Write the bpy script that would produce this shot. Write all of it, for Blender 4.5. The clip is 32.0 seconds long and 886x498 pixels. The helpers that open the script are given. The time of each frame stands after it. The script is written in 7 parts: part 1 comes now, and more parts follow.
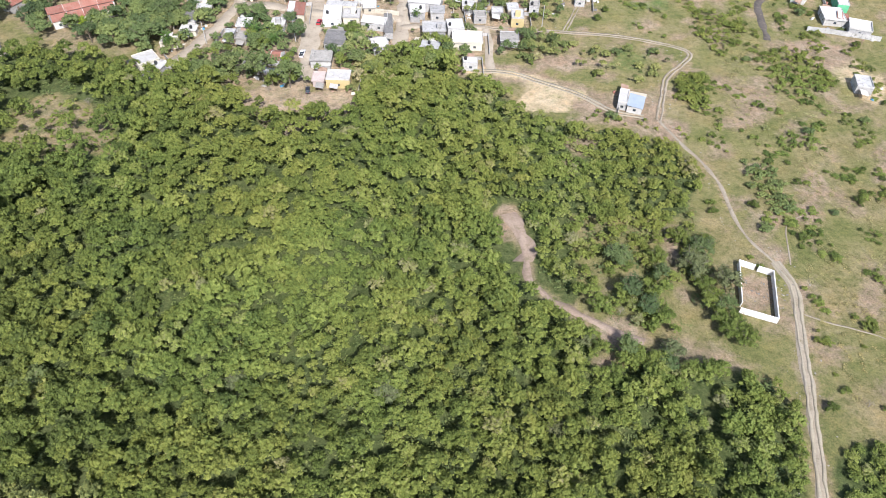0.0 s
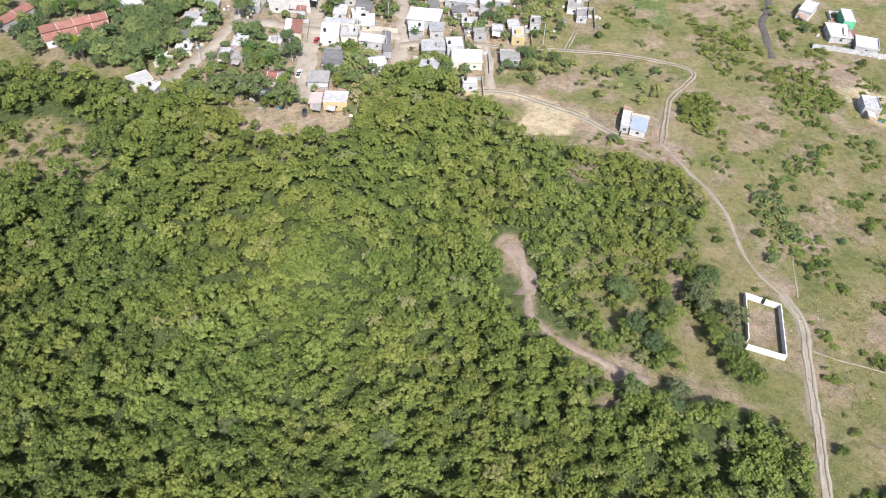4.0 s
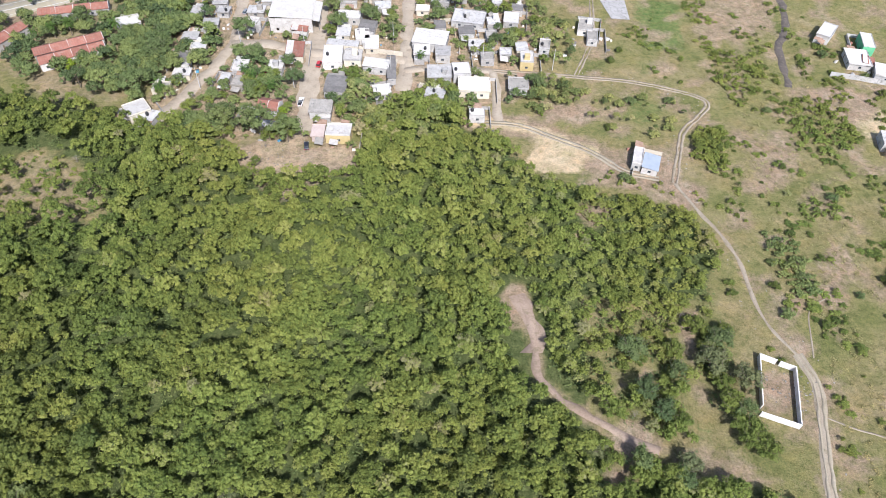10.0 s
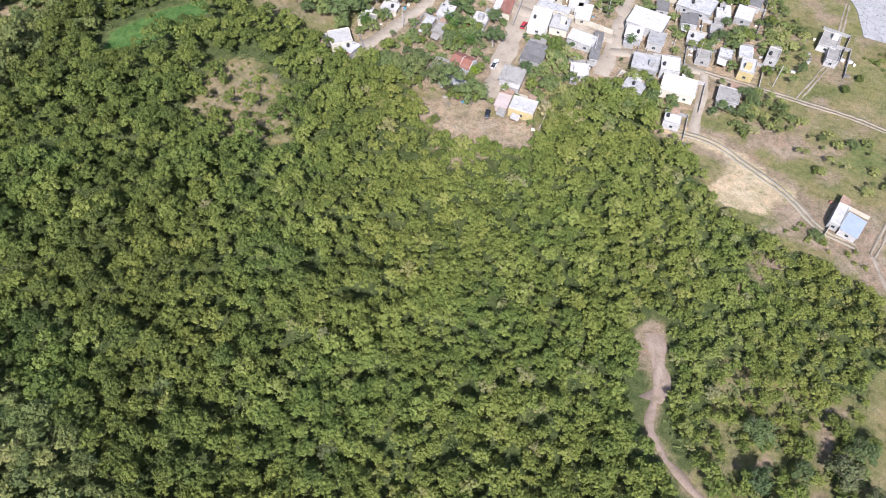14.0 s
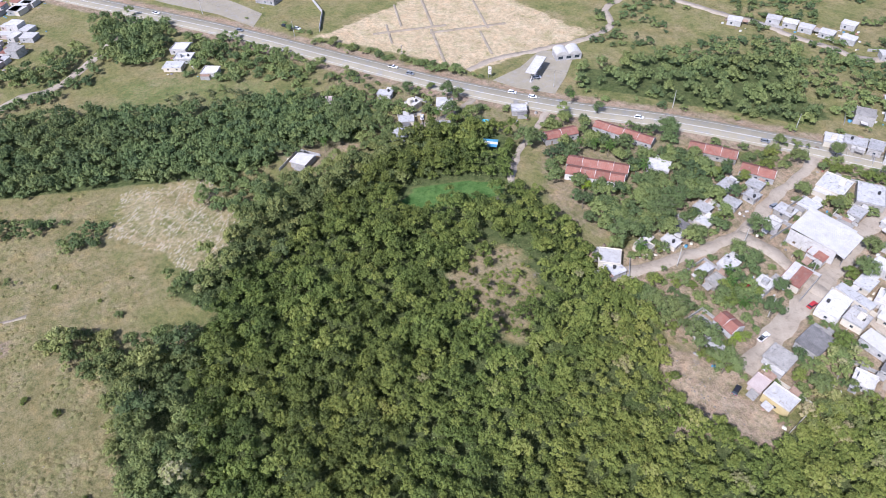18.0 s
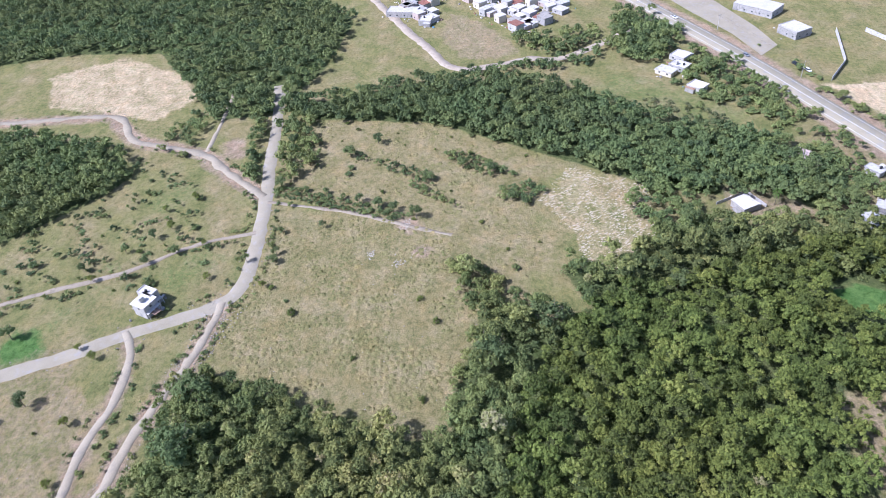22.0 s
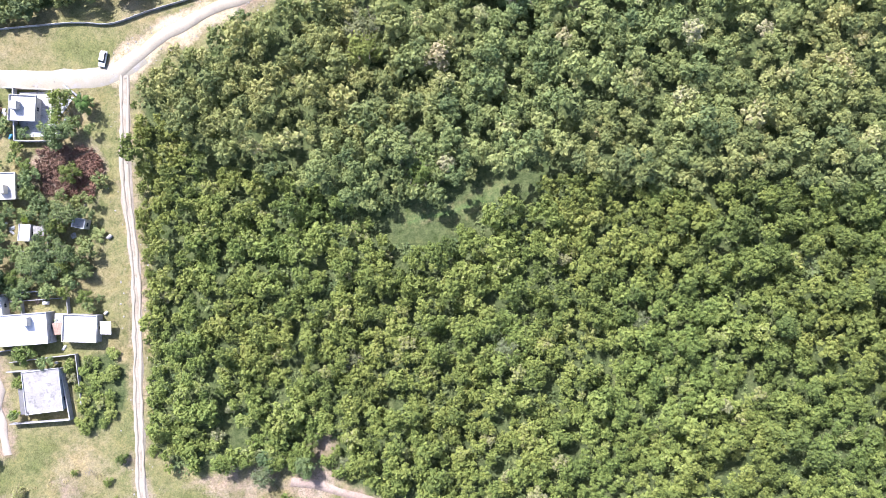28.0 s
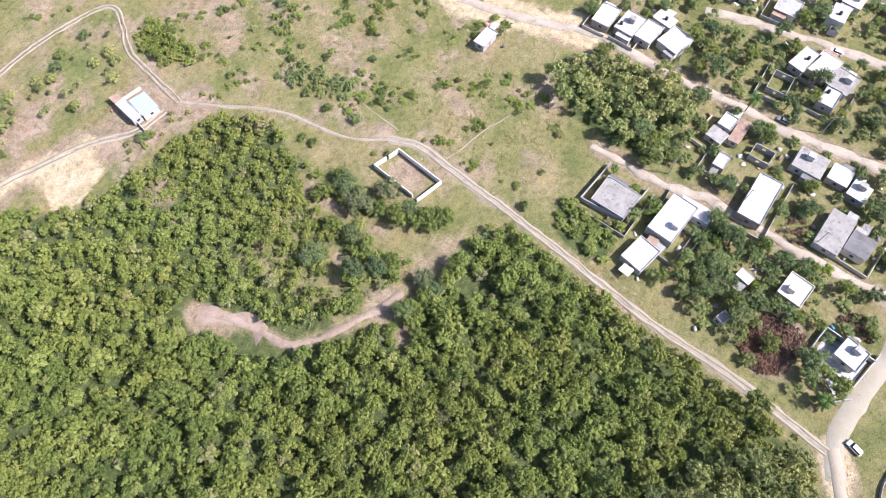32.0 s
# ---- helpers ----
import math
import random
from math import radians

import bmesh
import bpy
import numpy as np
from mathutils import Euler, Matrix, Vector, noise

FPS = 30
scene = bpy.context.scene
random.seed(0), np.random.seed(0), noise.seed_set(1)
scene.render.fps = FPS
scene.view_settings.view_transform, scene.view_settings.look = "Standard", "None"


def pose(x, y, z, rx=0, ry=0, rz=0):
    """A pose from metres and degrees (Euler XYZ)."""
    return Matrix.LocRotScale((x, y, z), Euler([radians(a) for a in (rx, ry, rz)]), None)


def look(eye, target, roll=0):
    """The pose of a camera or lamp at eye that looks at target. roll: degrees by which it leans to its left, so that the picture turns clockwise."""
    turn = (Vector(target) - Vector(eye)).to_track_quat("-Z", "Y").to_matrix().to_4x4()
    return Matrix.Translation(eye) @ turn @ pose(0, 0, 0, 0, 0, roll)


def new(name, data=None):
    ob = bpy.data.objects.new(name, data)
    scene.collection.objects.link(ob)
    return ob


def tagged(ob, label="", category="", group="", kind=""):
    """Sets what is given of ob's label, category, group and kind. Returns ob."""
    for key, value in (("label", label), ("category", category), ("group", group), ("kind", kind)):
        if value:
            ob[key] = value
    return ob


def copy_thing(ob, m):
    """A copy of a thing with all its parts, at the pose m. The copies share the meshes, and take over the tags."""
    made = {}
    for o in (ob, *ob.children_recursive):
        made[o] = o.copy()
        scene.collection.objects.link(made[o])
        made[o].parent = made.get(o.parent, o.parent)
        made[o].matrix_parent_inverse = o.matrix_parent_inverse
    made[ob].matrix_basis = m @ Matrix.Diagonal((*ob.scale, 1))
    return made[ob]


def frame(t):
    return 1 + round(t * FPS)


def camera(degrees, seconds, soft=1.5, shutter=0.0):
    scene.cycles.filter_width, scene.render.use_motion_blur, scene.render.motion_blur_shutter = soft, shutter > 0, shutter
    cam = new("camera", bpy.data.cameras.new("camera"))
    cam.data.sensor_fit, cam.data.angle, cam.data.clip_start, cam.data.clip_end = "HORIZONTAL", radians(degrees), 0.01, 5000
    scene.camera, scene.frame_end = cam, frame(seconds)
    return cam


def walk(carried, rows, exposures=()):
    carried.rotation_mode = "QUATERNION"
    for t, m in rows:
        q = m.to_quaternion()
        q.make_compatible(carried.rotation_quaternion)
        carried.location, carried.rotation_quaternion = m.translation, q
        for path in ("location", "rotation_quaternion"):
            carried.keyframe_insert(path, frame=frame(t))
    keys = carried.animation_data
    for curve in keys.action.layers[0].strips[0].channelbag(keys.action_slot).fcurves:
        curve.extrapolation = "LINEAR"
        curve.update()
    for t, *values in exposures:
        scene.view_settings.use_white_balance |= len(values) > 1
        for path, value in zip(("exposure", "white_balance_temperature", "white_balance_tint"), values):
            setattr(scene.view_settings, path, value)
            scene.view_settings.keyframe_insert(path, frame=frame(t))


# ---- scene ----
# ---------------------------------------------------------------- camera
cam = camera(65.9, 32.0, soft=0.9)
PATH = [
    (0, 1.17, -26.14, 144.74, 43.23, -0.97, 1.55),
    (0.5, 1.09, -25.02, 145.13, 43.25, -0.99, 1.54),
    (1, 0.93, -23.83, 145.26, 43.29, -1.03, 1.52),
    (1.5, 0.84, -22.51, 145.81, 43.18, -1.06, 1.54),
    (2, 0.89, -21.41, 146.02, 43.23, -1.07, 1.56),
    (2.5, 1.11, -20.19, 146.28, 43.26, -1.03, 1.58),
    (3, 0.71, -18.72, 147.04, 43.14, -1.06, 1.50),
    (3.5, 0.87, -17.30, 147.72, 43.05, -1.00, 1.52),
    (5.5, 1.60, -11.70, 149.73, 43.15, -0.79, 1.44),
    (6, 1.34, -10.03, 150.85, 42.43, -0.82, 1.39),
    (6.5, 1.25, -8.32, 151.92, 42.37, -0.82, 1.36),
    (7, 1.17, -6.66, 152.82, 42.34, -0.80, 1.32),
    (7.5, 1.04, -5.13, 153.52, 42.38, -0.83, 1.30),
    (8, 0.63, -3.55, 154.36, 42.39, -0.92, 1.26),
    (8.5, 0.29, -1.94, 155.29, 42.01, -0.97, 1.21),
    (9, 0.00, 0.00, 156.37, 41.34, -1.03, 1.17),
    (9.5, -0.30, 1.84, 157.08, 41.33, -1.11, 1.22),
    (10, -0.87, 3.76, 158.00, 41.25, -1.15, 1.97),
    (10.5, -0.90, 5.92, 159.16, 41.10, -1.04, 4.57),
    (11, -1.14, 8.05, 160.65, 40.88, -0.96, 7.35),
    (11.5, -0.83, 9.83, 161.63, 40.84, -0.83, 9.85),
    (12, -0.90, 11.59, 162.57, 39.67, -0.78, 10.95),
    (12.5, -1.25, 13.71, 163.17, 36.21, -0.82, 11.59),
    (13, -2.38, 16.55, 164.47, 34.67, -0.85, 14.56),
    (13.5, -2.54, 19.32, 166.18, 34.16, -0.58, 18.50),
    (15.5, -7.14, 34.25, 184.28, 34.59, 0.52, 32.98),
    (16, -8.30, 35.36, 183.26, 36.34, 0.81, 37.87),
    (16.5, -10.03, 35.91, 182.39, 39.20, 0.95, 41.79),
    (17, -8.77, 40.49, 183.04, 42.01, 1.68, 45.06),
    (17.5, -9.35, 43.07, 183.36, 44.92, 2.03, 47.97),
    (18, -10.71, 43.37, 183.50, 46.13, 2.04, 50.63),
    (18.5, -10.31, 45.02, 185.03, 46.13, 2.62, 55.63),
    (19, -11.14, 45.48, 183.03, 46.62, 3.21, 61.77),
    (19.5, -11.41, 45.76, 183.08, 46.99, 3.65, 67.86),
    (20, -11.74, 46.18, 185.17, 47.35, 3.93, 72.98),
    (20.5, -12.93, 45.40, 185.92, 47.54, 3.92, 77.52),
    (21, -13.39, 44.36, 187.68, 47.71, 4.11, 83.29),
    (21.5, -12.62, 43.76, 185.49, 48.96, 4.43, 91.31),
    (22, -12.45, 44.22, 184.75, 49.18, 4.48, 92.45),
    (22.5, -10.00, 44.31, 182.73, 45.82, 4.49, 92.40),
    (23, -9.86, 43.36, 183.20, 39.01, 4.40, 94.14),
    (23.5, -8.57, 43.23, 181.74, 33.48, 4.43, 97.69),
    (24, -7.23, 42.31, 181.46, 28.77, 4.12, 101.47),
    (24.5, -5.23, 43.20, 180.18, 24.72, 4.12, 105.89),
    (25, -2.22, 40.40, 180.27, 20.86, 3.11, 111.03),
    (25.5, -2.37, 35.91, 181.00, 15.77, 1.94, 117.20),
    (26, -0.62, 34.37, 180.85, 11.62, 1.30, 123.04),
    (26.5, 0.40, 34.81, 180.49, 7.59, 1.15, 129.51),
    (28.5, -3.90, 32.78, 185.73, 0.75, 0.00, 183.14),
    (29, -6.30, 35.46, 184.15, 1.57, -0.00, 204.52),
    (29.5, -7.03, 33.83, 184.11, 1.09, -0.00, 224.79),
    (30, -3.70, 30.98, 184.46, -0.09, -0.00, 245.88),
    (30.5, -1.71, 31.25, 183.81, 2.73, 0.19, 267.44),
    (31, 1.70, 31.45, 182.68, 7.22, 0.93, 288.29),
    (31.5, -0.62, 34.45, 181.05, 14.27, 0.31, 299.08),
    (32, -3.30, 34.49, 181.49, 24.97, -0.05, 299.08),
]
walk(cam, [(t, pose(x, y, z, rx, ry, rz)) for t, x, y, z, rx, ry, rz in PATH],
     exposures=[(0.0, 0.6, 5850, 15), (9.0, 0.5, 5830, 16), (13.0, 0.54, 5750, 18), (18.0, 0.38, 5420, 23), (22.0, 0.58, 5200, 26), (24.0, 0.9, 5420, 25), (26.0, 1.4, 5420, 24), (30.0, 1.36, 5650, 24), (32.0, 0.94, 5750, 23)])

# ---------------------------------------------------------------- sky and sun
SUN_FROM = Vector((0.22, -0.70, 0.82)).normalized()
world = bpy.data.worlds.new("sky")
scene.world = world
world.use_nodes = True
wn, wl = world.node_tree.nodes, world.node_tree.links
sky = wn.new("ShaderNodeTexSky")
sky.sky_type, sky.sun_disc = "NISHITA", False
sky.sun_elevation = math.asin(SUN_FROM.z)
sky.sun_rotation = math.atan2(SUN_FROM.x, SUN_FROM.y)
sky.dust_density = 2.0
wl.new(sky.outputs[0], wn["Background"].inputs[0])
wn["Background"].inputs[1].default_value = 0.115
sun = new("sun", bpy.data.lights.new("sun", "SUN"))
sun.data.energy, sun.data.angle, sun.data.color = 5.0, radians(0.6), (1.0, 0.96, 0.88)
sun.matrix_world = look(SUN_FROM * 300, (0, 0, 0))

# ---------------------------------------------------------------- materials


def material(name, rough=0.85, spec=0.3, metal=0.0):
    m = bpy.data.materials.new(name)
    m.use_nodes = True
    b = m.node_tree.nodes["Principled BSDF"]
    b.inputs["Roughness"].default_value = rough
    b.inputs["Specular IOR Level"].default_value = spec
    b.inputs["Metallic"].default_value = metal
    return m, m.node_tree.nodes, m.node_tree.links, b


def noise_node(n, l, scale, detail=4.0, rough=0.6, vec=None):
    t = n.new("ShaderNodeTexNoise")
    t.inputs["Scale"].default_value, t.inputs["Detail"].default_value = scale, detail
    t.inputs["Roughness"].default_value = rough
    if vec is not None:
        l.new(vec, t.inputs["Vector"])
    return t.outputs["Fac"]


def ramp(n, l, fac, stops):
    r = n.new("ShaderNodeValToRGB")
    e = r.color_ramp.elements
    while len(e) < len(stops):
        e.new(0.5)
    for el, (at, c) in zip(e, stops):
        el.position, el.color = at, (*c, 1)
    l.new(fac, r.inputs[0])
    return r.outputs[0]


def mix(n, l, fac, a, b, how="MIX"):
    m = n.new("ShaderNodeMix")
    m.data_type, m.blend_type = "RGBA", how
    for socket, v in ((m.inputs[0], fac), (m.inputs[6], a), (m.inputs[7], b)):
        if isinstance(v, (int, float)):
            socket.default_value = v
        elif isinstance(v, tuple):
            socket.default_value = (*v, 1)
        else:
            l.new(v, socket)
    return m.outputs[2]


def bump(n, l, b, height, strength, dist):
    k = n.new("ShaderNodeBump")
    k.inputs["Strength"].default_value, k.inputs["Distance"].default_value = strength, dist
    l.new(height, k.inputs["Height"])
    l.new(k.outputs[0], b.inputs["Normal"])


def position(n):
    return n.new("ShaderNodeNewGeometry").outputs["Position"]


def surface(name, dark, light, big=0.25, fine=6.0, rough=0.85, spec=0.25, metal=0.0, relief=0.02, stain=None, each=0.0):
    """A worn surface: broad blotches and fine grain between two colours, with stains of a third."""
    m, n, l, b = material(name, rough, spec, metal)
    p = position(n)
    c = ramp(n, l, noise_node(n, l, big, 5, 0.65, p), [(0.35, dark), (0.65, light)])
    f = noise_node(n, l, fine, 3, 0.7, p)
    c = mix(n, l, 0.35, c, ramp(n, l, f, [(0.3, tuple(v * 0.62 for v in dark)), (0.7, light)]))
    if stain:
        s = ramp(n, l, noise_node(n, l, big * 2.7, 6, 0.7, p), [(0.52, (0, 0, 0)), (0.68, (1, 1, 1))])
        c = mix(n, l, s, c, stain)
    if each:
        o = n.new("ShaderNodeObjectInfo").outputs["Random"]
        k = ramp(n, l, o, [(0.0, (1 - each,) * 3), (1.0, (1, 1, 1))])
        c = mix(n, l, 1.0, c, k, "MULTIPLY")
    l.new(c, b.inputs["Base Color"])
    bump(n, l, b, f, 0.5, relief)
    return m


def foliage(name, stops, shine=0.35, each=0.0):
    """Leaves: tint per tree, variation per spray, painted gaps between leaves, a little light through the leaf."""
    m, n, l, b = material(name, 0.66, shine * 0.6)
    p = position(n)
    a = n.new("ShaderNodeAttribute")
    a.attribute_name = "tint"
    o = n.new("ShaderNodeObjectInfo").outputs["Random"]
    add = n.new("ShaderNodeMath")
    add.operation, add.inputs[1].default_value = "MULTIPLY_ADD", each
    l.new(o, add.inputs[0])
    l.new(a.outputs["Fac"], add.inputs[2])
    c = ramp(n, l, add.outputs[0], stops)
    v = ramp(n, l, noise_node(n, l, 0.9, 3, 0.7, p), [(0.3, (0.8, 0.81, 0.78)), (0.7, (1.16, 1.13, 1.03))])
    c = mix(n, l, 0.8, c, v, "MULTIPLY")
    # fine mottle in the colour imitates lit leaves and the dark gaps between
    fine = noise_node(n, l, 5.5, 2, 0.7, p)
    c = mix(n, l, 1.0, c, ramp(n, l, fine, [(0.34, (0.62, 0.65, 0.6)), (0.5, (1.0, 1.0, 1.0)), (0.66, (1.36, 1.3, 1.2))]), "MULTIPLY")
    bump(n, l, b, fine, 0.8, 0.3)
    big = ramp(n, l, noise_node(n, l, 0.02, 3, 0.6, p), [(0.4, (0.92, 1.0, 0.95)), (0.62, (1.04, 1.0, 0.92))])
    c = mix(n, l, 1.0, c, big, "MULTIPLY")
    l.new(c, b.inputs["Base Color"])
    tr = n.new("ShaderNodeBsdfTranslucent")
    l.new(c, tr.inputs["Color"])
    ms = n.new("ShaderNodeMixShader")
    ms.inputs[0].default_value = 0.2
    l.new(b.outputs[0], ms.inputs[1])
    l.new(tr.outputs[0], ms.inputs[2])
    l.new(ms.outputs[0], n["Material Output"].inputs["Surface"])
    return m


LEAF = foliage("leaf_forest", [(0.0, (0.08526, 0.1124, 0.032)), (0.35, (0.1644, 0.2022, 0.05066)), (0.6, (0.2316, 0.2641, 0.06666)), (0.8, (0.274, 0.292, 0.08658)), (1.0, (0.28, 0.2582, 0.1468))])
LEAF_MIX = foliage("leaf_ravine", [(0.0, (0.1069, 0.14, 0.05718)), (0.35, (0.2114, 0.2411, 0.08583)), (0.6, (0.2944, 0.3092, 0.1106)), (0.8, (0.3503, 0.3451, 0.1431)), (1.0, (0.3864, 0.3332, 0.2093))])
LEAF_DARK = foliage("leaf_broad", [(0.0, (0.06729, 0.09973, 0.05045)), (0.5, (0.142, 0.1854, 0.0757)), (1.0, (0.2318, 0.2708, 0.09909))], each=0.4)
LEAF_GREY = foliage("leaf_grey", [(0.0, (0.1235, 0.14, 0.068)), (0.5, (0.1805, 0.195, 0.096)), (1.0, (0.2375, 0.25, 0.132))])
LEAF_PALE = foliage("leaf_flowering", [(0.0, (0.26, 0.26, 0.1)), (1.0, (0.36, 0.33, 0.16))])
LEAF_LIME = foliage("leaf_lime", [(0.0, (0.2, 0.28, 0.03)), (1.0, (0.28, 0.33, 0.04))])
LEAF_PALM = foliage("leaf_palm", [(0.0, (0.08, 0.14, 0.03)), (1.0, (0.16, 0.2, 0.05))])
BARK = surface("bark", (0.10, 0.08, 0.06), (0.2, 0.17, 0.13), 2.0, 14.0, 0.95, 0.1)
BARE = surface("bare_twigs", (0.16, 0.14, 0.12), (0.3, 0.26, 0.22), 2.0, 14.0, 0.95, 0.1)
BURNT = foliage("dry_brush", [(0.0, (0.15, 0.09, 0.075)), (1.0, (0.3, 0.18, 0.135))], 0.1)
DIRT = surface("packed_earth", (0.25, 0.205, 0.145), (0.36, 0.31, 0.235), 0.12, 2.2, 0.95, 0.1, stain=(0.194, 0.166, 0.108), relief=0.04)
LANE_SAND = surface("street_sand", (0.32, 0.265, 0.195), (0.43, 0.37, 0.285), 0.12, 2.2, 0.95, 0.1, stain=(0.25, 0.205, 0.15), relief=0.04)
CALICHE = surface("pale_gravel", (0.27, 0.232, 0.162), (0.36, 0.315, 0.232), 0.1, 2.5, 0.95, 0.1, stain=(0.242, 0.213, 0.167), relief=0.04)
RUST_EARTH = surface("reddish_earth", (0.24, 0.176, 0.128), (0.36, 0.28, 0.216), 0.15, 2.0, 0.95, 0.1, stain=(0.176, 0.144, 0.088), relief=0.05)
DITCH_MUD = surface("ditch_mud", (0.07, 0.06, 0.05), (0.13, 0.11, 0.09), 0.3, 3.0, 0.8, 0.3, stain=(0.2, 0.16, 0.12))
ASPHALT = surface("asphalt", (0.28, 0.248, 0.172), (0.36, 0.32, 0.228), 0.08, 3.0, 0.9, 0.2, stain=(0.25, 0.245, 0.23), relief=0.01)
PAVED = surface("old_concrete_road", (0.27, 0.238, 0.168), (0.345, 0.306, 0.224), 0.1, 2.5, 0.9, 0.15, stain=(0.30, 0.28, 0.25), relief=0.01)
PAINT = surface("road_paint", (0.5, 0.5, 0.47), (0.62, 0.61, 0.57), 0.5, 5.0, 0.8, 0.2)
WHITE = surface("white_roof", (0.52, 0.495, 0.45), (0.72, 0.69, 0.64), 0.45, 3.0, 0.8, 0.2, stain=(0.4, 0.365, 0.31), each=0.3)
LIMEWASH = surface("limewash", (0.66, 0.635, 0.59), (0.8, 0.78, 0.74), 0.4, 4.0, 0.9, 0.15, stain=(0.56, 0.53, 0.47))
PALE = surface("pale_cement", (0.42, 0.41, 0.38), (0.6, 0.58, 0.55), 0.3, 3.0, 0.9, 0.15, stain=(0.24, 0.23, 0.21), each=0.35)
GREY = surface("grey_cement", (0.28, 0.26, 0.225), (0.4, 0.375, 0.33), 0.3, 3.0, 0.9, 0.15, stain=(0.17, 0.16, 0.145), each=0.2)
DARK = surface("dark_sheet", (0.13, 0.124, 0.115), (0.22, 0.21, 0.195), 0.35, 3.0, 0.8, 0.25, stain=(0.24, 0.22, 0.2), each=0.2)
RED = surface("red_tile", (0.25, 0.1, 0.07), (0.35, 0.165, 0.12), 0.3, 4.0, 0.85, 0.2, stain=(0.28, 0.2, 0.16), each=0.25)
BROWN = surface("rusty_sheet", (0.26, 0.17, 0.12), (0.4, 0.28, 0.2), 0.4, 4.0, 0.8, 0.2, stain=(0.2, 0.12, 0.08))
PINK = surface("pink_render", (0.42, 0.34, 0.3), (0.54, 0.45, 0.4), 0.3, 4.0, 0.9, 0.15)
YELLOW = surface("yellow_render", (0.45, 0.35, 0.16), (0.56, 0.46, 0.24), 0.4, 4.0, 0.9, 0.15)
CREAM = surface("cream_render", (0.58, 0.52, 0.4), (0.7, 0.64, 0.52), 0.4, 4.0, 0.9, 0.15, each=0.25)
GREEN = surface("green_render", (0.12, 0.42, 0.22), (0.18, 0.5, 0.28), 0.4, 4.0, 0.9, 0.15)
BLUE = surface("blue_sheet", (0.36, 0.41, 0.46), (0.45, 0.5, 0.55), 0.3, 4.0, 0.5, 0.4, 0.3)
ZINC = surface("zinc_sheet", (0.46, 0.44, 0.395), (0.6, 0.575, 0.52), 0.25, 4.0, 0.65, 0.3, 0.1, stain=(0.42, 0.38, 0.33))
BLOCK = surface("block_wall", (0.3, 0.29, 0.27), (0.42, 0.4, 0.37), 0.5, 5.0, 0.95, 0.1, stain=(0.22, 0.2, 0.17))
WOOD = surface("weathered_wood", (0.16, 0.12, 0.085), (0.28, 0.22, 0.16), 1.0, 8.0, 0.9, 0.15)
STEEL = surface("painted_steel", (0.25, 0.25, 0.26), (0.36, 0.36, 0.37), 1.0, 8.0, 0.5, 0.4, 0.5)
BLACK = surface("black_plastic", (0.02, 0.02, 0.02), (0.04, 0.04, 0.04), 1.0, 8.0, 0.5, 0.4)
TANK_BLUE = surface("blue_plastic", (0.06, 0.2, 0.32), (0.09, 0.28, 0.4), 1.0, 8.0, 0.45, 0.4)
TEAL = surface("teal_roof", (0.1, 0.42, 0.5), (0.16, 0.52, 0.6), 0.5, 5.0, 0.6, 0.3)
RUBBLE = surface("rubble", (0.24, 0.215, 0.175), (0.5, 0.46, 0.39), 1.5, 6.0, 0.95, 0.1, each=0.4)
GLASS, _n, _l, _b = material("window_glass", 0.12, 0.5)
_b.inputs["Base Color"].default_value = (0.03, 0.04, 0.05, 1)


def car_paint(name, c):
    m, n, l, b = material(name, 0.3, 0.5)
    b.inputs["Base Color"].default_value = (*c, 1)
    b.inputs["Coat Weight"].default_value = 0.6
    return m


CAR_WHITE, CAR_GREY, CAR_RED, CAR_BLACK = (car_paint("car_" + k, c) for k, c in (("white", (0.75, 0.75, 0.75)), ("grey", (0.2, 0.21, 0.22)), ("red", (0.4, 0.03, 0.03)), ("black", (0.02, 0.02, 0.025))))
RUBBER = surface("rubber", (0.015, 0.015, 0.015), (0.03, 0.03, 0.03), 1.0, 8.0, 0.8, 0.2)

# ---------------------------------------------------------------- helpers of geometry


def mesh_of(bm, name, mat):
    me = bpy.data.meshes.new(name)
    bm.to_mesh(me)
    bm.free()
    me.materials.append(mat)
    return me


def part(name, bm, mat, parent=None, label="", at=None):
    ob = new(name, mesh_of(bm, name, mat) if isinstance(bm, bmesh.types.BMesh) else bm)
    if parent is not None:
        ob.parent = parent
    if at is not None:
        ob.matrix_basis = at
    return tagged(ob, label)


def box(bm, x0, x1, y0, y1, z0, z1, bevel=0.0):
    r = bmesh.ops.create_cube(bm, size=1.0, matrix=Matrix.LocRotScale(((x0 + x1) / 2, (y0 + y1) / 2, (z0 + z1) / 2), None, (x1 - x0, y1 - y0, z1 - z0)))
    if bevel:
        es = list({e for v in r["verts"] for e in v.link_edges})
        bmesh.ops.bevel(bm, geom=es, offset=bevel, segments=1, affect="EDGES")
    return bm


def rod(bm, a, b, r0, r1, sides=7):
    a, b = Vector(a), Vector(b)
    m = Matrix.Translation((a + b) / 2) @ (b - a).to_track_quat("Z", "Y").to_matrix().to_4x4()
    bmesh.ops.create_cone(bm, cap_ends=True, segments=sides, radius1=r0, radius2=r1, depth=(b - a).length, matrix=m)
    return bm


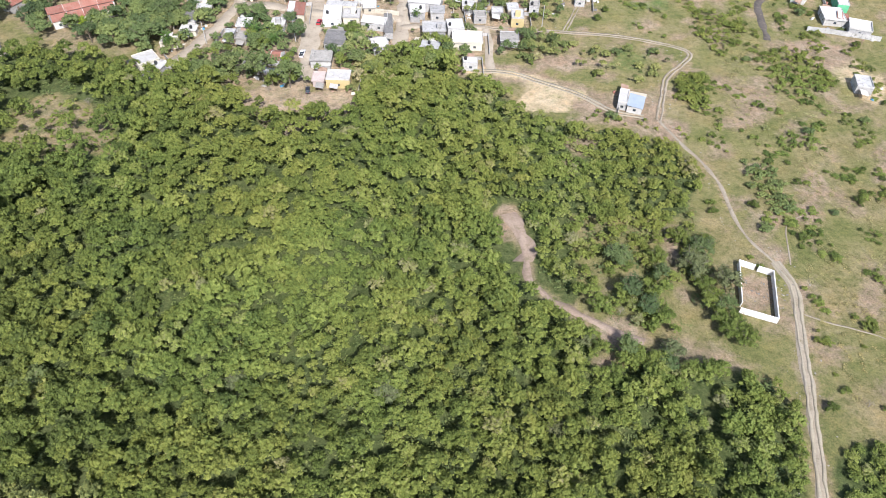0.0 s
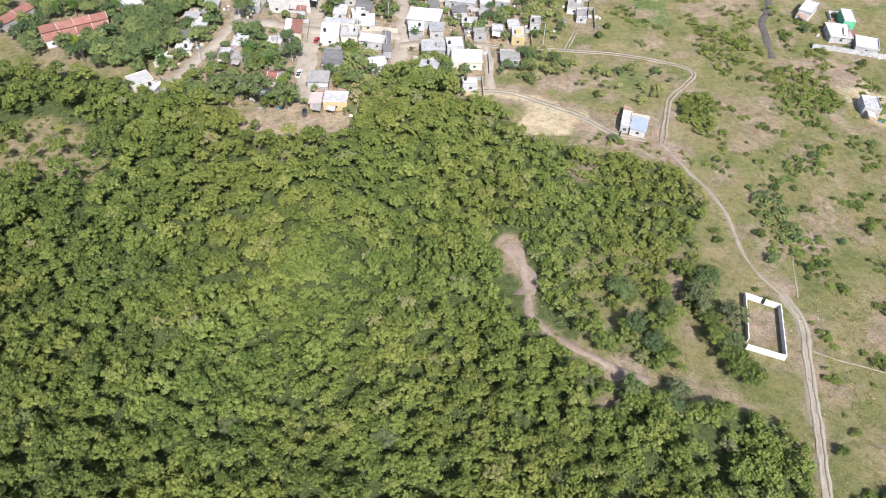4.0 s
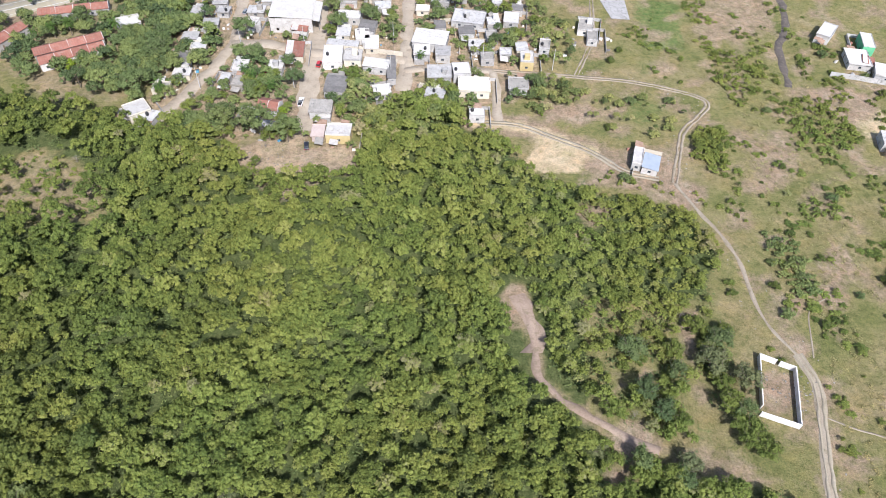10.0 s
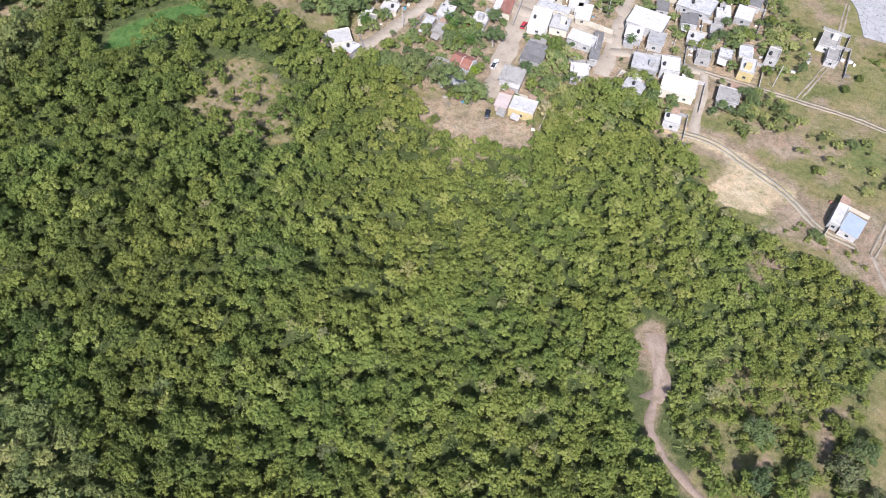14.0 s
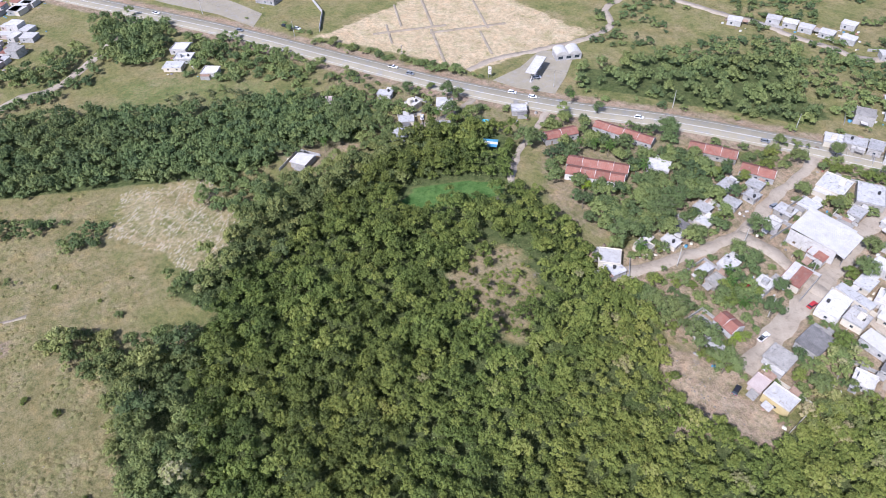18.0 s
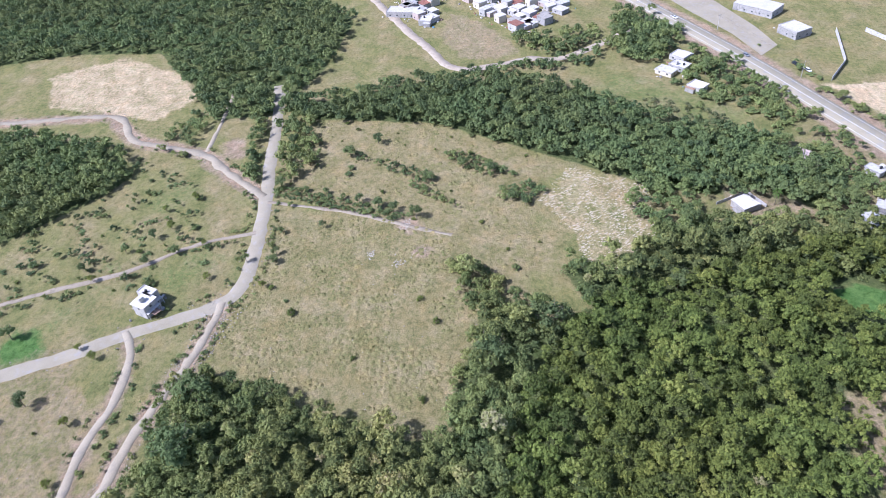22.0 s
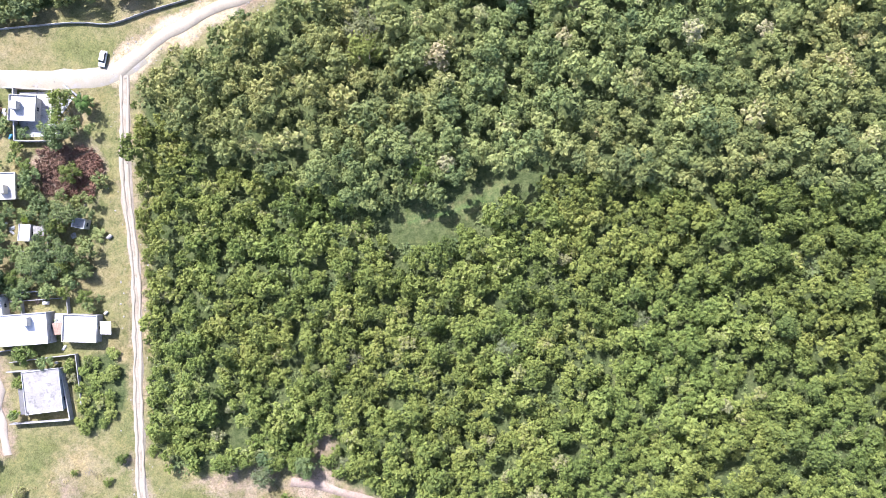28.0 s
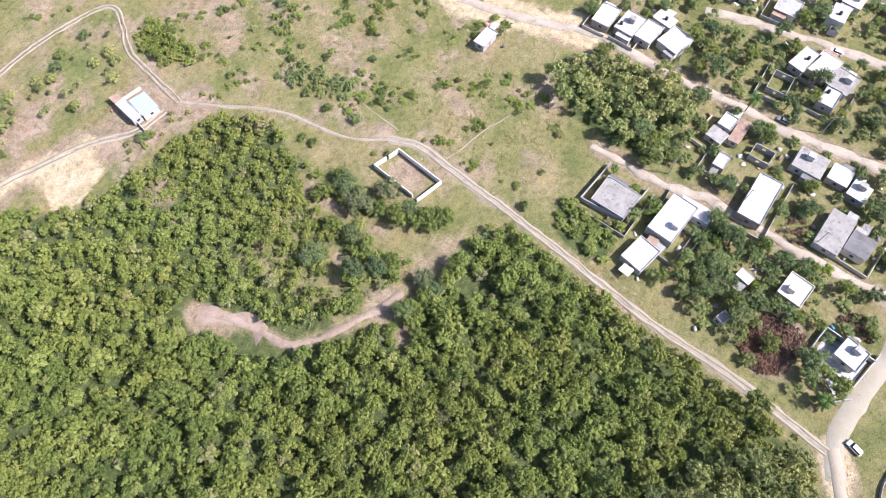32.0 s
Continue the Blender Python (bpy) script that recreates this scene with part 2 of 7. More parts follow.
def numpy_mesh(name, verts, quads, mat, tint=None):
    """A mesh of quads out of arrays, with an optional tint per vertex."""
    me = bpy.data.meshes.new(name)
    me.vertices.add(len(verts))
    me.vertices.foreach_set("co", np.ascontiguousarray(verts, np.float32).ravel())
    me.loops.add(quads.size)
    me.loops.foreach_set("vertex_index", np.ascontiguousarray(quads, np.int32).ravel())
    me.polygons.add(len(quads))
    k = quads.shape[1]
    me.polygons.foreach_set("loop_start", np.arange(0, quads.size, k, dtype=np.int32))
    if tint is not None:
        at = me.attributes.new("tint", "FLOAT", "POINT")
        at.data.foreach_set("value", np.ascontiguousarray(tint, np.float32))
    me.update(calc_edges=True)
    me.materials.append(mat)
    return me


def inside(x, y, poly):
    """Which of the points lie in the polygon."""
    r = np.zeros(x.shape, bool)
    n = len(poly)
    for i in range(n):
        (x0, y0), (x1, y1) = poly[i], poly[(i + 1) % n]
        hit = ((y0 > y) != (y1 > y)) & (x < (x1 - x0) * (y - y0) / (y1 - y0 + 1e-9) + x0)
        r ^= hit
    return r


def off_line(x, y, line):
    """Distance of the points from a line of several pieces."""
    d = np.full(x.shape, 1e9)
    for (x0, y0), (x1, y1) in zip(line, line[1:]):
        ux, uy = x1 - x0, y1 - y0
        k = np.clip(((x - x0) * ux + (y - y0) * uy) / (ux * ux + uy * uy + 1e-9), 0, 1)
        d = np.minimum(d, np.hypot(x - x0 - k * ux, y - y0 - k * uy))
    return d


def inward(x, y, poly):
    """Signed distance from the polygon's edge, positive within."""
    d = off_line(x, y, list(poly) + [poly[0]])
    return np.where(inside(x, y, poly), d, -d)


def waves(x, y, size, seed):
    """Smooth noise between about -1 and 1."""
    g = np.random.default_rng(seed)
    v = 0
    for k in range(14):
        a, f, p = g.uniform(0, 2 * np.pi), g.uniform(0.6, 2.4) / size, g.uniform(0, 6.3)
        v = v + np.sin((np.cos(a) * x + np.sin(a) * y) * f * 2 * np.pi + p)
    return v / 5.0


def smooth_line(pts, step=2.0):
    """A rounded line through the points, at about even steps."""
    p = np.array(pts, float)
    p = np.vstack([2 * p[0] - p[1], p, 2 * p[-1] - p[-2]])
    out = []
    for i in range(1, len(p) - 2):
        n = max(2, int(np.hypot(*(p[i + 1] - p[i])) / step))
        for k in np.arange(n) / n:
            a, b, c, d = p[i - 1], p[i], p[i + 1], p[i + 2]
            out.append(0.5 * (2 * b + (c - a) * k + (2 * a - 5 * b + 4 * c - d) * k * k + (3 * b - a - 3 * c + d) * k ** 3))
    out.append(p[-2])
    return np.array(out)


def ribbon(name, pts, width, z, mat, label, ragged=0.0, seed=0, kind="structure", category="road", thick=0.04):
    """A road along a line, with edges that wander by ragged metres and sides that go into the ground."""
    line = smooth_line(pts)
    t = np.gradient(line, axis=0)
    t /= np.linalg.norm(t, axis=1)[:, None] + 1e-9
    nrm = np.stack([-t[:, 1], t[:, 0]], 1)
    g = np.random.default_rng(seed)
    s = np.arange(len(line)) * 2.0
    w0 = width / 2 + ragged * (np.interp(s, s[::2], g.normal(0, 0.9, len(s[::2]))) if ragged else 0)
    w1 = width / 2 + ragged * (np.interp(s, s[::2], g.normal(0, 0.9, len(s[::2]))) if ragged else 0)
    a, b = line + nrm * np.reshape(w0, (-1, 1)), line - nrm * np.reshape(w1, (-1, 1))
    n = len(line)
    zz = np.full(n, z)
    rows = [np.column_stack([line + nrm * np.reshape(w0, (-1, 1)) * 1.04, zz - thick]), np.column_stack([a, zz]), np.column_stack([b, zz]), np.column_stack([line - nrm * np.reshape(w1, (-1, 1)) * 1.04, zz - thick])]
    v = np.concatenate(rows)
    i = np.arange(n - 1)
    q = np.concatenate([np.stack([i + k * n, i + (k + 1) * n, i + 1 + (k + 1) * n, i + 1 + k * n], 1) for k in range(3)])
    ob = new(name, numpy_mesh(name, v, q[:, ::-1], mat))
    return tagged(ob, label, category, kind=kind)

# ---------------------------------------------------------------- the plan, in metres
TRACK_EAST = [(68, -39), (75, -12), (79, 14), (86, 43), (91.3, 66), (95.5, 86), (98.2, 100), (96, 109), (90.5, 118), (88.8, 130), (88.5, 141), (86, 151), (80.5, 163), (75, 176), (79, 190), (83.5, 204), (92, 214.5), (96, 222), (90.2, 227.3), (69.1, 233.9), (46.8, 236), (30, 237), (14, 238)]
TRAIL_A = [(99.9, 108), (104, 124), (110, 128.5)]
TRAIL_B = [(98, 90), (104.5, 87), (112, 84.6), (134, 75.5), (154, 77)]
TRACK_FORK = [(46.8, 236), (53.1, 252.6), (57, 266), (60, 300)]
FOREST_PATH = [(20.2, 126), (23.3, 116), (23.8, 106), (24.6, 98), (32, 90.6), (43, 83.6), (53, 79), (66, 75), (85, 71.5), (92, 71)]
ROAD_PAVED = [(-120, -240), (-146, -178), (-164.5, -135), (-172, -117.5), (-181, -100), (-188, -84), (-194, -71), (-203, -61.5), (-218, -59.5), (-236, -61), (-256, -63), (-278, -66.5), (-303, -70.6), (-336, -75), (-380, -84)]
TRACK_W1 = [(-183.5, -99.5), (-178, -95.6), (-166, -91.5), (-149, -90.5), (-134, -93), (-120, -92.5), (-107, -91), (-97, -84)]
TRACK_W2 = [(-198, -66), (-189, -65.8), (-173, -68), (-160, -71.5), (-144, -76), (-131, -79), (-118, -80), (-105, -84.5), (-96, -83), (-82, -80), (-64, -72.6), (-46, -63), (-28, -56), (-10, -53.4), (9.4, -53), (37, -50.6), (54, -46.8), (64, -43), (70, -40)]
TRACK_W3 = [(-50, -200), (-83, -145.5), (-93, -118.4), (-105, -91)]
ROAD_EAST = [(62, -43), (70, -40.5), (80, -41.3), (100, -46.4), (150, -60), (220, -85)]
HIGHWAY = [(-700, 35), (-600, 84), (-497, 132.4), (-393, 181.4), (-317, 212.6), (-252, 240), (-200, 267.3), (-156, 296), (-111.6, 319.3), (-77, 335.5), (0, 371), (120, 425), (300, 500)]
STREET_A = [(-55.5, 196), (-56.8, 220), (-57.8, 240), (-59.5, 262), (-62, 285), (-62, 325), (-66, 336)]
STREET_B = [(-20.5, 222), (-20.8, 249), (-22.5, 286), (-25, 350)]
STREET_C = [(-110, 196), (-100.3, 221.6), (-94, 243), (-92.5, 258), (-96.5, 280), (-97, 302), (-100, 322)]
CROSS_1 = [(-94, 250), (-78, 251), (-58, 246), (-40, 247), (-21, 243)]
CROSS_2 = [(-21, 236), (-6, 239), (14, 238)]
STREET_D = [(14, 238), (15.5, 226), (15, 213), (16, 205)]
SAND_LANE = [(8, 205), (22.8, 204), (35, 198), (48.4, 190.6), (59, 181), (70, 178)]
LANE_W = [(-180, -196), (-201.6, -155), (-217.4, -114), (-233.7, -88), (-241, -63)]
LANE_NW = [(-350, -290), (-350, -235), (-351.8, -175), (-324, -152), (-309, -111), (-287, -87), (-268, -66)]
MEADOW_LANE = [(-263, -63), (-253.4, -23), (-242.7, 3.4), (-235, 24)]
LANE_POND = [(-205, 262), (-197, 245), (-190, 228), (-180, 212), (-172, 205)]
EAST_A = [(158, 118), (163, 88), (167, 72), (166, 59), (163, 38), (162.5, 18), (160, -2), (160.5, -20), (160, -45), (158, -62)]
EAST_B = [(125, 52), (122.5, 31), (124, 14), (122.8, 2), (119.8, -14), (119.6, -31), (118, -51)]
EAST_C = [(196, 40), (199, 18), (201, 1), (201.5, -22), (201, -60)]
STREET_HS = [(-236, 240), (-233, 222), (-236, 203)]

FOREST_HILL = [(66, -33), (70, -13), (75, 13), (83, 42), (87, 60), (82, 69), (60, 72), (62, 82), (74, 92), (78, 112), (75, 129), (82, 141), (83, 152), (73, 163), (56, 169), (41, 173), (28, 178), (18, 191), (4, 204), (0, 218), (-20, 214), (-31, 203), (-35, 178), (-58, 169), (-76, 181), (-82, 190), (-100, 196), (-112, 195), (-125, 201), (-136, 206), (-150, 203), (-160, 212), (-172, 204), (-186, 220), (-200, 232), (-216, 226), (-228, 200), (-236, 180), (-226, 162), (-238, 132), (-232, 106), (-212, 90), (-214, 66), (-191, 76), (-183, 69), (-190, 45), (-206, 28), (-217, 22), (-203, 38), (-178, 35), (-157, 27), (-136, 26), (-135, 12), (-144, -15), (-157, -43), (-161, -63), (-150, -75), (-122, -71), (-98, -73), (-82, -70), (-62, -62), (-40, -55), (-20, -47), (0, -46), (30, -44), (52, -39)]
TREE_BELT = [(-352, -78), (-378, 10), (-372, 58), (-350, 95), (-318, 128), (-300, 165), (-268, 195), (-240, 180), (-252, 152), (-263, 111), (-284, 81), (-327, 12), (-336, -50)]
WOOD_SOUTH = [(-24, -200), (-36, -122), (-32, -104), (-42, -85), (-27, -74), (-12, -64), (10, -66), (18, -62), (36, -64), (34, -91), (46, -130), (40, -200)]
SOUTH_GLADE = [(29.5, -93.2), (34.7, -80.6), (36.0, -65.5), (29.8, -61.7), (17.1, -62.0), (6.1, -62.6), (5.7, -56.0), (30.1, -53.6), (41.8, -54.9), (57.8, -55.4), (49.2, -66.5), (44.0, -80.8), (41.0, -87.5)]
WOOD_FENCE = [(46, -86), (48, -73), (58, -59), (74, -61), (115, -64), (170, -84), (200, -130), (60, -140)]
WOOD_WEST = [(-338, -250), (-333, -212), (-324, -180), (-314, -156), (-290, -138), (-274, -146), (-262, -158), (-248, -170), (-236, -182), (-238, -250), (-300, -310)]
WOOD_FAR = [(-560, -360), (-580, -230), (-520, -90), (-470, -50), (-392, -60), (-346, -80), (-340, -112), (-434, -178), (-440, -240), (-420, -330)]
SCRUB_EAST = [(138, 77), (158, 67), (161, 38), (148, 27), (128, 29), (126, 37), (130, 60)]
SCRUB_LOT = [(88, 48), (103, 55), (104, 33), (92, 31), (86, 36)]
WOOD_HIGHWAY = [(-208, 285), (-188, 298), (-165, 309), (-140, 324), (-118, 335), (-108, 352), (-132, 360), (-150, 392), (-178, 372), (-190, 346), (-214, 334), (-208, 312), (-222, 302)]
WOOD_TOWN = [(-456.6, 125.4), (-455.8, 145), (-422.3, 156), (-388.3, 140.4), (-391, 120.4), (-418.6, 114.4)]
GREY_LOT = [(-174.6, -169.6), (-176.6, -155), (-163.1, -149.6), (-157.7, -160.6)]
TOWN_BARE = [(-476.4, 12.8), (-459.4, 37.5), (-408.7, 62.1), (-399.1, 45.5), (-401.5, 23.4), (-434.5, 8.9)]
FAR_ROAD = [(-262, 400), (-230.5, 404.5), (-206.2, 407.9), (-187.4, 412.9), (-163.1, 411.7), (-145.2, 414.6), (-126.3, 416), (-104, 440)]
SITE_ROAD = [(-259.4, 256), (-258, 277), (-242.4, 321), (-241.5, 348.9), (-259.6, 366.4), (-262, 400), (-280, 460)]
SCAR = [(-186.1, 344.2), (-171.1, 362.9), (-153.8, 381.3), (-149.3, 363.5), (-162.7, 344.1), (-177.7, 336.2)]
TOWN_ROAD = [(-520, -48), (-452.8, -14.7), (-423.5, 1.5), (-391.1, 20), (-391, 44), (-398, 66), (-396, 84), (-420, 118), (-446, 150)]
SOUTH_FIELD = [(-180, -122), (-150, -97), (-104, -97), (-70, -80), (-40, -68), (-22, -66), (-34, -86), (-34, -122), (-30, -200), (-140, -210)]
BARE_A = [(103.4, 297.5), (149, 324.3), (136.9, 275.7), (109.5, 260.9), (100.2, 270)]
BARE_B = [(104.5, 202.2), (127.3, 209.8), (121.2, 182.1), (98.7, 168.7)]
BARE_C = [(-316.9, -101.7), (-323.4, -91.2), (-307.7, -84), (-299, -86), (-301.9, -95.2)]
DITCH = [(156, 350), (150, 324.5), (147.4, 304.4), (143.4, 279.7), (135.8, 264.9), (132.6, 246.2), (131, 234.2)]
TRAIL_C = [(-78, -190), (-72, -152.7), (-70.4, -127.2), (-65.1, -104.8), (-61.1, -86.1)]
TRACK_Q = [(-309.7, -106.6), (-345.1, -107.8), (-376.3, -110)]
WHITE_STRIP = [(-62.2, 311.3), (-40.3, 311.4), (-25.4, 310.1), (-8.6, 305.3)]
HILLTOP = [(-155, 176), (-137, 180), (-119, 169), (-108, 150), (-124, 146), (-148, 150)]
POND = [(-197, 162), (-200, 175), (-192, 190), (-179, 204), (-171, 200), (-179, 183), (-186, 166)]
FIELD = [(-258, 60), (-284, 76), (-272, 112), (-230, 110), (-208, 92), (-214, 76), (-236, 72)]
YARD = [(-80, 186), (-67, 169), (-55, 159), (-46, 168), (-36, 175), (-33, 192), (-50, 189), (-72, 191)]
SAND_PAD = [(24, 181.5), (29, 200), (43, 195.5), (44, 181), (36, 178.5)]
SOIL_LOT = [(3, 208), (8, 198), (15, 203), (14, 210)]
SAND_SITE = [(-348, 217), (-352, 286), (-324, 332), (-268, 334), (-243, 334), (-250, 300), (-257, 258), (-288, 244), (-316, 232)]
SAND_SITE2 = [(-360, 320), (-343, 366), (-304, 392), (-281, 371), (-305, 338)]
APRON = [(-243, 259), (-243, 279), (-249, 299), (-235, 313), (-220, 289), (-212, 273), (-229, 263)]
BURN = [(84.6, -9), (96.3, -12.7), (98.7, -22.9), (94.3, -25.5), (80.5, -22), (80, -14.7)]
QUARRY = [(-410, -244), (-433, -200), (-397, -142), (-367, -129), (-344, -148), (-365, -222)]
LUSH_N = [(77, 300), (101, 300), (95, 255), (76, 258)]
GAP_LINE = [(-29, 17.5), (-17.5, 16.5), (-9, 21.5), (0.5, 23), (8.5, 19)]
GAP = [(11, 17), (4, 22), (-8, 24), (-20, 22), (-27, 15), (-18, 15), (-6, 18), (4, 15)]
VILLAGE = [(-112, 198), (-80, 190), (-40, 190), (-28, 215), (10, 212), (32, 222), (40, 262), (30, 330), (-60, 330), (-118, 318), (-125, 240)]
VILLAGE_EAST = [(90, 22), (124, 48), (158, 36), (163, 80), (230, 80), (240, -90), (100, -46), (76, -36), (82, -8)]
MEADOW = [(-178, 35), (-136, 24), (-136, 10), (-146, -17), (-160, -45), (-170, -66), (-192, -64), (-214, -58), (-262, -62), (-245, 0), (-232, 30), (-205, 40)]
MOTEL = [(-202, 262), (-190, 232), (-150, 206), (-125, 208), (-103, 235), (-100, 300), (-150, 288)]
ROADSIDE_LOTS = [(-290, 172), (-245, 178), (-218, 198), (-205, 250), (-250, 233), (-305, 206)]
MEADOW_UP = [(-338, -50), (-330, 6), (-284, 78), (-262, 56), (-232, 62), (-214, 64), (-200, 40), (-230, 28), (-250, -10), (-268, -60)]

ROADS = (TRACK_EAST, TRACK_FORK, FOREST_PATH, ROAD_PAVED, TRACK_W1, TRACK_W2, TRACK_W3, ROAD_EAST, STREET_A, STREET_B, STREET_C, CROSS_1, CROSS_2, STREET_D, SAND_LANE, LANE_W, LANE_NW, EAST_A, EAST_B, EAST_C, STREET_HS, TOWN_ROAD, FAR_ROAD, SITE_ROAD)
FOREST_WOODS = (FOREST_HILL, TREE_BELT, WOOD_SOUTH, WOOD_FENCE, WOOD_WEST, WOOD_FAR, SCRUB_EAST, SCRUB_LOT, WOOD_HIGHWAY, WOOD_TOWN)

# ---------------------------------------------------------------- ground
gx = np.concatenate([[-4500, -2500, -1500, -1000, -800], np.arange(-640, 361, 3.5), [420, 520, 700, 1000, 1600, 2600, 4500]])
gy = np.concatenate([[-4500, -2500, -1500, -900, -600, -420], np.arange(-330, 441, 3.5), [480, 560, 700, 1000, 1600, 2600, 4500]])
GX, GY = (a.ravel() for a in np.meshgrid(gx, gy, indexing="ij"))


def soft(d, width):
    return np.clip(d / width + 0.5, 0, 1)


wob = waves(GX, GY, 14, 3) * 2.2
soil = np.zeros(GX.shape)
for p, k in ((YARD, 0.95), (SOIL_LOT, 1.0), (HILLTOP, 0.46), (BURN, 0.8), (FIELD, 0.35), (VILLAGE, 0.66), (VILLAGE_EAST, 0.28), (MOTEL, 0.5), (ROADSIDE_LOTS, 0.42), (MEADOW_UP, 0.32), (QUARRY, 0.45), (SOUTH_FIELD, 0.42), (GREY_LOT, 0.8), (TOWN_BARE, 0.5), (BARE_A, 0.62), (BARE_B, 0.62), (BARE_C, 0.8), ([(-264.9, 141), (-259.9, 163.2), (-250, 177.7), (-240.2, 173.7), (-238.4, 152.8), (-244, 138)], 0.55)):
    soil = np.maximum(soil, k * soft(inward(GX, GY, p) + wob, 5))
soil = np.maximum(soil, 0.6 * soft(waves(GX, GY, 26, 8) - 0.12, 0.9) * (GX > 40) * (GY > 60) * (inward(GX, GY, FOREST_HILL) < 0))
for line, w in ((FOREST_PATH[:8], 2.6), (FOREST_PATH[6:], 1.0), (SAND_LANE, 7), (TRACK_EAST[:8], 2.3), (TRACK_EAST[7:], 1.2), (TRACK_W2, 5), (TRACK_W1, 4), (LANE_NW, 6), (STREET_A, 7), (STREET_B, 6), (EAST_A, 3.6), (EAST_B, 3.2), (HIGHWAY, 13)):
    soil = np.maximum(soil, 0.75 * soft(w - off_line(GX, GY, line) + wob * 0.5, 5))
soil = np.maximum(soil, 0.9 * soft(5.5 - np.hypot(GX - 19.5, (GY - 122) * 0.6) + wob * 0.3, 3))
for cx, cy, r in ((87, 97, 7), (45.7, 98.5, 2.8), (43, 93.5, 2.4), (53, 100.5, 2.2), (66.5, 113, 3), (66.3, 106, 2.4), (66.5, 96, 3.4), (47, 81.5, 5.5), (41, 71, 4), (69.5, 119.5, 4), (112, 128.7, 5), (98, 112, 4), (99, 98, 4), (-242, 5, 6), (-225, 12, 5), (40, 148, 5), (46, 160, 6), (67, 183, 12), (150, 225, 12), (47, 212, 7), (36, 214, 6), (52, 182, 7), (60, 178, 6), (45, 189, 6), (72, 172, 5), (76, 168, 5), (80, 172, 6)):
    soil = np.maximum(soil, 0.85 * soft(r - np.hypot(GX - cx, GY - cy) + wob * 0.5, 4))
sand = np.zeros(GX.shape)
for p, k in ((SAND_PAD, 1.3), (YARD, 0.5), (VILLAGE, 0.42), (SAND_SITE, 1.0), (SAND_SITE2, 1.0), (SCAR, 0.7), (FIELD, 0.46), (QUARRY, 0.62)):
    sand = np.maximum(sand, k * soft(inward(GX, GY, p) + wob * 0.8, 4) * (0.9 + 0.2 * waves(GX, GY, 20, 5)).clip(0, 1))
for line, w in ((SAND_LANE[:4], 3.2), (EAST_A[:3], 7), (TRACK_W2[-4:], 4)):
    sand = np.maximum(sand, 0.9 * soft(w - off_line(GX, GY, line) + wob * 0.6, 4))
sand = np.maximum(sand, 0.8 * soft(9 - np.hypot(GX - 158, (GY - 205) * 0.6) + wob, 5))
lush = np.zeros(GX.shape)
for p, k in ((POND, 1.0), (LUSH_N, 0.5), (GAP, 0.6)):
    lush = np.maximum(lush, k * soft(inward(GX, GY, p) + wob * 0.5, 4))
lush = np.maximum(lush, 0.75 * soft(10 - np.hypot(GX + 176, GY + 138) + wob, 5))
for cx, cy, r in ((65, 85.5, 5), (-191, -132, 9), (-215, -86, 14), (-222, -119, 9), (-205, -120, 9), (-222, -80, 12), (-238, 140, 9), (-270, -110, 15), (-290, -95, 10), (-325, 145, 30), (-350, 118, 25), (140, 20, 4), (-70, 100, 3), (70, 215, 14), (60, 200, 8), (80, 245, 9)):
    lush = np.maximum(lush, 0.4 * soft(r - np.hypot(GX - cx, GY - cy) + wob * 2.2, 12))
dry = (0.42 + 0.4 * waves(GX, GY, 55, 9)).clip(0, 1)
dry = np.maximum(dry, 0.8 * soft(inward(GX, GY, MEADOW) + wob, 8))
dry = np.maximum(dry, 0.9 * soft(inward(GX, GY, MEADOW_UP) + wob, 8))
dry = np.maximum(dry, 0.8 * soft(30 - np.hypot(GX + 75, (GY + 118)) + wob * 2, 14))
# darker green-brown ground colour inside the woods, less over soil and lush grass
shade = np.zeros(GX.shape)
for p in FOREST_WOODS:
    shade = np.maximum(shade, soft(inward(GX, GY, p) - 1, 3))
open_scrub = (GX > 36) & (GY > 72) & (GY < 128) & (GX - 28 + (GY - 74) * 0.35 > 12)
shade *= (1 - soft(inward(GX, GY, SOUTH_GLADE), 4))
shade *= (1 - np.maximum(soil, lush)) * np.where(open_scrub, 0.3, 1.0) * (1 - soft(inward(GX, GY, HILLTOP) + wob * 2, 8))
dry = np.maximum(dry, 0.9 * soft(inward(GX, GY, HILLTOP) + wob * 2, 8))
# the same dark colour in patches over the two meadows
shade = np.maximum(shade, (0.3 + 0.12 * waves(GX, GY, 18, 27)) * soft(inward(GX, GY, MEADOW) + wob, 8))
shade = np.maximum(shade, (0.24 + 0.16 * waves(GX, GY, 12, 28)) * soft(inward(GX, GY, MEADOW_UP) + wob, 8))
GZ = 0.06 * waves(GX, GY, 9, 21)
hump = inward(GX, GY, MEADOW)
GZ += np.where(hump > 2, 0.16 * np.maximum(0, waves(GX, GY, 6, 22)) * (waves(GX, GY, 30, 25) > -0.2), 0)
for line in ROADS + (HIGHWAY,):
    d = off_line(GX, GY, line)
    GZ = np.where(d < 9, -0.012, GZ)
near_house = inside(GX, GY, VILLAGE) | inside(GX, GY, VILLAGE_EAST)
GZ = np.where(near_house, np.minimum(GZ, 0) * 0.3 - 0.02, GZ)
nx, ny = len(gx), len(gy)
ii, jj = (a.ravel() for a in np.meshgrid(np.arange(nx - 1), np.arange(ny - 1), indexing="ij"))
gq = np.stack([ii * ny + jj, (ii + 1) * ny + jj, (ii + 1) * ny + jj + 1, ii * ny + jj + 1], 1)

GROUND, n, l, b = material("meadow_ground", 0.95, 0.1)
p = position(n)


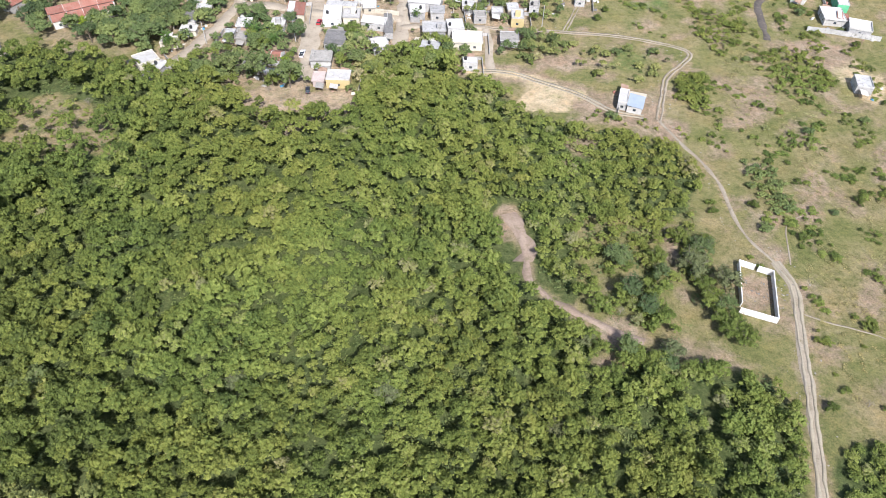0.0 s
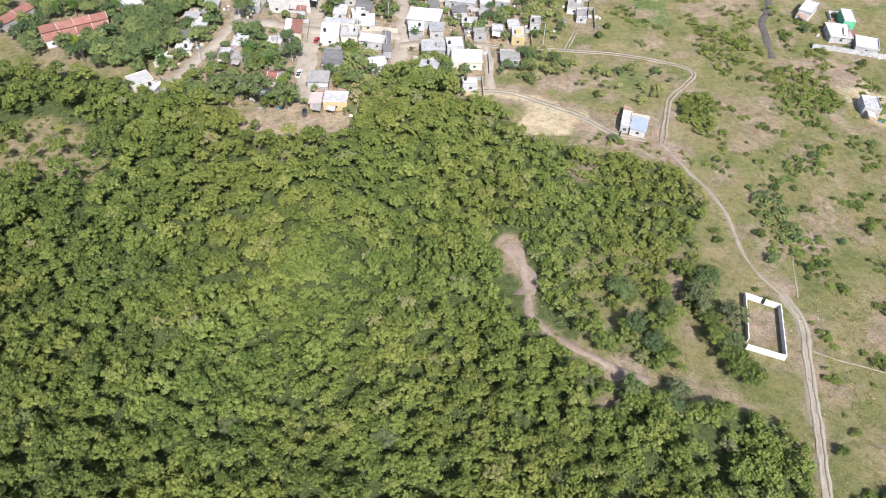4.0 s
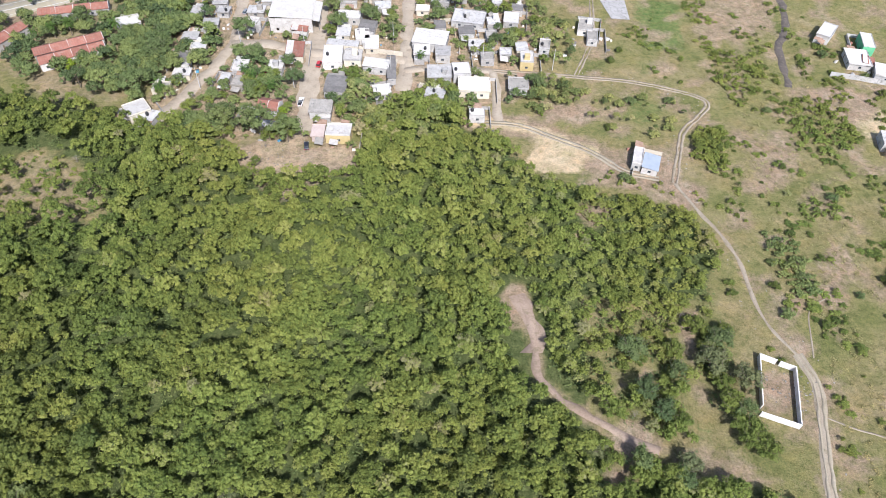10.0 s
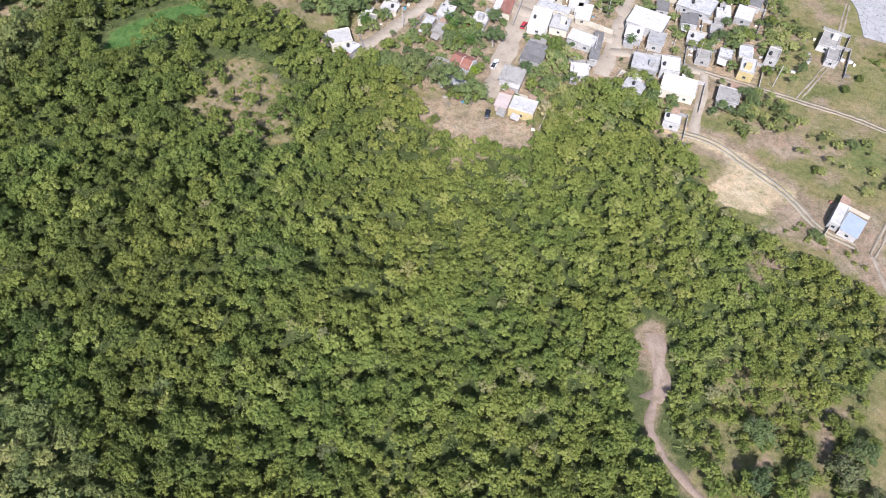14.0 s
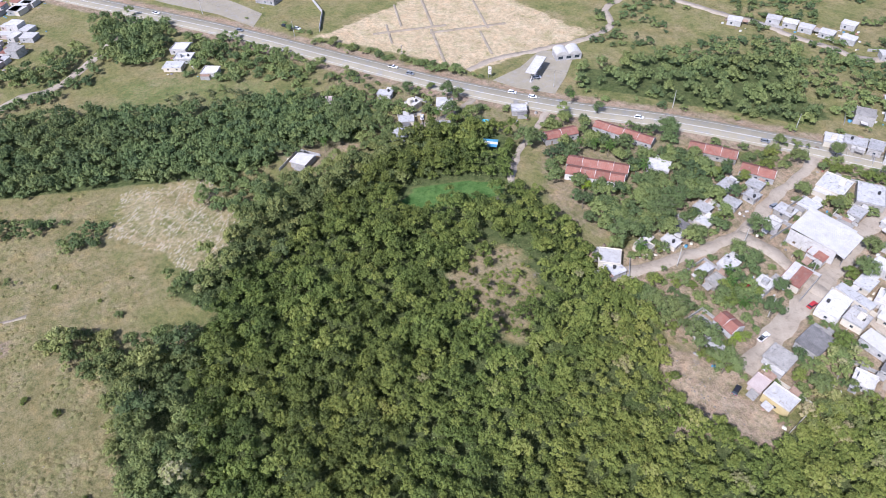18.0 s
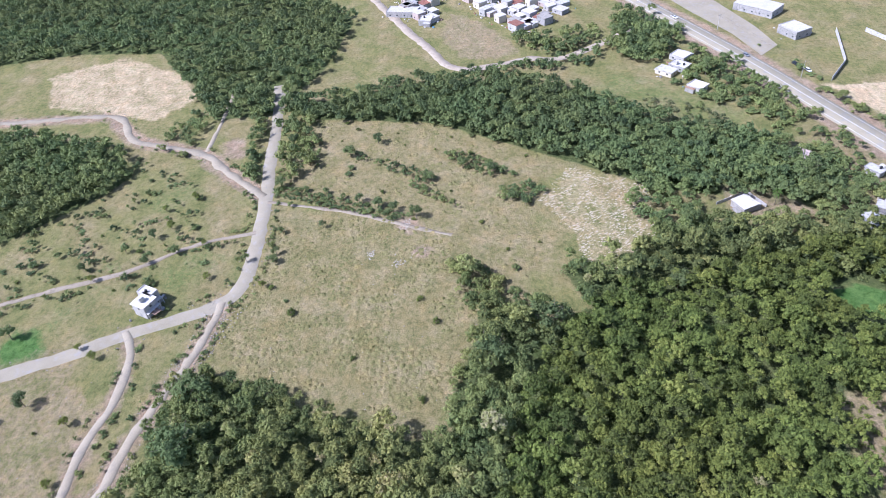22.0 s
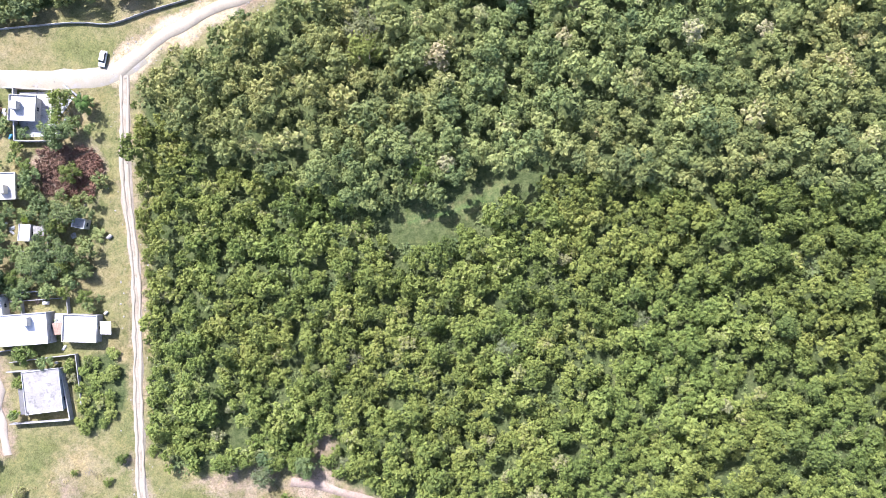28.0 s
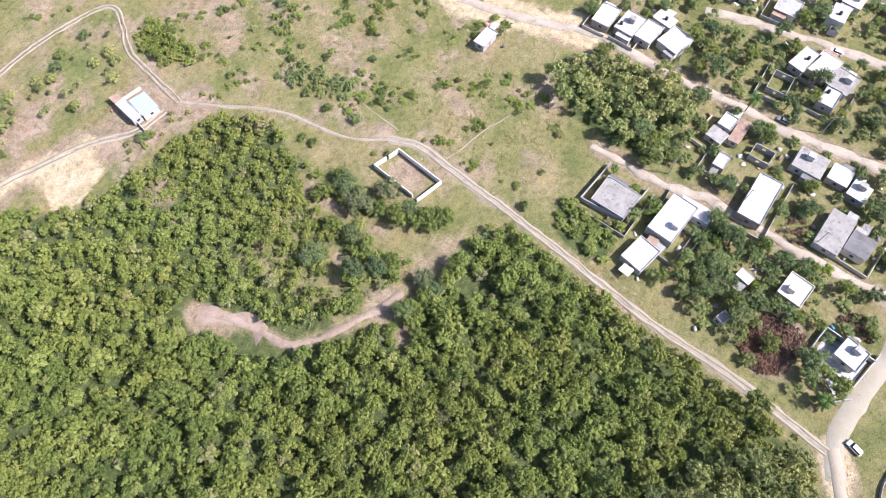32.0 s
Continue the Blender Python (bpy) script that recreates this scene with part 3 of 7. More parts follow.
def zone(name):
    a = n.new("ShaderNodeAttribute")
    a.attribute_name = name
    fine = noise_node(n, l, 0.55, 6, 0.75, p)
    m1 = n.new("ShaderNodeMath")
    m1.operation, m1.inputs[1].default_value = "MULTIPLY_ADD", 0.9
    l.new(fine, m1.inputs[0])
    m0 = n.new("ShaderNodeMath")
    m0.operation, m0.inputs[1].default_value = "SUBTRACT", 0.45
    l.new(a.outputs["Fac"], m0.inputs[0])
    l.new(m0.outputs[0], m1.inputs[2])
    return ramp(n, l, m1.outputs[0], [(0.32, (0, 0, 0)), (0.68, (1, 1, 1))])


tuft = noise_node(n, l, 1.9, 6, 0.8, p)
grass = ramp(n, l, noise_node(n, l, 0.06, 6, 0.7, p), [(0.32, (0.1311, 0.1452, 0.05152)), (0.5, (0.2006, 0.1914, 0.0784)), (0.68, (0.2736, 0.231, 0.121))])
col = mix(n, l, zone("dry"), grass, ramp(n, l, noise_node(n, l, 0.09, 6, 0.7, p), [(0.3, (0.1736, 0.1562, 0.06496)), (0.52, (0.2486, 0.2112, 0.1053)), (0.72, (0.3192, 0.264, 0.1602))]))
col = mix(n, l, zone("lush"), col, ramp(n, l, noise_node(n, l, 0.2, 5, 0.6, p), [(0.35, (0.07, 0.14, 0.036)), (0.65, (0.11, 0.19, 0.055))]))
col = mix(n, l, zone("soil"), col, ramp(n, l, noise_node(n, l, 0.15, 6, 0.7, p), [(0.3, (0.2255, 0.1667, 0.1125)), (0.55, (0.3302, 0.25, 0.18)), (0.72, (0.4076, 0.3334, 0.2484))]))
col = mix(n, l, zone("sand"), col, ramp(n, l, noise_node(n, l, 0.12, 6, 0.7, p), [(0.3, (0.4254, 0.3266, 0.2032)), (0.55, (0.4998, 0.3993, 0.2626)), (0.72, (0.5636, 0.4666, 0.3271))]))
# the litter attribute mixes in the dark green-brown of woods and meadow patches
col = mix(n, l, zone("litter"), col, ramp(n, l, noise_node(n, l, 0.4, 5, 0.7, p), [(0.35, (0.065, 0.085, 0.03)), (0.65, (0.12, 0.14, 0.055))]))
col = mix(n, l, 0.8, col, ramp(n, l, tuft, [(0.34, (0.5, 0.54, 0.42)), (0.52, (1, 1, 1)), (0.68, (1.35, 1.28, 1.15))]), "MULTIPLY")
spots = ramp(n, l, noise_node(n, l, 0.45, 5, 0.8, p), [(0.34, (0.54, 0.6, 0.46)), (0.5, (1, 1, 1)), (0.66, (1.26, 1.2, 1.12))])
col = mix(n, l, 0.9, col, spots, "MULTIPLY")
blotch = ramp(n, l, noise_node(n, l, 0.11, 7, 0.72, p), [(0.36, (0.74, 0.82, 0.66)), (0.5, (1, 1, 1)), (0.64, (1.14, 1.06, 1.0))])
col = mix(n, l, 0.8, col, blotch, "MULTIPLY")
l.new(col, b.inputs["Base Color"])
bump(n, l, b, tuft, 1.0, 0.5)
gm = numpy_mesh("ground", np.column_stack([GX, GY, GZ]), gq, GROUND)
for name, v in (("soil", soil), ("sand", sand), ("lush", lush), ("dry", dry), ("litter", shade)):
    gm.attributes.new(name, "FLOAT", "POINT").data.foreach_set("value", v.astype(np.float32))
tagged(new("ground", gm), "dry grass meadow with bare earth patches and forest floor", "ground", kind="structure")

# ---------------------------------------------------------------- roads
ribbon("road_highway", HIGHWAY, 13.0, 0.16, ASPHALT, "wide grey asphalt highway with pale shoulders", 0.0, thick=0.3)
for k, (o, w) in enumerate(((-4.9, 0.22), (4.9, 0.22), (0.15, 0.18), (-0.2, 0.18))):
    ln = smooth_line(HIGHWAY, 6)
    t_ = np.gradient(ln, axis=0)
    t_ /= np.linalg.norm(t_, axis=1)[:, None]
    ribbon("road_line", ln + np.stack([-t_[:, 1], t_[:, 0]], 1) * o, w, 0.172, PAINT, "worn painted line on the highway", 0.0, category="road line", thick=0.01)
road_z = 0.026
for nm, ln, w, mt, rg, lab in (
    ("road_paved", ROAD_PAVED, 6.4, PAVED, 0.3, "pale worn concrete road with a wide bend"),
    ("road_east", ROAD_EAST, 5.2, PAVED, 0.2, "grey patched road past the last houses"),
    ("dirt_track", TRACK_EAST[:8], 2.9, DIRT, 0.35, "broad dirt track along the forest edge"),
    ("footpath_upper", TRACK_EAST[7:14], 1.15, DIRT, 0.2, "narrow earth path climbing past the scrub"),
    ("earth_cut", FOREST_PATH[:3], 5.0, RUST_EARTH, 1.2, "wide bare cut of reddish earth in the forest"),
    ("foot_trail", TRAIL_A, 0.45, DIRT, 0.2, "thin foot trail through the grass"),
    ("foot_trail_cross", TRAIL_B, 0.34, DIRT, 0.2, "thin foot trail from the track to the houses"),
    ("drainage_ditch", DITCH, 3.0, DITCH_MUD, 0.5, "dark muddy ditch between bare banks"),
    ("foot_trail_south", TRAIL_C, 0.6, CALICHE, 0.2, "thin pale trail over the bare field"),
    ("track_quarry", TRACK_Q, 2.2, CALICHE, 0.3, "thin dirt track towards the quarry wood"),
    ("lane_white", WHITE_STRIP, 3.4, PALE, 0.2, "pale concrete lane beside the white yard"),
    ("forest_path", FOREST_PATH[:7], 2.3, RUST_EARTH, 0.4, "reddish earth path cut into the forest"),
    ("track_west", TRACK_W1, 3.2, CALICHE, 0.3, "pale gravel track"),
    ("track_forest_edge", TRACK_W2, 3.3, CALICHE, 0.3, "bright gravel track along the forest edge"),
    ("track_south", TRACK_W3, 3.0, CALICHE, 0.5, "pale track across the dry field"),
    ("street_village", STREET_A, 7.0, LANE_SAND, 0.6, "sandy village street"),
    ("street_long", STREET_B, 5.5, LANE_SAND, 0.6, "sandy village street"),
    ("street_west", STREET_C, 5.0, LANE_SAND, 0.6, "sandy lane with a grass strip"),
    ("street_cross", CROSS_1, 5.5, LANE_SAND, 0.4, "sandy cross street between houses"),
    ("street_cross_low", CROSS_2, 4.0, LANE_SAND, 0.4, "sandy lane in front of white houses"),
    ("lane_short", STREET_D, 3.4, LANE_SAND, 0.4, "short earth lane"),
    ("lane_orchard", LANE_W, 2.4, DIRT, 0.3, "straight dirt lane between grass plots"),
    ("lane_quarry", LANE_NW, 4.0, CALICHE, 0.6, "sandy lane towards a bare quarry"),
    ("meadow_lane", MEADOW_LANE, 2.0, DIRT, 0.4, "faint earth lane across the meadow"),
    ("lane_pond", LANE_POND, 3.2, LANE_SAND, 0.4, "earth lane down to the green pond"),
    ("street_east", EAST_A, 3.4, LANE_SAND, 0.6, "sandy street of the eastern houses"),
    ("street_east_low", EAST_B, 2.8, LANE_SAND, 0.6, "earth street with grass edges"),
    ("street_east_high", EAST_C, 3.4, LANE_SAND, 0.6, "sandy upper street"),
    ("town_road", TOWN_ROAD, 5.5, LANE_SAND, 0.4, "pale road at the edge of the town"),
    ("far_road", FAR_ROAD, 4.5, LANE_SAND, 0.4, "pale far road with small houses"),
    ("site_road", SITE_ROAD, 4.0, LANE_SAND, 0.4, "sandy road round the sand site"),
    ("lane_houses", STREET_HS, 3.0, DIRT, 0.4, "sandy lane between small houses"),
):
    road_z += 0.004
    ribbon(nm, ln, w, road_z, mt, lab, rg, seed=len(nm), thick=road_z + 0.05)
for nm, ln, gauge, w, z, mt, lab in (
    ("wheel_rut", TRACK_EAST[:8], 0.8, 0.75, 0.14, CALICHE, "pale wheel rut of the dirt track"),
    ("wheel_rut_upper", TRACK_EAST[13:], 0.72, 0.8, 0.144, DIRT, "thin wheel rut winding up the meadow"),
    ("wheel_rut_fork", TRACK_FORK, 0.7, 0.6, 0.148, DIRT, "thin wheel rut over grass"),
    ("wheel_rut_sand", SAND_LANE, 0.8, 0.9, 0.152, CALICHE, "pale wheel rut in the sandy slope"),
):
    mid = smooth_line(ln)
    t_ = np.gradient(mid, axis=0)
    t_ /= np.linalg.norm(t_, axis=1)[:, None]
    for side in (-1, 1):
        ribbon(nm, mid + np.stack([-t_[:, 1], t_[:, 0]], 1) * gauge * side, w, z, mt, lab, 0.16, seed=len(nm) + side, thick=z + 0.05)
bm = bmesh.new()
f = bm.faces.new([bm.verts.new((x, y, 0.14)) for x, y in APRON])
if f.normal.z < 0:
    f.normal_flip()
ex = bmesh.ops.extrude_face_region(bm, geom=bm.faces[:])
bmesh.ops.translate(bm, verts=[q for q in ex["geom"] if isinstance(q, bmesh.types.BMVert)], vec=(0, 0, -0.3))
bmesh.ops.recalc_face_normals(bm, faces=bm.faces[:])
tagged(part("station_apron", bm, PAVED), "pale concrete apron of the petrol station", "pavement", kind="structure")

# ---------------------------------------------------------------- trees: templates


def crown_template(seed, lobes, sprays, leaf, flat=0.8, core=True):
    """A crown of radius one that stands on z = 0: rounded boughs, with leaf sprays over their upper sides. Vertices by threes."""
    g = np.random.default_rng(seed)
    c = np.zeros((lobes, 4))
    for k in range(lobes):
        a, r = k * 2.4 + g.uniform(-0.5, 0.5), 0.76 * math.sqrt((k + 0.3) / lobes) + g.uniform(-0.07, 0.07)
        c[k] = (r * math.cos(a), r * math.sin(a), 0.88 + g.uniform(-0.2, 0.16) - 0.75 * r * r, g.uniform(0.62, 1.0) / math.sqrt(lobes) + 0.06)
    n = sprays
    which = g.choice(lobes, n, p=c[:, 3] ** 2 / (c[:, 3] ** 2).sum())
    d = g.normal(size=(n, 3))
    d[:, 2] = np.abs(d[:, 2]) * 1.1 - 0.22
    d /= np.linalg.norm(d, axis=1)[:, None]
    o = c[which, :3] + d * c[which, 3:] * g.uniform(0.68, 1.36, (n, 1)) * np.array([1, 1, flat])
    nrm = d + g.normal(0, 0.34, (n, 3)) + np.array([0, 0, 0.15])
    nrm /= np.linalg.norm(nrm, axis=1)[:, None]
    u = np.cross(nrm, g.normal(size=(n, 3)))
    u /= np.linalg.norm(u, axis=1)[:, None]
    w = np.cross(nrm, u)
    s = leaf * g.uniform(0.5, 1.5, (n, 1))
    e = s * g.uniform(0.45, 0.85, (n, 1))
    droop = nrm * s * 0.3
    v = [np.stack([o + u * s - droop, o - u * s * 0.55 + w * e, o - u * s * 0.55 - w * e], 1).reshape(-1, 3)]
    for x, y, z, r in (c if core else ()):
        turn = g.uniform(0, 6.28)
        ring = np.array([(x + r * q * math.cos(turn + k * 1.2566), y + r * q * math.sin(turn + k * 1.2566), z - r * flat * 0.35 + g.uniform(-0.05, 0.05)) for k, q in enumerate(g.uniform(0.6, 1.0, 5))])
        top = np.array((x + g.uniform(-0.3, 0.3) * r, y + g.uniform(-0.3, 0.3) * r, z + r * flat * 0.7))
        for k in range(5):
            v.append(np.stack([top, ring[k], ring[(k + 1) % 5]]))
    v = np.concatenate(v)
    v[:, 2] = np.maximum(v[:, 2], 0.02)
    return v


NEAR_CROWNS = [crown_template(100 + k, 11 + k % 6, 262, 0.09 + 0.014 * (k % 3)) for k in range(10)]
FAR_CROWNS = [crown_template(200 + k, 5 + k % 3, 84, 0.16) for k in range(6)]
RICH_CROWNS = [crown_template(300 + k, 11 + k % 5, 950, 0.062 + 0.008 * (k % 3)) for k in range(8)]


def scatter(poly, space, seed, keep=None):
    """Places in the polygon about space metres apart, jittered."""
    g = np.random.default_rng(seed)
    a = np.array(poly)
    x0, y0 = a.min(0)
    x1, y1 = a.max(0)
    nx_, ny_ = int((x1 - x0) / space) + 2, int((y1 - y0) / (space * 0.87)) + 2
    i, j = (q.ravel() for q in np.meshgrid(np.arange(nx_), np.arange(ny_), indexing="ij"))
    x = x0 + (i + 0.5 * (j % 2)) * space + g.uniform(-0.42, 0.42, i.shape) * space
    y = y0 + j * space * 0.87 + g.uniform(-0.42, 0.42, i.shape) * space
    ok = inside(x, y, poly)
    if keep is not None:
        ok &= keep(x, y)
    return np.column_stack([x, y])[ok]


def grove(name, spots, radius, height, templates, mat, seed, label, tint0=0.25, tint1=0.16):
    """Many trees in one mesh: crowns at the spots, with radius and height from the two functions."""
    g = np.random.default_rng(seed)
    n = len(spots)
    r, h = radius(spots, g), height(spots, g)
    tint = np.clip(g.normal(tint0, tint1, n), 0, 1)
    pick = g.integers(0, len(templates), n)
    vs, ts = [], []
    for k, t in enumerate(templates):
        m = np.where(pick == k)[0]
        if not len(m):
            continue
        a = g.uniform(0, 6.28, len(m))
        ca, sa = np.cos(a)[:, None], np.sin(a)[:, None]
        x, y, z = t[None, :, 0], t[None, :, 1], t[None, :, 2]
        rr, hh = r[m][:, None], h[m][:, None]
        deep = np.minimum(rr * 1.35, hh * 0.92)
        v = np.stack([spots[m, :1] + rr * (ca * x - sa * y), spots[m, 1:2] + rr * (sa * x + ca * y), hh - deep + deep * z / 1.25], -1)
        vs.append(v.reshape(-1, 3))
        spray = g.normal(0, 0.1, (len(m), t.shape[0] // 3))
        ts.append((tint[m][:, None] + spray).repeat(3, axis=1).ravel())
    v = np.concatenate(vs)
    q = np.arange(len(v)).reshape(-1, 3)
    return tagged(new(name, numpy_mesh(name, v, q, mat, np.concatenate(ts))), label, "forest", kind="stuff")


def clear_of_roads(x, y, margin=2.6):
    d = np.full(x.shape, 1e9)
    for line in ROADS:
        d = np.minimum(d, off_line(x, y, line))
    return d > margin


def hill_keep(x, y):
    ok = clear_of_roads(x, y, 4.2)
    ok &= np.hypot(x - 20.5, (y - 119) * 0.5) > 6.0
    ok &= (inward(x, y, POND) < -2.6) & ~inside(x, y, GAP)
    ok &= off_line(x, y, GAP_LINE) > 4.6
    ok &= (np.hypot(x + 199, y - 219) > 7.5) & (np.hypot(x + 214, y - 227) > 5)
    g = np.random.default_rng(5)
    # open scrub around the hilltop and north of the path
    thin = inward(x, y, HILLTOP) + 4 * waves(x, y, 11, 36) > -4
    ok &= ~(thin & (g.random(x.shape) < 0.9))
    scrub = (x > 28) & (y > 74) & (x - 28 + (y - 74) * 0.35 > 12) & (y < 175)
    ok &= ~(scrub & (y < 122) & (x > 38) & (g.random(x.shape) < 0.14 + 0.16 * waves(x, y, 14, 33)))
    ok &= ~((np.hypot(x - 86, y - 97) < 13))
    for cx, cy, rr in ((45.7, 98.5, 3.2), (43, 93.5, 2.8), (53, 100.5, 2.6), (66.5, 113, 3.2), (66.3, 106, 2.6), (66.5, 96, 3.4), (65, 86, 3.6), (64.5, 90.5, 3.0), (47, 81, 5), (41, 70.5, 3.6), (64, 62, 4.0), (42, 154, 2.6), (46, 151.5, 2.4), (70, 120, 3.2), (56, 79, 3.5), (72, 75, 4.0), (78, 73, 4.0), (84, 73, 4.5)):
        ok &= np.hypot(x - cx, y - cy) > rr
    return ok


RAVINE = [(66, -34), (48, -8), (28, 4), (14, 14), (6, 19.5), (-11, 20), (-30, 19), (-47, 21), (-61, 29), (-77, 34), (-92, 35.5), (-111, 43), (-130, 45), (-156, 51), (-185, 72), (-205, 110), (-214, 150), (-222, 190)]
LOW_SIDE = RAVINE + [(-260, 190), (-260, -120), (90, -120)]
hill = scatter(FOREST_HILL, 3.4, 11, hill_keep)
hx, hy = hill[:, 0], hill[:, 1]
low = inside(hx, hy, LOW_SIDE)
from_ravine = off_line(hx, hy, RAVINE)
edge = np.clip(1 - from_ravine / 26, 0, 1)
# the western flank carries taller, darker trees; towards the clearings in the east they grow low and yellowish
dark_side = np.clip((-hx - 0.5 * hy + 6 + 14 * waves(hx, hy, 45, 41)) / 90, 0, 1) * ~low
pale_side = np.clip((hx + 0.55 * hy - 62 + 12 * waves(hx, hy, 40, 42)) / 60, 0, 1) * ~low
size_rng = np.random.default_rng(14)
n_hill = len(hill)
spread = np.clip(size_rng.lognormal(0, 0.3, n_hill), 0.5, 1.8)
lift = 1 + 0.2 * waves(hx, hy, 19, 43)
jump = size_rng.uniform(0.62, 1.45, n_hill) * np.where(size_rng.random(n_hill) < 0.07, 1.35, 1.0)
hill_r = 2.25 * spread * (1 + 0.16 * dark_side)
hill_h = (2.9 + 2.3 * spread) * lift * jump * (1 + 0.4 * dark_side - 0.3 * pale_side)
low_r, low_h = 2.55 * spread, (3.8 + 3.0 * spread) * lift * jump * (1 + 0.3 * edge)
gaps = size_rng.random(n_hill) < 0.05 + 0.07 * dark_side
keep_low = low & (size_rng.random(n_hill) < 0.82)
slope = ~low & (hx > 22) & (hy > 92) & (hx - 28 + (hy - 74) * 0.35 > 8)
upper = ~low & ~slope & ~gaps
patch = waves(hx, hy, 26, 44)
odd = size_rng.random(n_hill)
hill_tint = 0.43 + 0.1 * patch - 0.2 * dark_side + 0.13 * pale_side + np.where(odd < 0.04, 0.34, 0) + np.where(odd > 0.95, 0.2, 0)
slope_tint = 0.56 + 0.1 * patch
low_tint = 0.42 + 0.1 * patch - 0.1 * edge - 0.16 * np.clip((-hx - 110) / 60, 0, 1) + np.where(odd < 0.05, 0.28, 0)
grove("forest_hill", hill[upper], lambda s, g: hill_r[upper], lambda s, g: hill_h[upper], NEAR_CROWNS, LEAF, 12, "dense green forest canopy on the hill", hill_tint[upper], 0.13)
grove("forest_slope", hill[slope], lambda s, g: np.clip(hill_r[slope], 1.4, 3.2) * 0.86, lambda s, g: hill_h[slope] * 0.85, NEAR_CROWNS, LEAF, 17, "lighter yellow-green scrub forest on the open slope", slope_tint[slope], 0.15)
grove("forest_ravine", hill[keep_low], lambda s, g: low_r[keep_low], lambda s, g: low_h[keep_low], NEAR_CROWNS, LEAF_MIX, 13, "taller dark green forest canopy below the hill", low_tint[keep_low], 0.15)
# undergrowth at the dark end of the leaf tint, standing in for shaded gaps
under = scatter(FOREST_HILL, 5.2, 15, hill_keep)
grove("forest_undergrowth", under, lambda s, g: g.uniform(1.7, 3.0, len(s)), lambda s, g: g.uniform(0.7, 1.5, len(s)), [crown_template(220 + k, 6, 34, 0.2, 0.7, False) for k in range(5)], LEAF_MIX, 16, "green undergrowth filling the gaps of the forest", 0.15, 0.1)
for nm, poly, sp, sd, lab, mt, t0 in (
    ("forest_belt", TREE_BELT, 5.2, 21, "dark belt of tall trees beyond the meadow", LEAF_DARK, 0.35),
    ("forest_south", WOOD_SOUTH, 4.8, 22, "grove of broad grey-green trees beside the dry field", LEAF_MIX, 0.3),
    ("forest_fence", WOOD_FENCE, 4.8, 23, "grey-green trees behind the long fence", LEAF_MIX, 0.3),
    ("forest_west", WOOD_WEST, 5.6, 24, "dark scrub wood west of the road", LEAF_DARK, 0.35),
    ("forest_far", WOOD_FAR, 6.4, 25, "distant wood", LEAF_DARK, 0.3),
    ("scrub_east", SCRUB_EAST, 6.2, 26, "mixed green thicket beside the street", LEAF_MIX, 0.5),
    ("scrub_lot", SCRUB_LOT, 3.2, 27, "low bright bushes beside a walled lot", LEAF, 0.6),
    ("forest_highway", WOOD_HIGHWAY, 8.0, 28, "dark trees north of the highway", LEAF_DARK, 0.3),
    ("forest_town", WOOD_TOWN, 6.5, 29, "trees between highway and town", LEAF_DARK, 0.3),
):
    far = nm in ("forest_belt", "forest_west", "forest_far", "forest_highway", "forest_town")
    low = nm == "scrub_lot"
    grove(nm, scatter(poly, sp, sd, lambda x, y: clear_of_roads(x, y, 4.5) & ~inside(x, y, SOUTH_GLADE)), lambda s, g: g.uniform(1.6, 2.4, len(s)) if low else g.uniform(2.8, 4.6, len(s)), lambda s, g: g.uniform(1.6, 3.0, len(s)) if low else g.uniform(5.0, 10.0, len(s)), FAR_CROWNS if far else NEAR_CROWNS, mt, sd, lab, t0)

# ---------------------------------------------------------------- houses: centre, width, depth, turn, height, kind of roof
HOUSES_EAST_UPPER = [
    (145.3, 100.5, 7.3, 3.7, 171, 3, 'white'),
    (174.1, 68.8, 8.9, 6.2, 175, 3.2, 'white'),
    (174.6, 60.2, 9.3, 6.9, 171, 3.2, 'white'),
    (174.2, 53.2, 8.8, 5.7, 169, 3.2, 'white'),
    (175, 44.1, 9.1, 7.8, 160, 3.2, 'pale'),
    (182.4, 50.6, 4.4, 6.9, 164, 3.2, 'white'),
    (188.3, 3.7, 10, 5, 161, 3.2, 'white'),
    (189, -2.8, 10.1, 7.1, 164, 3.2, 'pale'),
    (185.5, -9.9, 8.9, 7.3, 164, 3, 'grey'),
    (176.9, -7.9, 8.1, 5.3, 172, 3.2, 'pale'),
    (175.7, 7.7, 8.4, 6.6, 176, 2.6, 'shell'),
    (152, 17.6, 5.2, 4.2, 169, 3.2, 'white'),
]
HOUSES_EAST_MIDDLE = [
    (150.6, 13.2, 9.5, 3.2, 173, 2.8, 'brown'),
    (146, 19, 4.5, 5.4, 164, 2.8, 'grey'),
    (137.2, 14.6, 5.4, 3.8, 172, 3, 'pale'),
    (146.1, 4.3, 5.4, 6.5, 173, 2.6, 'shell'),
    (149.9, -9.6, 8.5, 9.3, 173, 3.2, 'grey'),
    (149.9, -18.8, 6.1, 6, 172, 3.2, 'pale'),
    (129.9, 0.1, 16.9, 7.5, 174, 3.4, 'pale'),
    (147, -25.3, 6.4, 5.8, 168, 3.2, 'white'),
    (130.1, -22.6, 13.7, 7, 171, 3.2, 'grey'),
    (129.2, -30.1, 7.8, 6.5, 169, 3.2, 'dark'),
    (106.6, -17.8, 7.6, 6.5, 167, 3.2, 'white'),
    (103.7, -4.2, 3.2, 4.5, 161, 2.8, 'white'),
]
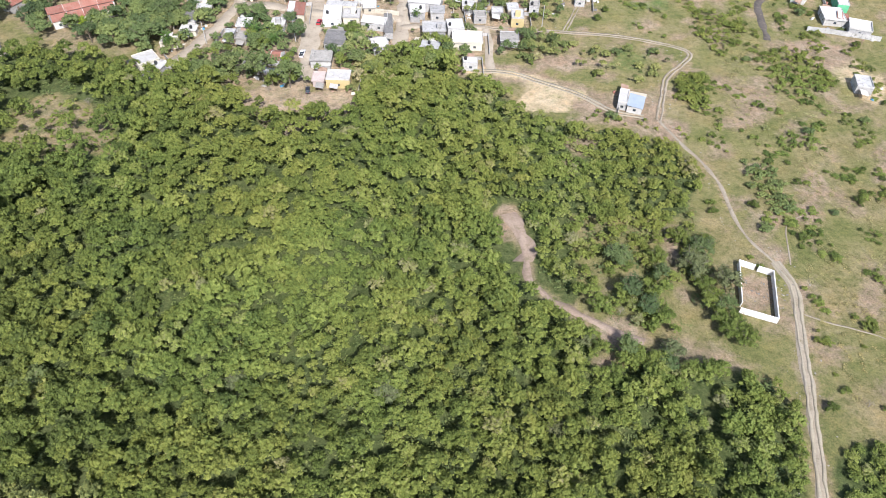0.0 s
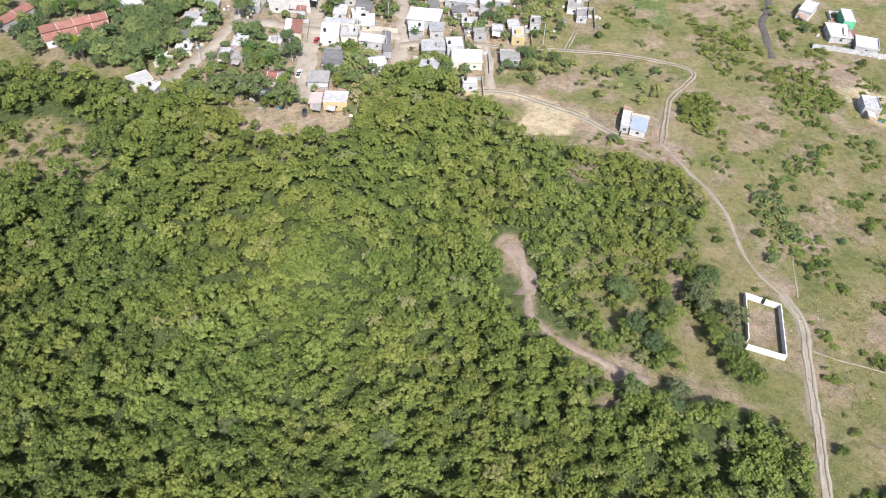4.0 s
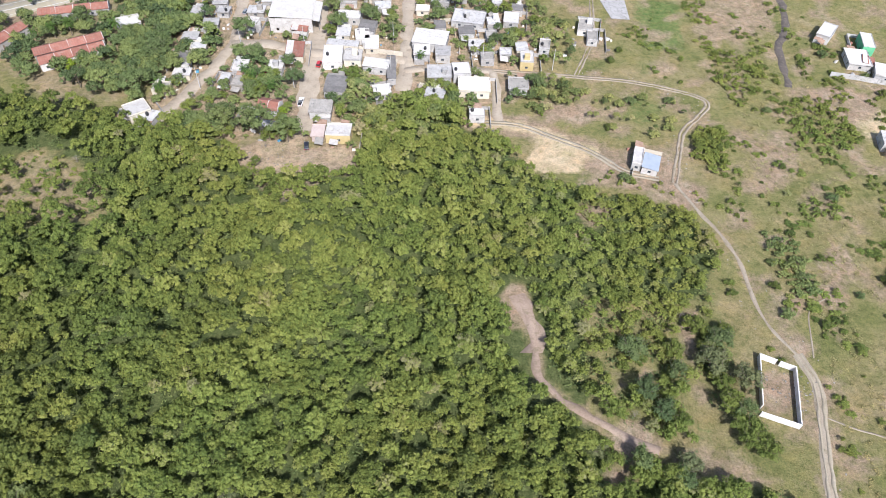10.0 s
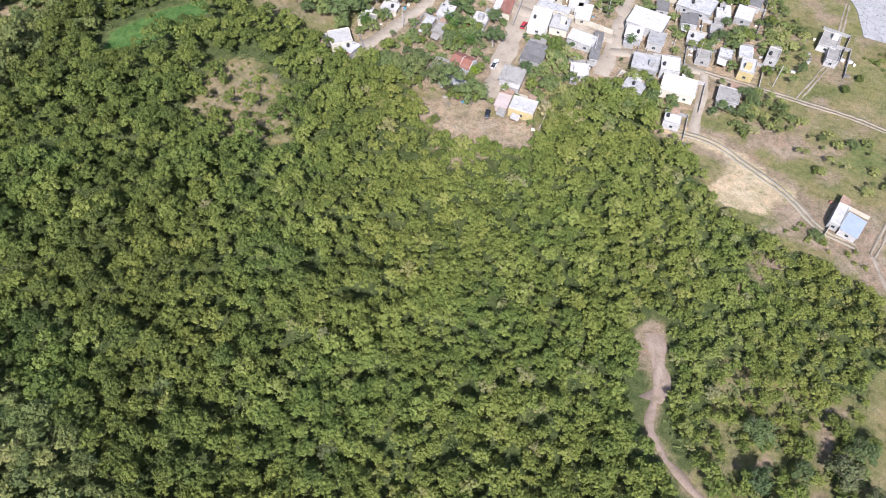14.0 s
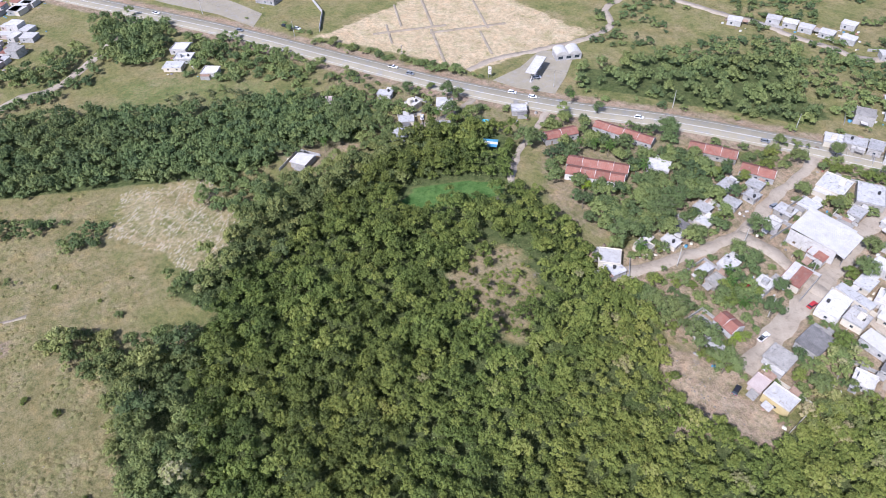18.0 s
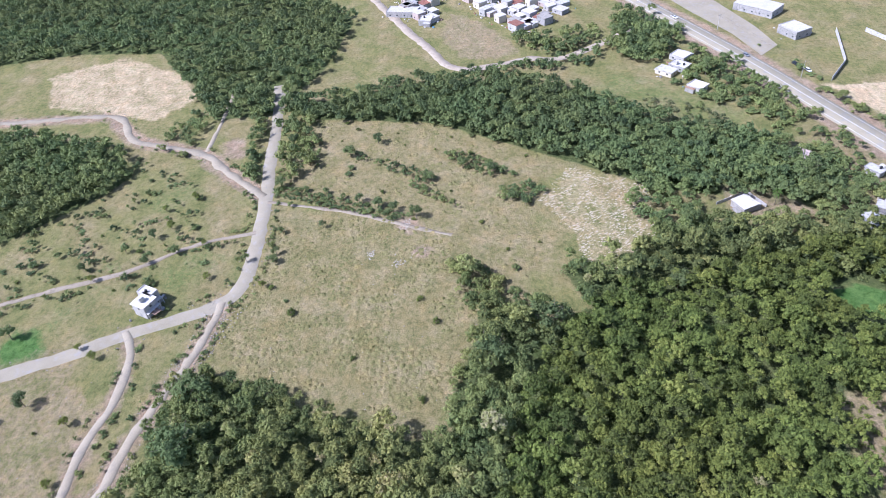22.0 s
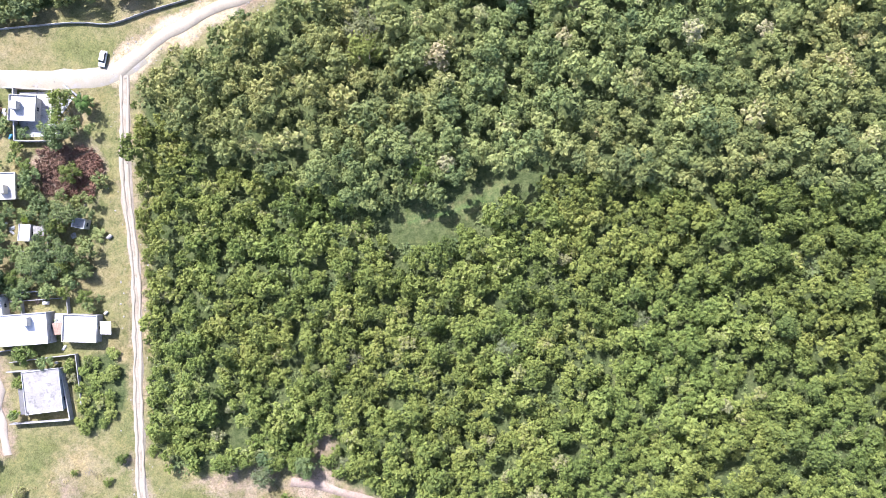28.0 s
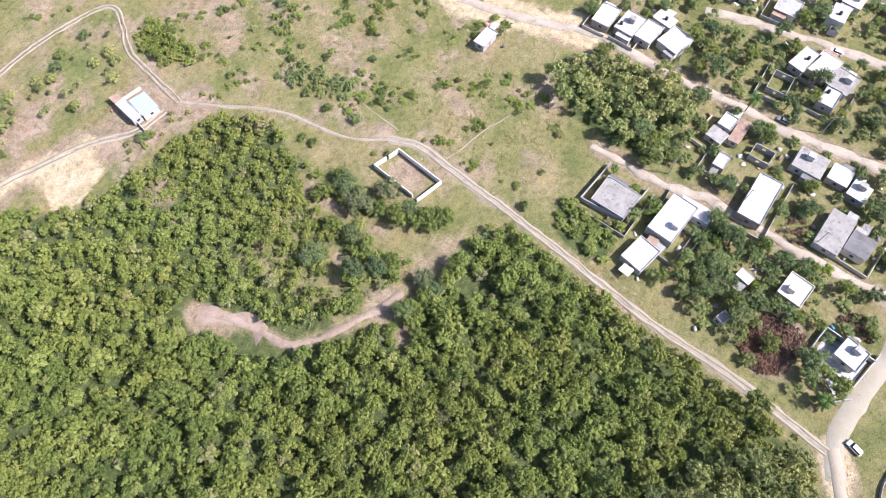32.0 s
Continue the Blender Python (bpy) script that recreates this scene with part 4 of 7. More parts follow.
HOUSES_EAST_LOWER = [
    (110.8, 20.6, 14.9, 8.3, 169, 4, 'white'),
    (116.9, 15.6, 10.4, 4.9, 84, 3.6, 'white'),
    (95.8, 24.4, 9.2, 7.3, 163, 3, 'white'),
    (109.5, 37.9, 9.5, 10.9, 172, 3.2, 'grey'),
    (89, -2.8, 3.4, 2.6, 154, 2.2, 'grey'),
    (95.6, -36.5, 6.5, 6.2, 162, 3.2, 'white'),
]
HOUSES_VILLAGE_WEST = [
    (-115.6, 201.4, 7.7, 7.4, 38, 4, 'white'),
    (-110.8, 198.9, 5.4, 6.2, 77, 3, 'pale'),
    (-66.3, 260, 7, 6.4, 91, 3.6, 'redw'),
    (-65.7, 243.8, 10.8, 6.8, 95, 3.2, 'redw'),
    (-49.9, 240.7, 12.2, 7.7, 95, 3.6, 'white'),
    (-41.9, 240.6, 6.7, 6.8, 92, 3.4, 'white'),
    (-32, 235.8, 6.4, 9.9, 85, 3.4, 'panel'),
    (-26, 234.2, 16.2, 3.1, 96, 3, 'dark'),
    (-46.1, 221.7, 10.8, 7.9, 90, 3, 'dark'),
    (-49.6, 206.8, 7.4, 7.7, 92, 3.8, 'grey'),
    (-48.6, 193.6, 5.8, 4, 92, 2.8, 'pinkish'),
    (-41.1, 193.2, 6.3, 8.8, 90, 4, 'yellow'),
    (-68.6, 207.2, 6.1, 8, 82, 3.4, 'red'),
]
HOUSES_VILLAGE_MIDDLE = [
    (-73.8, 201, 4.2, 6.1, 85, 2.8, 'grey'),
    (-65, 196.2, 3, 10.3, 84, 2.8, 'white'),
    (-28.3, 219, 5.7, 5.9, 103, 2.8, 'white'),
    (-89.1, 222.8, 6.3, 3.3, 86, 2.6, 'pale'),
    (-83.3, 221.2, 5.6, 4.5, 85, 2.6, 'grey'),
    (-11.5, 255, 10.3, 13.7, 82, 4.5, 'white'),
    (-14.6, 246, 6.5, 6, 93, 3.6, 'white'),
    (-6.1, 245.3, 6.1, 5.7, 91, 4, 'pale'),
    (-7, 230.8, 7.5, 8.9, 94, 4, 'pale'),
    (-8.1, 218.6, 5.1, 7.2, 79, 3, 'pale'),
    (1.5, 233, 7.8, 6.9, 98, 4.5, 'white'),
    (6.6, 223.5, 8.3, 11.6, 91, 3.8, 'white'),
]
HOUSES_VILLAGE_NORTH = [
    (7.7, 206.8, 4.3, 5.7, 92, 3.5, 'white'),
    (27.6, 242.8, 7.8, 5.3, 89, 4.4, 'yellow'),
    (23.6, 226, 6.8, 6.9, 89, 3.2, 'grey'),
    (4.2, 273.6, 10.3, 13.5, 81, 3, 'pale'),
    (22.5, 274.4, 8.4, 6.2, 85, 3, 'white'),
    (54.2, 270.5, 9.3, 6.3, 80, 3, 'grey'),
    (35.6, 254.2, 7.1, 4.3, 83, 3, 'grey'),
    (56.1, 262.4, 8, 4.3, 85, 3, 'grey'),
    (157.2, 272, 11.3, 5.4, 55, 4, 'white'),
    (171.2, 264.3, 10.9, 4.7, 79, 4, 'green'),
    (163.6, 253, 11, 8.4, 82, 3.2, 'white'),
    (171.7, 243.5, 8.6, 8.6, 71, 3.2, 'white'),
]
HOUSES_VILLAGE_EDGE = [
    (167.3, 251.2, 6, 4.7, 72, 2.6, 'redw'),
    (63.5, 186, 8.8, 3.3, 76, 3.4, 'white'),
    (67.7, 183.4, 7.8, 5.3, 73, 3, 'blue'),
    (156, 200.3, 8.1, 5.9, 78, 3.4, 'pale'),
    (-40, 257, 7.7, 5.9, 100, 3, 'white'),
    (-35.5, 251.5, 9.4, 5, 95, 3, 'white'),
    (-38.5, 263.7, 8.7, 6.6, 84, 3, 'dark'),
    (-87.2, 263.3, 5.9, 4.2, 84, 3.2, 'white'),
    (-47.2, 250.2, 4.3, 13.3, 85, 3, 'pale'),
]
HOUSES_MOTEL_SIDE = [
    (-183.5, 246.2, 15.8, 6.1, 67, 4, 'red'),
    (-164.8, 268.4, 5.9, 28.2, 107, 3.6, 'red'),
    (-156.1, 240.8, 6.1, 26.3, 122, 4.2, 'red'),
    (-152.5, 235.1, 6.1, 24.8, 122, 3.8, 'red'),
    (-129.9, 286.2, 7.2, 20.6, 116, 3.6, 'red'),
    (-108.8, 287.6, 6.7, 14, 113, 3.6, 'red'),
    (-70.6, 268.5, 15.9, 17.6, 93, 6.5, 'hall'),
    (-83.2, 302, 11.5, 10.7, 97, 3.8, 'pale'),
    (-70.4, 306.7, 13.6, 10.4, 115, 3.4, 'pale'),
    (-99.8, 332.2, 6.9, 7.1, 115, 3.2, 'pale'),
    (-92.4, 337.2, 5.9, 8.6, 112, 3.2, 'pale'),
    (-84.7, 339.8, 7.4, 5.4, 108, 4, 'pale'),
    (-76.8, 340, 11, 6.4, 108, 4, 'white'),
]
HOUSES_HIGHWAY = [
    (-81.3, 355.9, 4.3, 5.5, 99, 3.2, 'pale'),
    (-48.4, 298.7, 8.2, 5.5, 102, 3.4, 'pale'),
    (-47, 271.4, 6.4, 9.7, 86, 3.4, 'white'),
    (-35.3, 290.4, 7.6, 8.6, 100, 3, 'white'),
    (-33.6, 281.2, 6.4, 7, 100, 3, 'pale'),
    (-138.7, 259.9, 7.3, 9.1, 118, 3.2, 'white'),
    (-112.2, 270.6, 7.1, 5.2, 91, 3, 'pale'),
    (-86, 261.8, 4.9, 5.3, 101, 3, 'white'),
    (-233.6, 192.6, 6.8, 8.1, 116, 3, 'pale'),
    (-241.4, 201.6, 5.3, 7.1, 145, 3, 'pale'),
    (-251, 213, 5.9, 6.2, 103, 3, 'white'),
    (-267.7, 208, 4.2, 6.9, 125, 3, 'pale'),
]
HOUSES_FAR = [
    (-240.2, 224.2, 5.7, 7.8, 140, 3, 'white'),
    (-225.2, 211.2, 5.6, 6.3, 143, 3, 'pale'),
    (-212, 247.6, 5.7, 6.9, 141, 3, 'pale'),
    (-280.9, 180.9, 9.4, 6.7, 139, 3, 'pinkish'),
    (-246.8, 147.1, 7.3, 7.6, 117, 3.6, 'white'),
    (-387.4, 151, 8.4, 9.3, 134, 3, 'white'),
    (-350.3, 151.9, 7.1, 8.1, 135, 3, 'white'),
    (-370.4, 139.6, 6.7, 10, 137, 3, 'pale'),
    (-375.1, 147.8, 7, 9.8, 136, 3, 'white'),
    (-194.2, -94.3, 6.6, 6.6, -115, 6, 'twostorey'),
    (-199.4, -94.7, 7.2, 4.2, -115, 6, 'twostorey'),
    (-161, -171.3, 22, 10.5, 29.5, 3, 'pale'),
    (-412, 222, 14, 12, 28, 5, 'white'),
    (-449, 212, 26, 14, 45, 5, 'panel'),
    (-476.6, -17.8, 10.4, 21.3, 167, 4, 'white'),
    (-459.6, -0.6, 8.4, 8.5, 168, 3.5, 'white'),
]
STYLES = {
    "white": (WHITE, "white flat-roofed concrete house with a low parapet"),
    "pale": (PALE, "weathered cement house with a stained flat roof"),
    "grey": (GREY, "grey cement house with a flat slab roof"),
    "dark": (DARK, "low house under a dark patched sheet roof"),
    "shell": (BLOCK, "unfinished roofless house of bare block walls"),
    "brown": (BROWN, "lean-to under a rusty brown sheet roof"),
    "redw": (RED, "white-walled house with a red sheet roof"),
    "red": (RED, "long low building under red tile roofs"),
    "panel": (ZINC, "workshop under grey roof panels"),
    "pinkish": (PINK, "small house with a faded pink roof"),
    "yellow": (WHITE, "white-roofed house with a yellow front"),
    "green": (WHITE, "tall house with bright green walls"),
    "blue": (BLUE, "small house under a pale blue sheet roof"),
    "hall": (ZINC, "big open hall under a pale sheet roof"),
    "twostorey": (WHITE, "two-storey unfinished white house beside the road"),
}
ROOFED = []
house_rng = random.Random(7)


def wall_panel(length, h, thick, openings):
    """A wall along x from 0 to length, with real openings (x0, x1, z0, z1), in one closed skin."""
    xs = sorted({0.0, length, *(v for o in openings for v in o[:2])})
    zs = sorted({-0.1, h, *(v for o in openings for v in o[2:])})
    solid = lambda i, k: 0 <= i < len(xs) - 1 and 0 <= k < len(zs) - 1 and not any(o[0] <= xs[i] < o[1] and o[2] <= zs[k] < o[3] for o in openings)
    bm, vs = bmesh.new(), {}

    def vert(i, k, y):
        if (i, k, y) not in vs:
            vs[i, k, y] = bm.verts.new((xs[i], y, zs[k]))
        return vs[i, k, y]

    for i in range(len(xs) - 1):
        for k in range(len(zs) - 1):
            if not solid(i, k):
                continue
            bm.faces.new([vert(*c, 0.0) for c in ((i, k), (i + 1, k), (i + 1, k + 1), (i, k + 1))])
            bm.faces.new([vert(*c, thick) for c in ((i, k), (i, k + 1), (i + 1, k + 1), (i + 1, k))])
            for di, dk, p0, p1 in ((-1, 0, (i, k + 1), (i, k)), (1, 0, (i + 1, k), (i + 1, k + 1)), (0, -1, (i, k), (i + 1, k)), (0, 1, (i + 1, k + 1), (i, k + 1))):
                if not solid(i + di, k + dk):
                    bm.faces.new([vert(*p1, 0.0), vert(*p0, 0.0), vert(*p0, thick), vert(*p1, thick)])
    return bm


def sheet(w, d, z0, z1, ribs, thick=0.05):
    """A ribbed roof sheet over w by d that rises from z0 to z1 along y."""
    v, q = [], []
    n = max(6, ribs) * 2 + 1
    for k in range(n):
        x = -w / 2 + w * k / (n - 1)
        lift = 0.045 if k % 2 else 0.0
        v += [(x, -d / 2, z0 + lift), (x, d / 2, z1 + lift), (x, -d / 2, z0 - thick), (x, d / 2, z1 - thick)]
    for k in range(n - 1):
        a, c = 4 * k, 4 * k + 4
        q += [(a, c, c + 1, a + 1), (a + 2, a + 3, c + 3, c + 2), (a, a + 2, c + 2, c), (a + 1, c + 1, c + 3, a + 3)]
    q += [(0, 1, 3, 2), (4 * n - 4, 4 * n - 2, 4 * n - 1, 4 * n - 3)]
    bm = bmesh.new()
    vs = [bm.verts.new(c) for c in v]
    for f in q:
        bm.faces.new([vs[i] for i in f])
    return bm


def window_in(root, m, w, h):
    bm = bmesh.new()
    for x0, x1, z0, z1 in ((0, w, 0, 0.07), (0, w, h - 0.07, h), (0, 0.07, 0.07, h - 0.07), (w - 0.07, w, 0.07, h - 0.07), (w / 2 - 0.03, w / 2 + 0.03, 0.07, h - 0.07)):
        box(bm, x0, x1, 0.05, 0.11, z0, z1)
    win = part("window", bm, STEEL, root, at=m)
    part("pane", box(bmesh.new(), 0.05, w - 0.05, 0.07, 0.09, 0.05, h - 0.05), GLASS, win)


def house(x, y, w, d, turn, h, style):
    roof_mat, label = STYLES[style]
    r = house_rng
    wall_mat = {"yellow": YELLOW, "green": GREEN, "shell": BLOCK, "panel": PALE, "hall": WHITE, "pinkish": PINK, "twostorey": WHITE}.get(style) or r.choice([WHITE, PALE, PALE, CREAM, GREY, BLOCK])
    if style not in ("hall", "twostorey", "green"):
        h = max(2.5, h * 0.88)
    root = new("house")
    tagged(root, label, "house", "village houses")
    root.matrix_basis = pose(x, y, 0, 0, 0, turn)
    t = 0.18
    storeys = 2 if h > 4.7 and style != "hall" else 1
    for k, (length, ax, ay, az) in enumerate(((w, -w / 2, -d / 2, 0), (w, w / 2, d / 2, 180), (d - 2 * t, w / 2, -d / 2 + t, 90), (d - 2 * t, -w / 2, d / 2 - t, 270))):
        openings = []
        for s in range(storeys):
            base = s * h / storeys
            if style == "hall" and k == 0:
                openings = [(1.0 + 4 * i, 4.6 + 4 * i, 0.0, 4.6) for i in range(int((length - 1) / 4))]
                break
            n = max(1, int(length / 4.4))
            for i in range(n):
                c = length * (i + 0.5) / n + r.uniform(-0.2, 0.2)
                if s == 0 and i == 0 and k in (0, 1):
                    openings.append((c - 0.45, c + 0.45, 0.0, 2.05))
                else:
                    openings.append((c - 0.55, c + 0.55, base + 0.95, base + 2.0))
        m = pose(ax, ay, 0, 0, 0, az)
        part("wall", wall_panel(length, h, t, openings), wall_mat, root, at=m)
        if style in ("shell", "hall"):
            continue
        for x0, x1, z0, z1 in openings:
            if z0 == 0:
                part("door", box(bmesh.new(), x0, x1, 0.05, 0.1, 0.0, z1, 0.01), r.choice([WOOD, STEEL, BROWN]), root, at=m)
            else:
                window_in(root, m @ Matrix.Translation((x0, 0, z0)), x1 - x0, z1 - z0)
    top = h
    if style in ("white", "pale", "grey", "yellow", "green", "pinkish", "twostorey"):
        o = r.choice([0.0, 0.25, 0.4])
        part("roof", box(bmesh.new(), -w / 2 - o, w / 2 + o, -d / 2 - o, d / 2 + o, h + 0.004, h + 0.16, 0.015), roof_mat, root)
        top = h + 0.16
        if r.random() < 0.75:
            bm, ph = bmesh.new(), r.uniform(0.2, 0.55)
            e, f_ = w / 2 + o, d / 2 + o
            for x0, x1, y0, y1 in ((-e, e, -f_, -f_ + 0.15), (-e, e, f_ - 0.15, f_), (-e, -e + 0.15, -f_ + 0.15, f_ - 0.15), (e - 0.15, e, -f_ + 0.15, f_ - 0.15)):
                box(bm, x0, x1, y0, y1, top, top + ph)
            part("parapet", bm, r.choice([wall_mat, roof_mat, PALE]), root)
        if r.random() < 0.35 and w > 5 and d > 5:
            px_, py_ = r.uniform(-w / 4, w / 4), r.uniform(-d / 4, d / 4)
            part("stair_head", box(bmesh.new(), px_ - 0.9, px_ + 0.9, py_ - 1.1, py_ + 1.1, top, top + 2.0, 0.02), wall_mat, root)
        elif r.random() < 0.4:
            cx_, cy_ = r.choice((-1, 1)) * (w / 2 - 0.3), r.choice((-1, 1)) * (d / 2 - 0.3)
            part("column_stub", box(bmesh.new(), cx_ - 0.14, cx_ + 0.14, cy_ - 0.14, cy_ + 0.14, top, top + r.uniform(0.5, 1.0)), PALE, root)
        ROOFED.append((x, y, w, d, turn, top))
    elif style == "red":
        long_y = d > w
        span, run = (w, d) if long_y else (d, w)
        n = max(2, round(run / 6.5))
        for i in range(n):
            for side in (-1, 1):
                bm = bmesh.new()
                a = -run / 2 + run * i / n
                bb = a + run / n
                step = 0.12 * (i % 2)
                ribs = 14
                vs = []
                for q in range(ribs + 1):
                    u = a + (bb - a) * q / ribs
                    lift = 0.05 * (q % 2)
                    vs.append([bm.verts.new(c if long_y else (c[1], c[0], c[2])) for c in ((side * 0.0, u, h + span * 0.23 + step + lift), (side * (span / 2 + 0.35), u, h + step + lift - 0.1), (side * (span / 2 + 0.35), u, h + step - 0.2), (0.0, u, h + span * 0.23 + step - 0.12))])
                for q in range(ribs):
                    for e in range(4):
                        bm.faces.new([vs[q][e], vs[q + 1][e], vs[q + 1][(e + 1) % 4], vs[q][(e + 1) % 4]])
                bm.faces.new(vs[0])
                bm.faces.new(vs[-1][::-1])
                bmesh.ops.recalc_face_normals(bm, faces=bm.faces[:])
                part("roof_slope", bm, RED, root)
            bm = bmesh.new()
            c0 = (0, -run / 2 + run * i / n, 0)
            s2 = span / 2 + 0.1
            q = [(-s2, c0[1] - 0.09, h), (s2, c0[1] - 0.09, h), (0, c0[1] - 0.09, h + span * 0.23 + 0.3)]
            vs = [bm.verts.new(p_ if long_y else (p_[1], p_[0], p_[2])) for p_ in q]
            fc = bm.faces.new(vs)
            ex = bmesh.ops.extrude_face_region(bm, geom=[fc])
            dv = Vector((0, 0.18, 0)) if long_y else Vector((0.18, 0, 0))
            bmesh.ops.translate(bm, verts=[g_ for g_ in ex["geom"] if isinstance(g_, bmesh.types.BMVert)], vec=dv)
            bmesh.ops.recalc_face_normals(bm, faces=bm.faces[:])
            part("party_wall", bm, WHITE, root)
    elif style != "shell":
        rise = {"hall": 0.9, "redw": 0.8, "blue": 0.5, "panel": 0.5}.get(style, 0.35)
        n = 3 if style in ("panel", "dark") and w > 5 else 1
        for i in range(n):
            part("roof_sheet", sheet(w / n + (0.0 if n > 1 else 0.5), d + 0.5, h + 0.06 + 0.05 * (i % 2), h + 0.06 + rise + 0.05 * (i % 2), int(w / n / 0.5)), roof_mat, root, at=pose(-w / 2 + w * (i + 0.5) / n, 0, 0))
        if style == "redw":
            part("roof_edge", sheet(w + 0.5, d * 0.4, h + 0.14 + rise * 0.6, h + 0.14 + rise, int(w / 0.5)), WHITE, root, at=pose(0, d * 0.3, 0))
        if style == "hall":
            for i in range(int(w / 4)):
                part("post", rod(bmesh.new(), (-w / 2 + 2 + 4 * i, -d / 2 - 2.5, -0.1), (-w / 2 + 2 + 4 * i, -d / 2 - 2.5, h - 1.2), 0.12, 0.12, 6), STEEL, root)
            part("awning", sheet(w, 3.0, h - 1.3, h - 0.6, int(w / 0.5)), ZINC, root, at=pose(0, -d / 2 - 1.6, 0))
    if style in ("white", "pale", "grey", "dark", "redw") and r.random() < 0.6 and min(w, d) > 5:
        # a lower room built on to one side
        sg, aw, ad, ah = r.choice((-1, 1)), r.uniform(1.6, 2.8), d * r.uniform(0.4, 0.75), min(h - 0.4, r.uniform(2.2, 2.6))
        y0 = r.choice((-d / 2, d / 2 - ad))
        x0, x1 = sorted((sg * (w / 2 + 0.003), sg * (w / 2 + aw)))
        annex = part("annex", box(bmesh.new(), x0, x1, y0, y0 + ad, -0.1, ah), r.choice([PALE, BLOCK, wall_mat]), root)
        part("annex_roof", box(bmesh.new(), x0 - 0.1 * (sg < 0), x1 + 0.1 * (sg > 0), y0 - 0.1, y0 + ad + 0.1, ah, ah + 0.1, 0.01), r.choice([PALE, GREY, ZINC, BROWN, DARK]), annex)
    if style == "twostorey":
        bm = bmesh.new()
        box(bm, -w / 2 - 1.4, -w / 2 - 0.004, -d / 2, d / 2, h / 2, h / 2 + 0.16, 0.02)
        part("balcony", bm, WHITE, root)
        for yy in (-d / 2 + 0.3, 0, d / 2 - 0.3):
            part("column", box(bmesh.new(), -w / 2 - 1.3, -w / 2 - 1.05, yy - 0.12, yy + 0.12, -0.1, h / 2), WHITE, root)
    return root


for block in (HOUSES_EAST_UPPER, HOUSES_EAST_MIDDLE, HOUSES_EAST_LOWER, HOUSES_VILLAGE_WEST, HOUSES_VILLAGE_MIDDLE, HOUSES_VILLAGE_NORTH, HOUSES_VILLAGE_EDGE, HOUSES_MOTEL_SIDE, HOUSES_HIGHWAY, HOUSES_FAR):
    for row in block:
        house(*row)
ALL_HOUSES = [r for b_ in (HOUSES_EAST_UPPER, HOUSES_EAST_MIDDLE, HOUSES_EAST_LOWER, HOUSES_VILLAGE_WEST, HOUSES_VILLAGE_MIDDLE, HOUSES_VILLAGE_NORTH, HOUSES_VILLAGE_EDGE, HOUSES_MOTEL_SIDE, HOUSES_HIGHWAY, HOUSES_FAR) for r in b_]


def off_houses(x, y, margin):
    """Which places stay clear of every house."""
    ok = np.ones(np.shape(x), bool)
    for hx_, hy_, w, d, turn, *_ in ALL_HOUSES:
        a = radians(turn)
        u = (x - hx_) * math.cos(a) + (y - hy_) * math.sin(a)
        v = -(x - hx_) * math.sin(a) + (y - hy_) * math.cos(a)
        ok &= (np.abs(u) > w / 2 + margin) | (np.abs(v) > d / 2 + margin)
    return ok


# the small houses of the town beyond the wood, and at the far ends of the streets
def fill_houses(poly, space, turn, seed, styles, keep=5.0, size=(5.5, 9), road=8.0):
    r = random.Random(seed)
    spots = scatter(poly, space, seed)
    for x, y in spots:
        if not off_houses(np.array(x), np.array(y), keep) or not clear_of_roads(np.array([x]), np.array([y]), road)[0]:
            continue
        row = (round(x, 1), round(y, 1), r.uniform(*size), r.uniform(*size), turn + r.uniform(-6, 6), r.choice((2.8, 3.0, 3.2, 5.2) if size[1] > 8 else (2.6, 2.8, 3.0)), r.choice(styles))
        house(*row)
        ALL_HOUSES.append(row)


def town_house(x, y, w, d, turn, h, wall_mat, roof_mat, label):
    """A small far house: walls round a room, a slab, a door and two windows."""
    root = tagged(new("house"), label, "house", "town houses")
    root.matrix_basis = pose(x, y, 0, 0, 0, turn)
    for length, ax, ay, az in ((w, -w / 2, -d / 2, 0), (w, w / 2, d / 2, 180)):
        m = pose(ax, ay, 0, 0, 0, az)
        gap = (length * 0.25, length * 0.25 + 1.0, 0.9, 2.0)
        part("wall", wall_panel(length, h, 0.18, [gap]), wall_mat, root, at=m)
        part("window", box(bmesh.new(), gap[0], gap[1], 0.08, 0.11, gap[2], gap[3]), GLASS, root, at=m)
    for sx in (-1, 1):
        part("wall", box(bmesh.new(), *sorted((sx * (w / 2 - 0.18), sx * w / 2)), -d / 2 + 0.18, d / 2 - 0.18, -0.1, h), wall_mat, root)
    part("roof", box(bmesh.new(), -w / 2 - 0.2, w / 2 + 0.2, -d / 2 - 0.2, d / 2 + 0.2, h + 0.004, h + 0.2, 0.02), roof_mat, root)


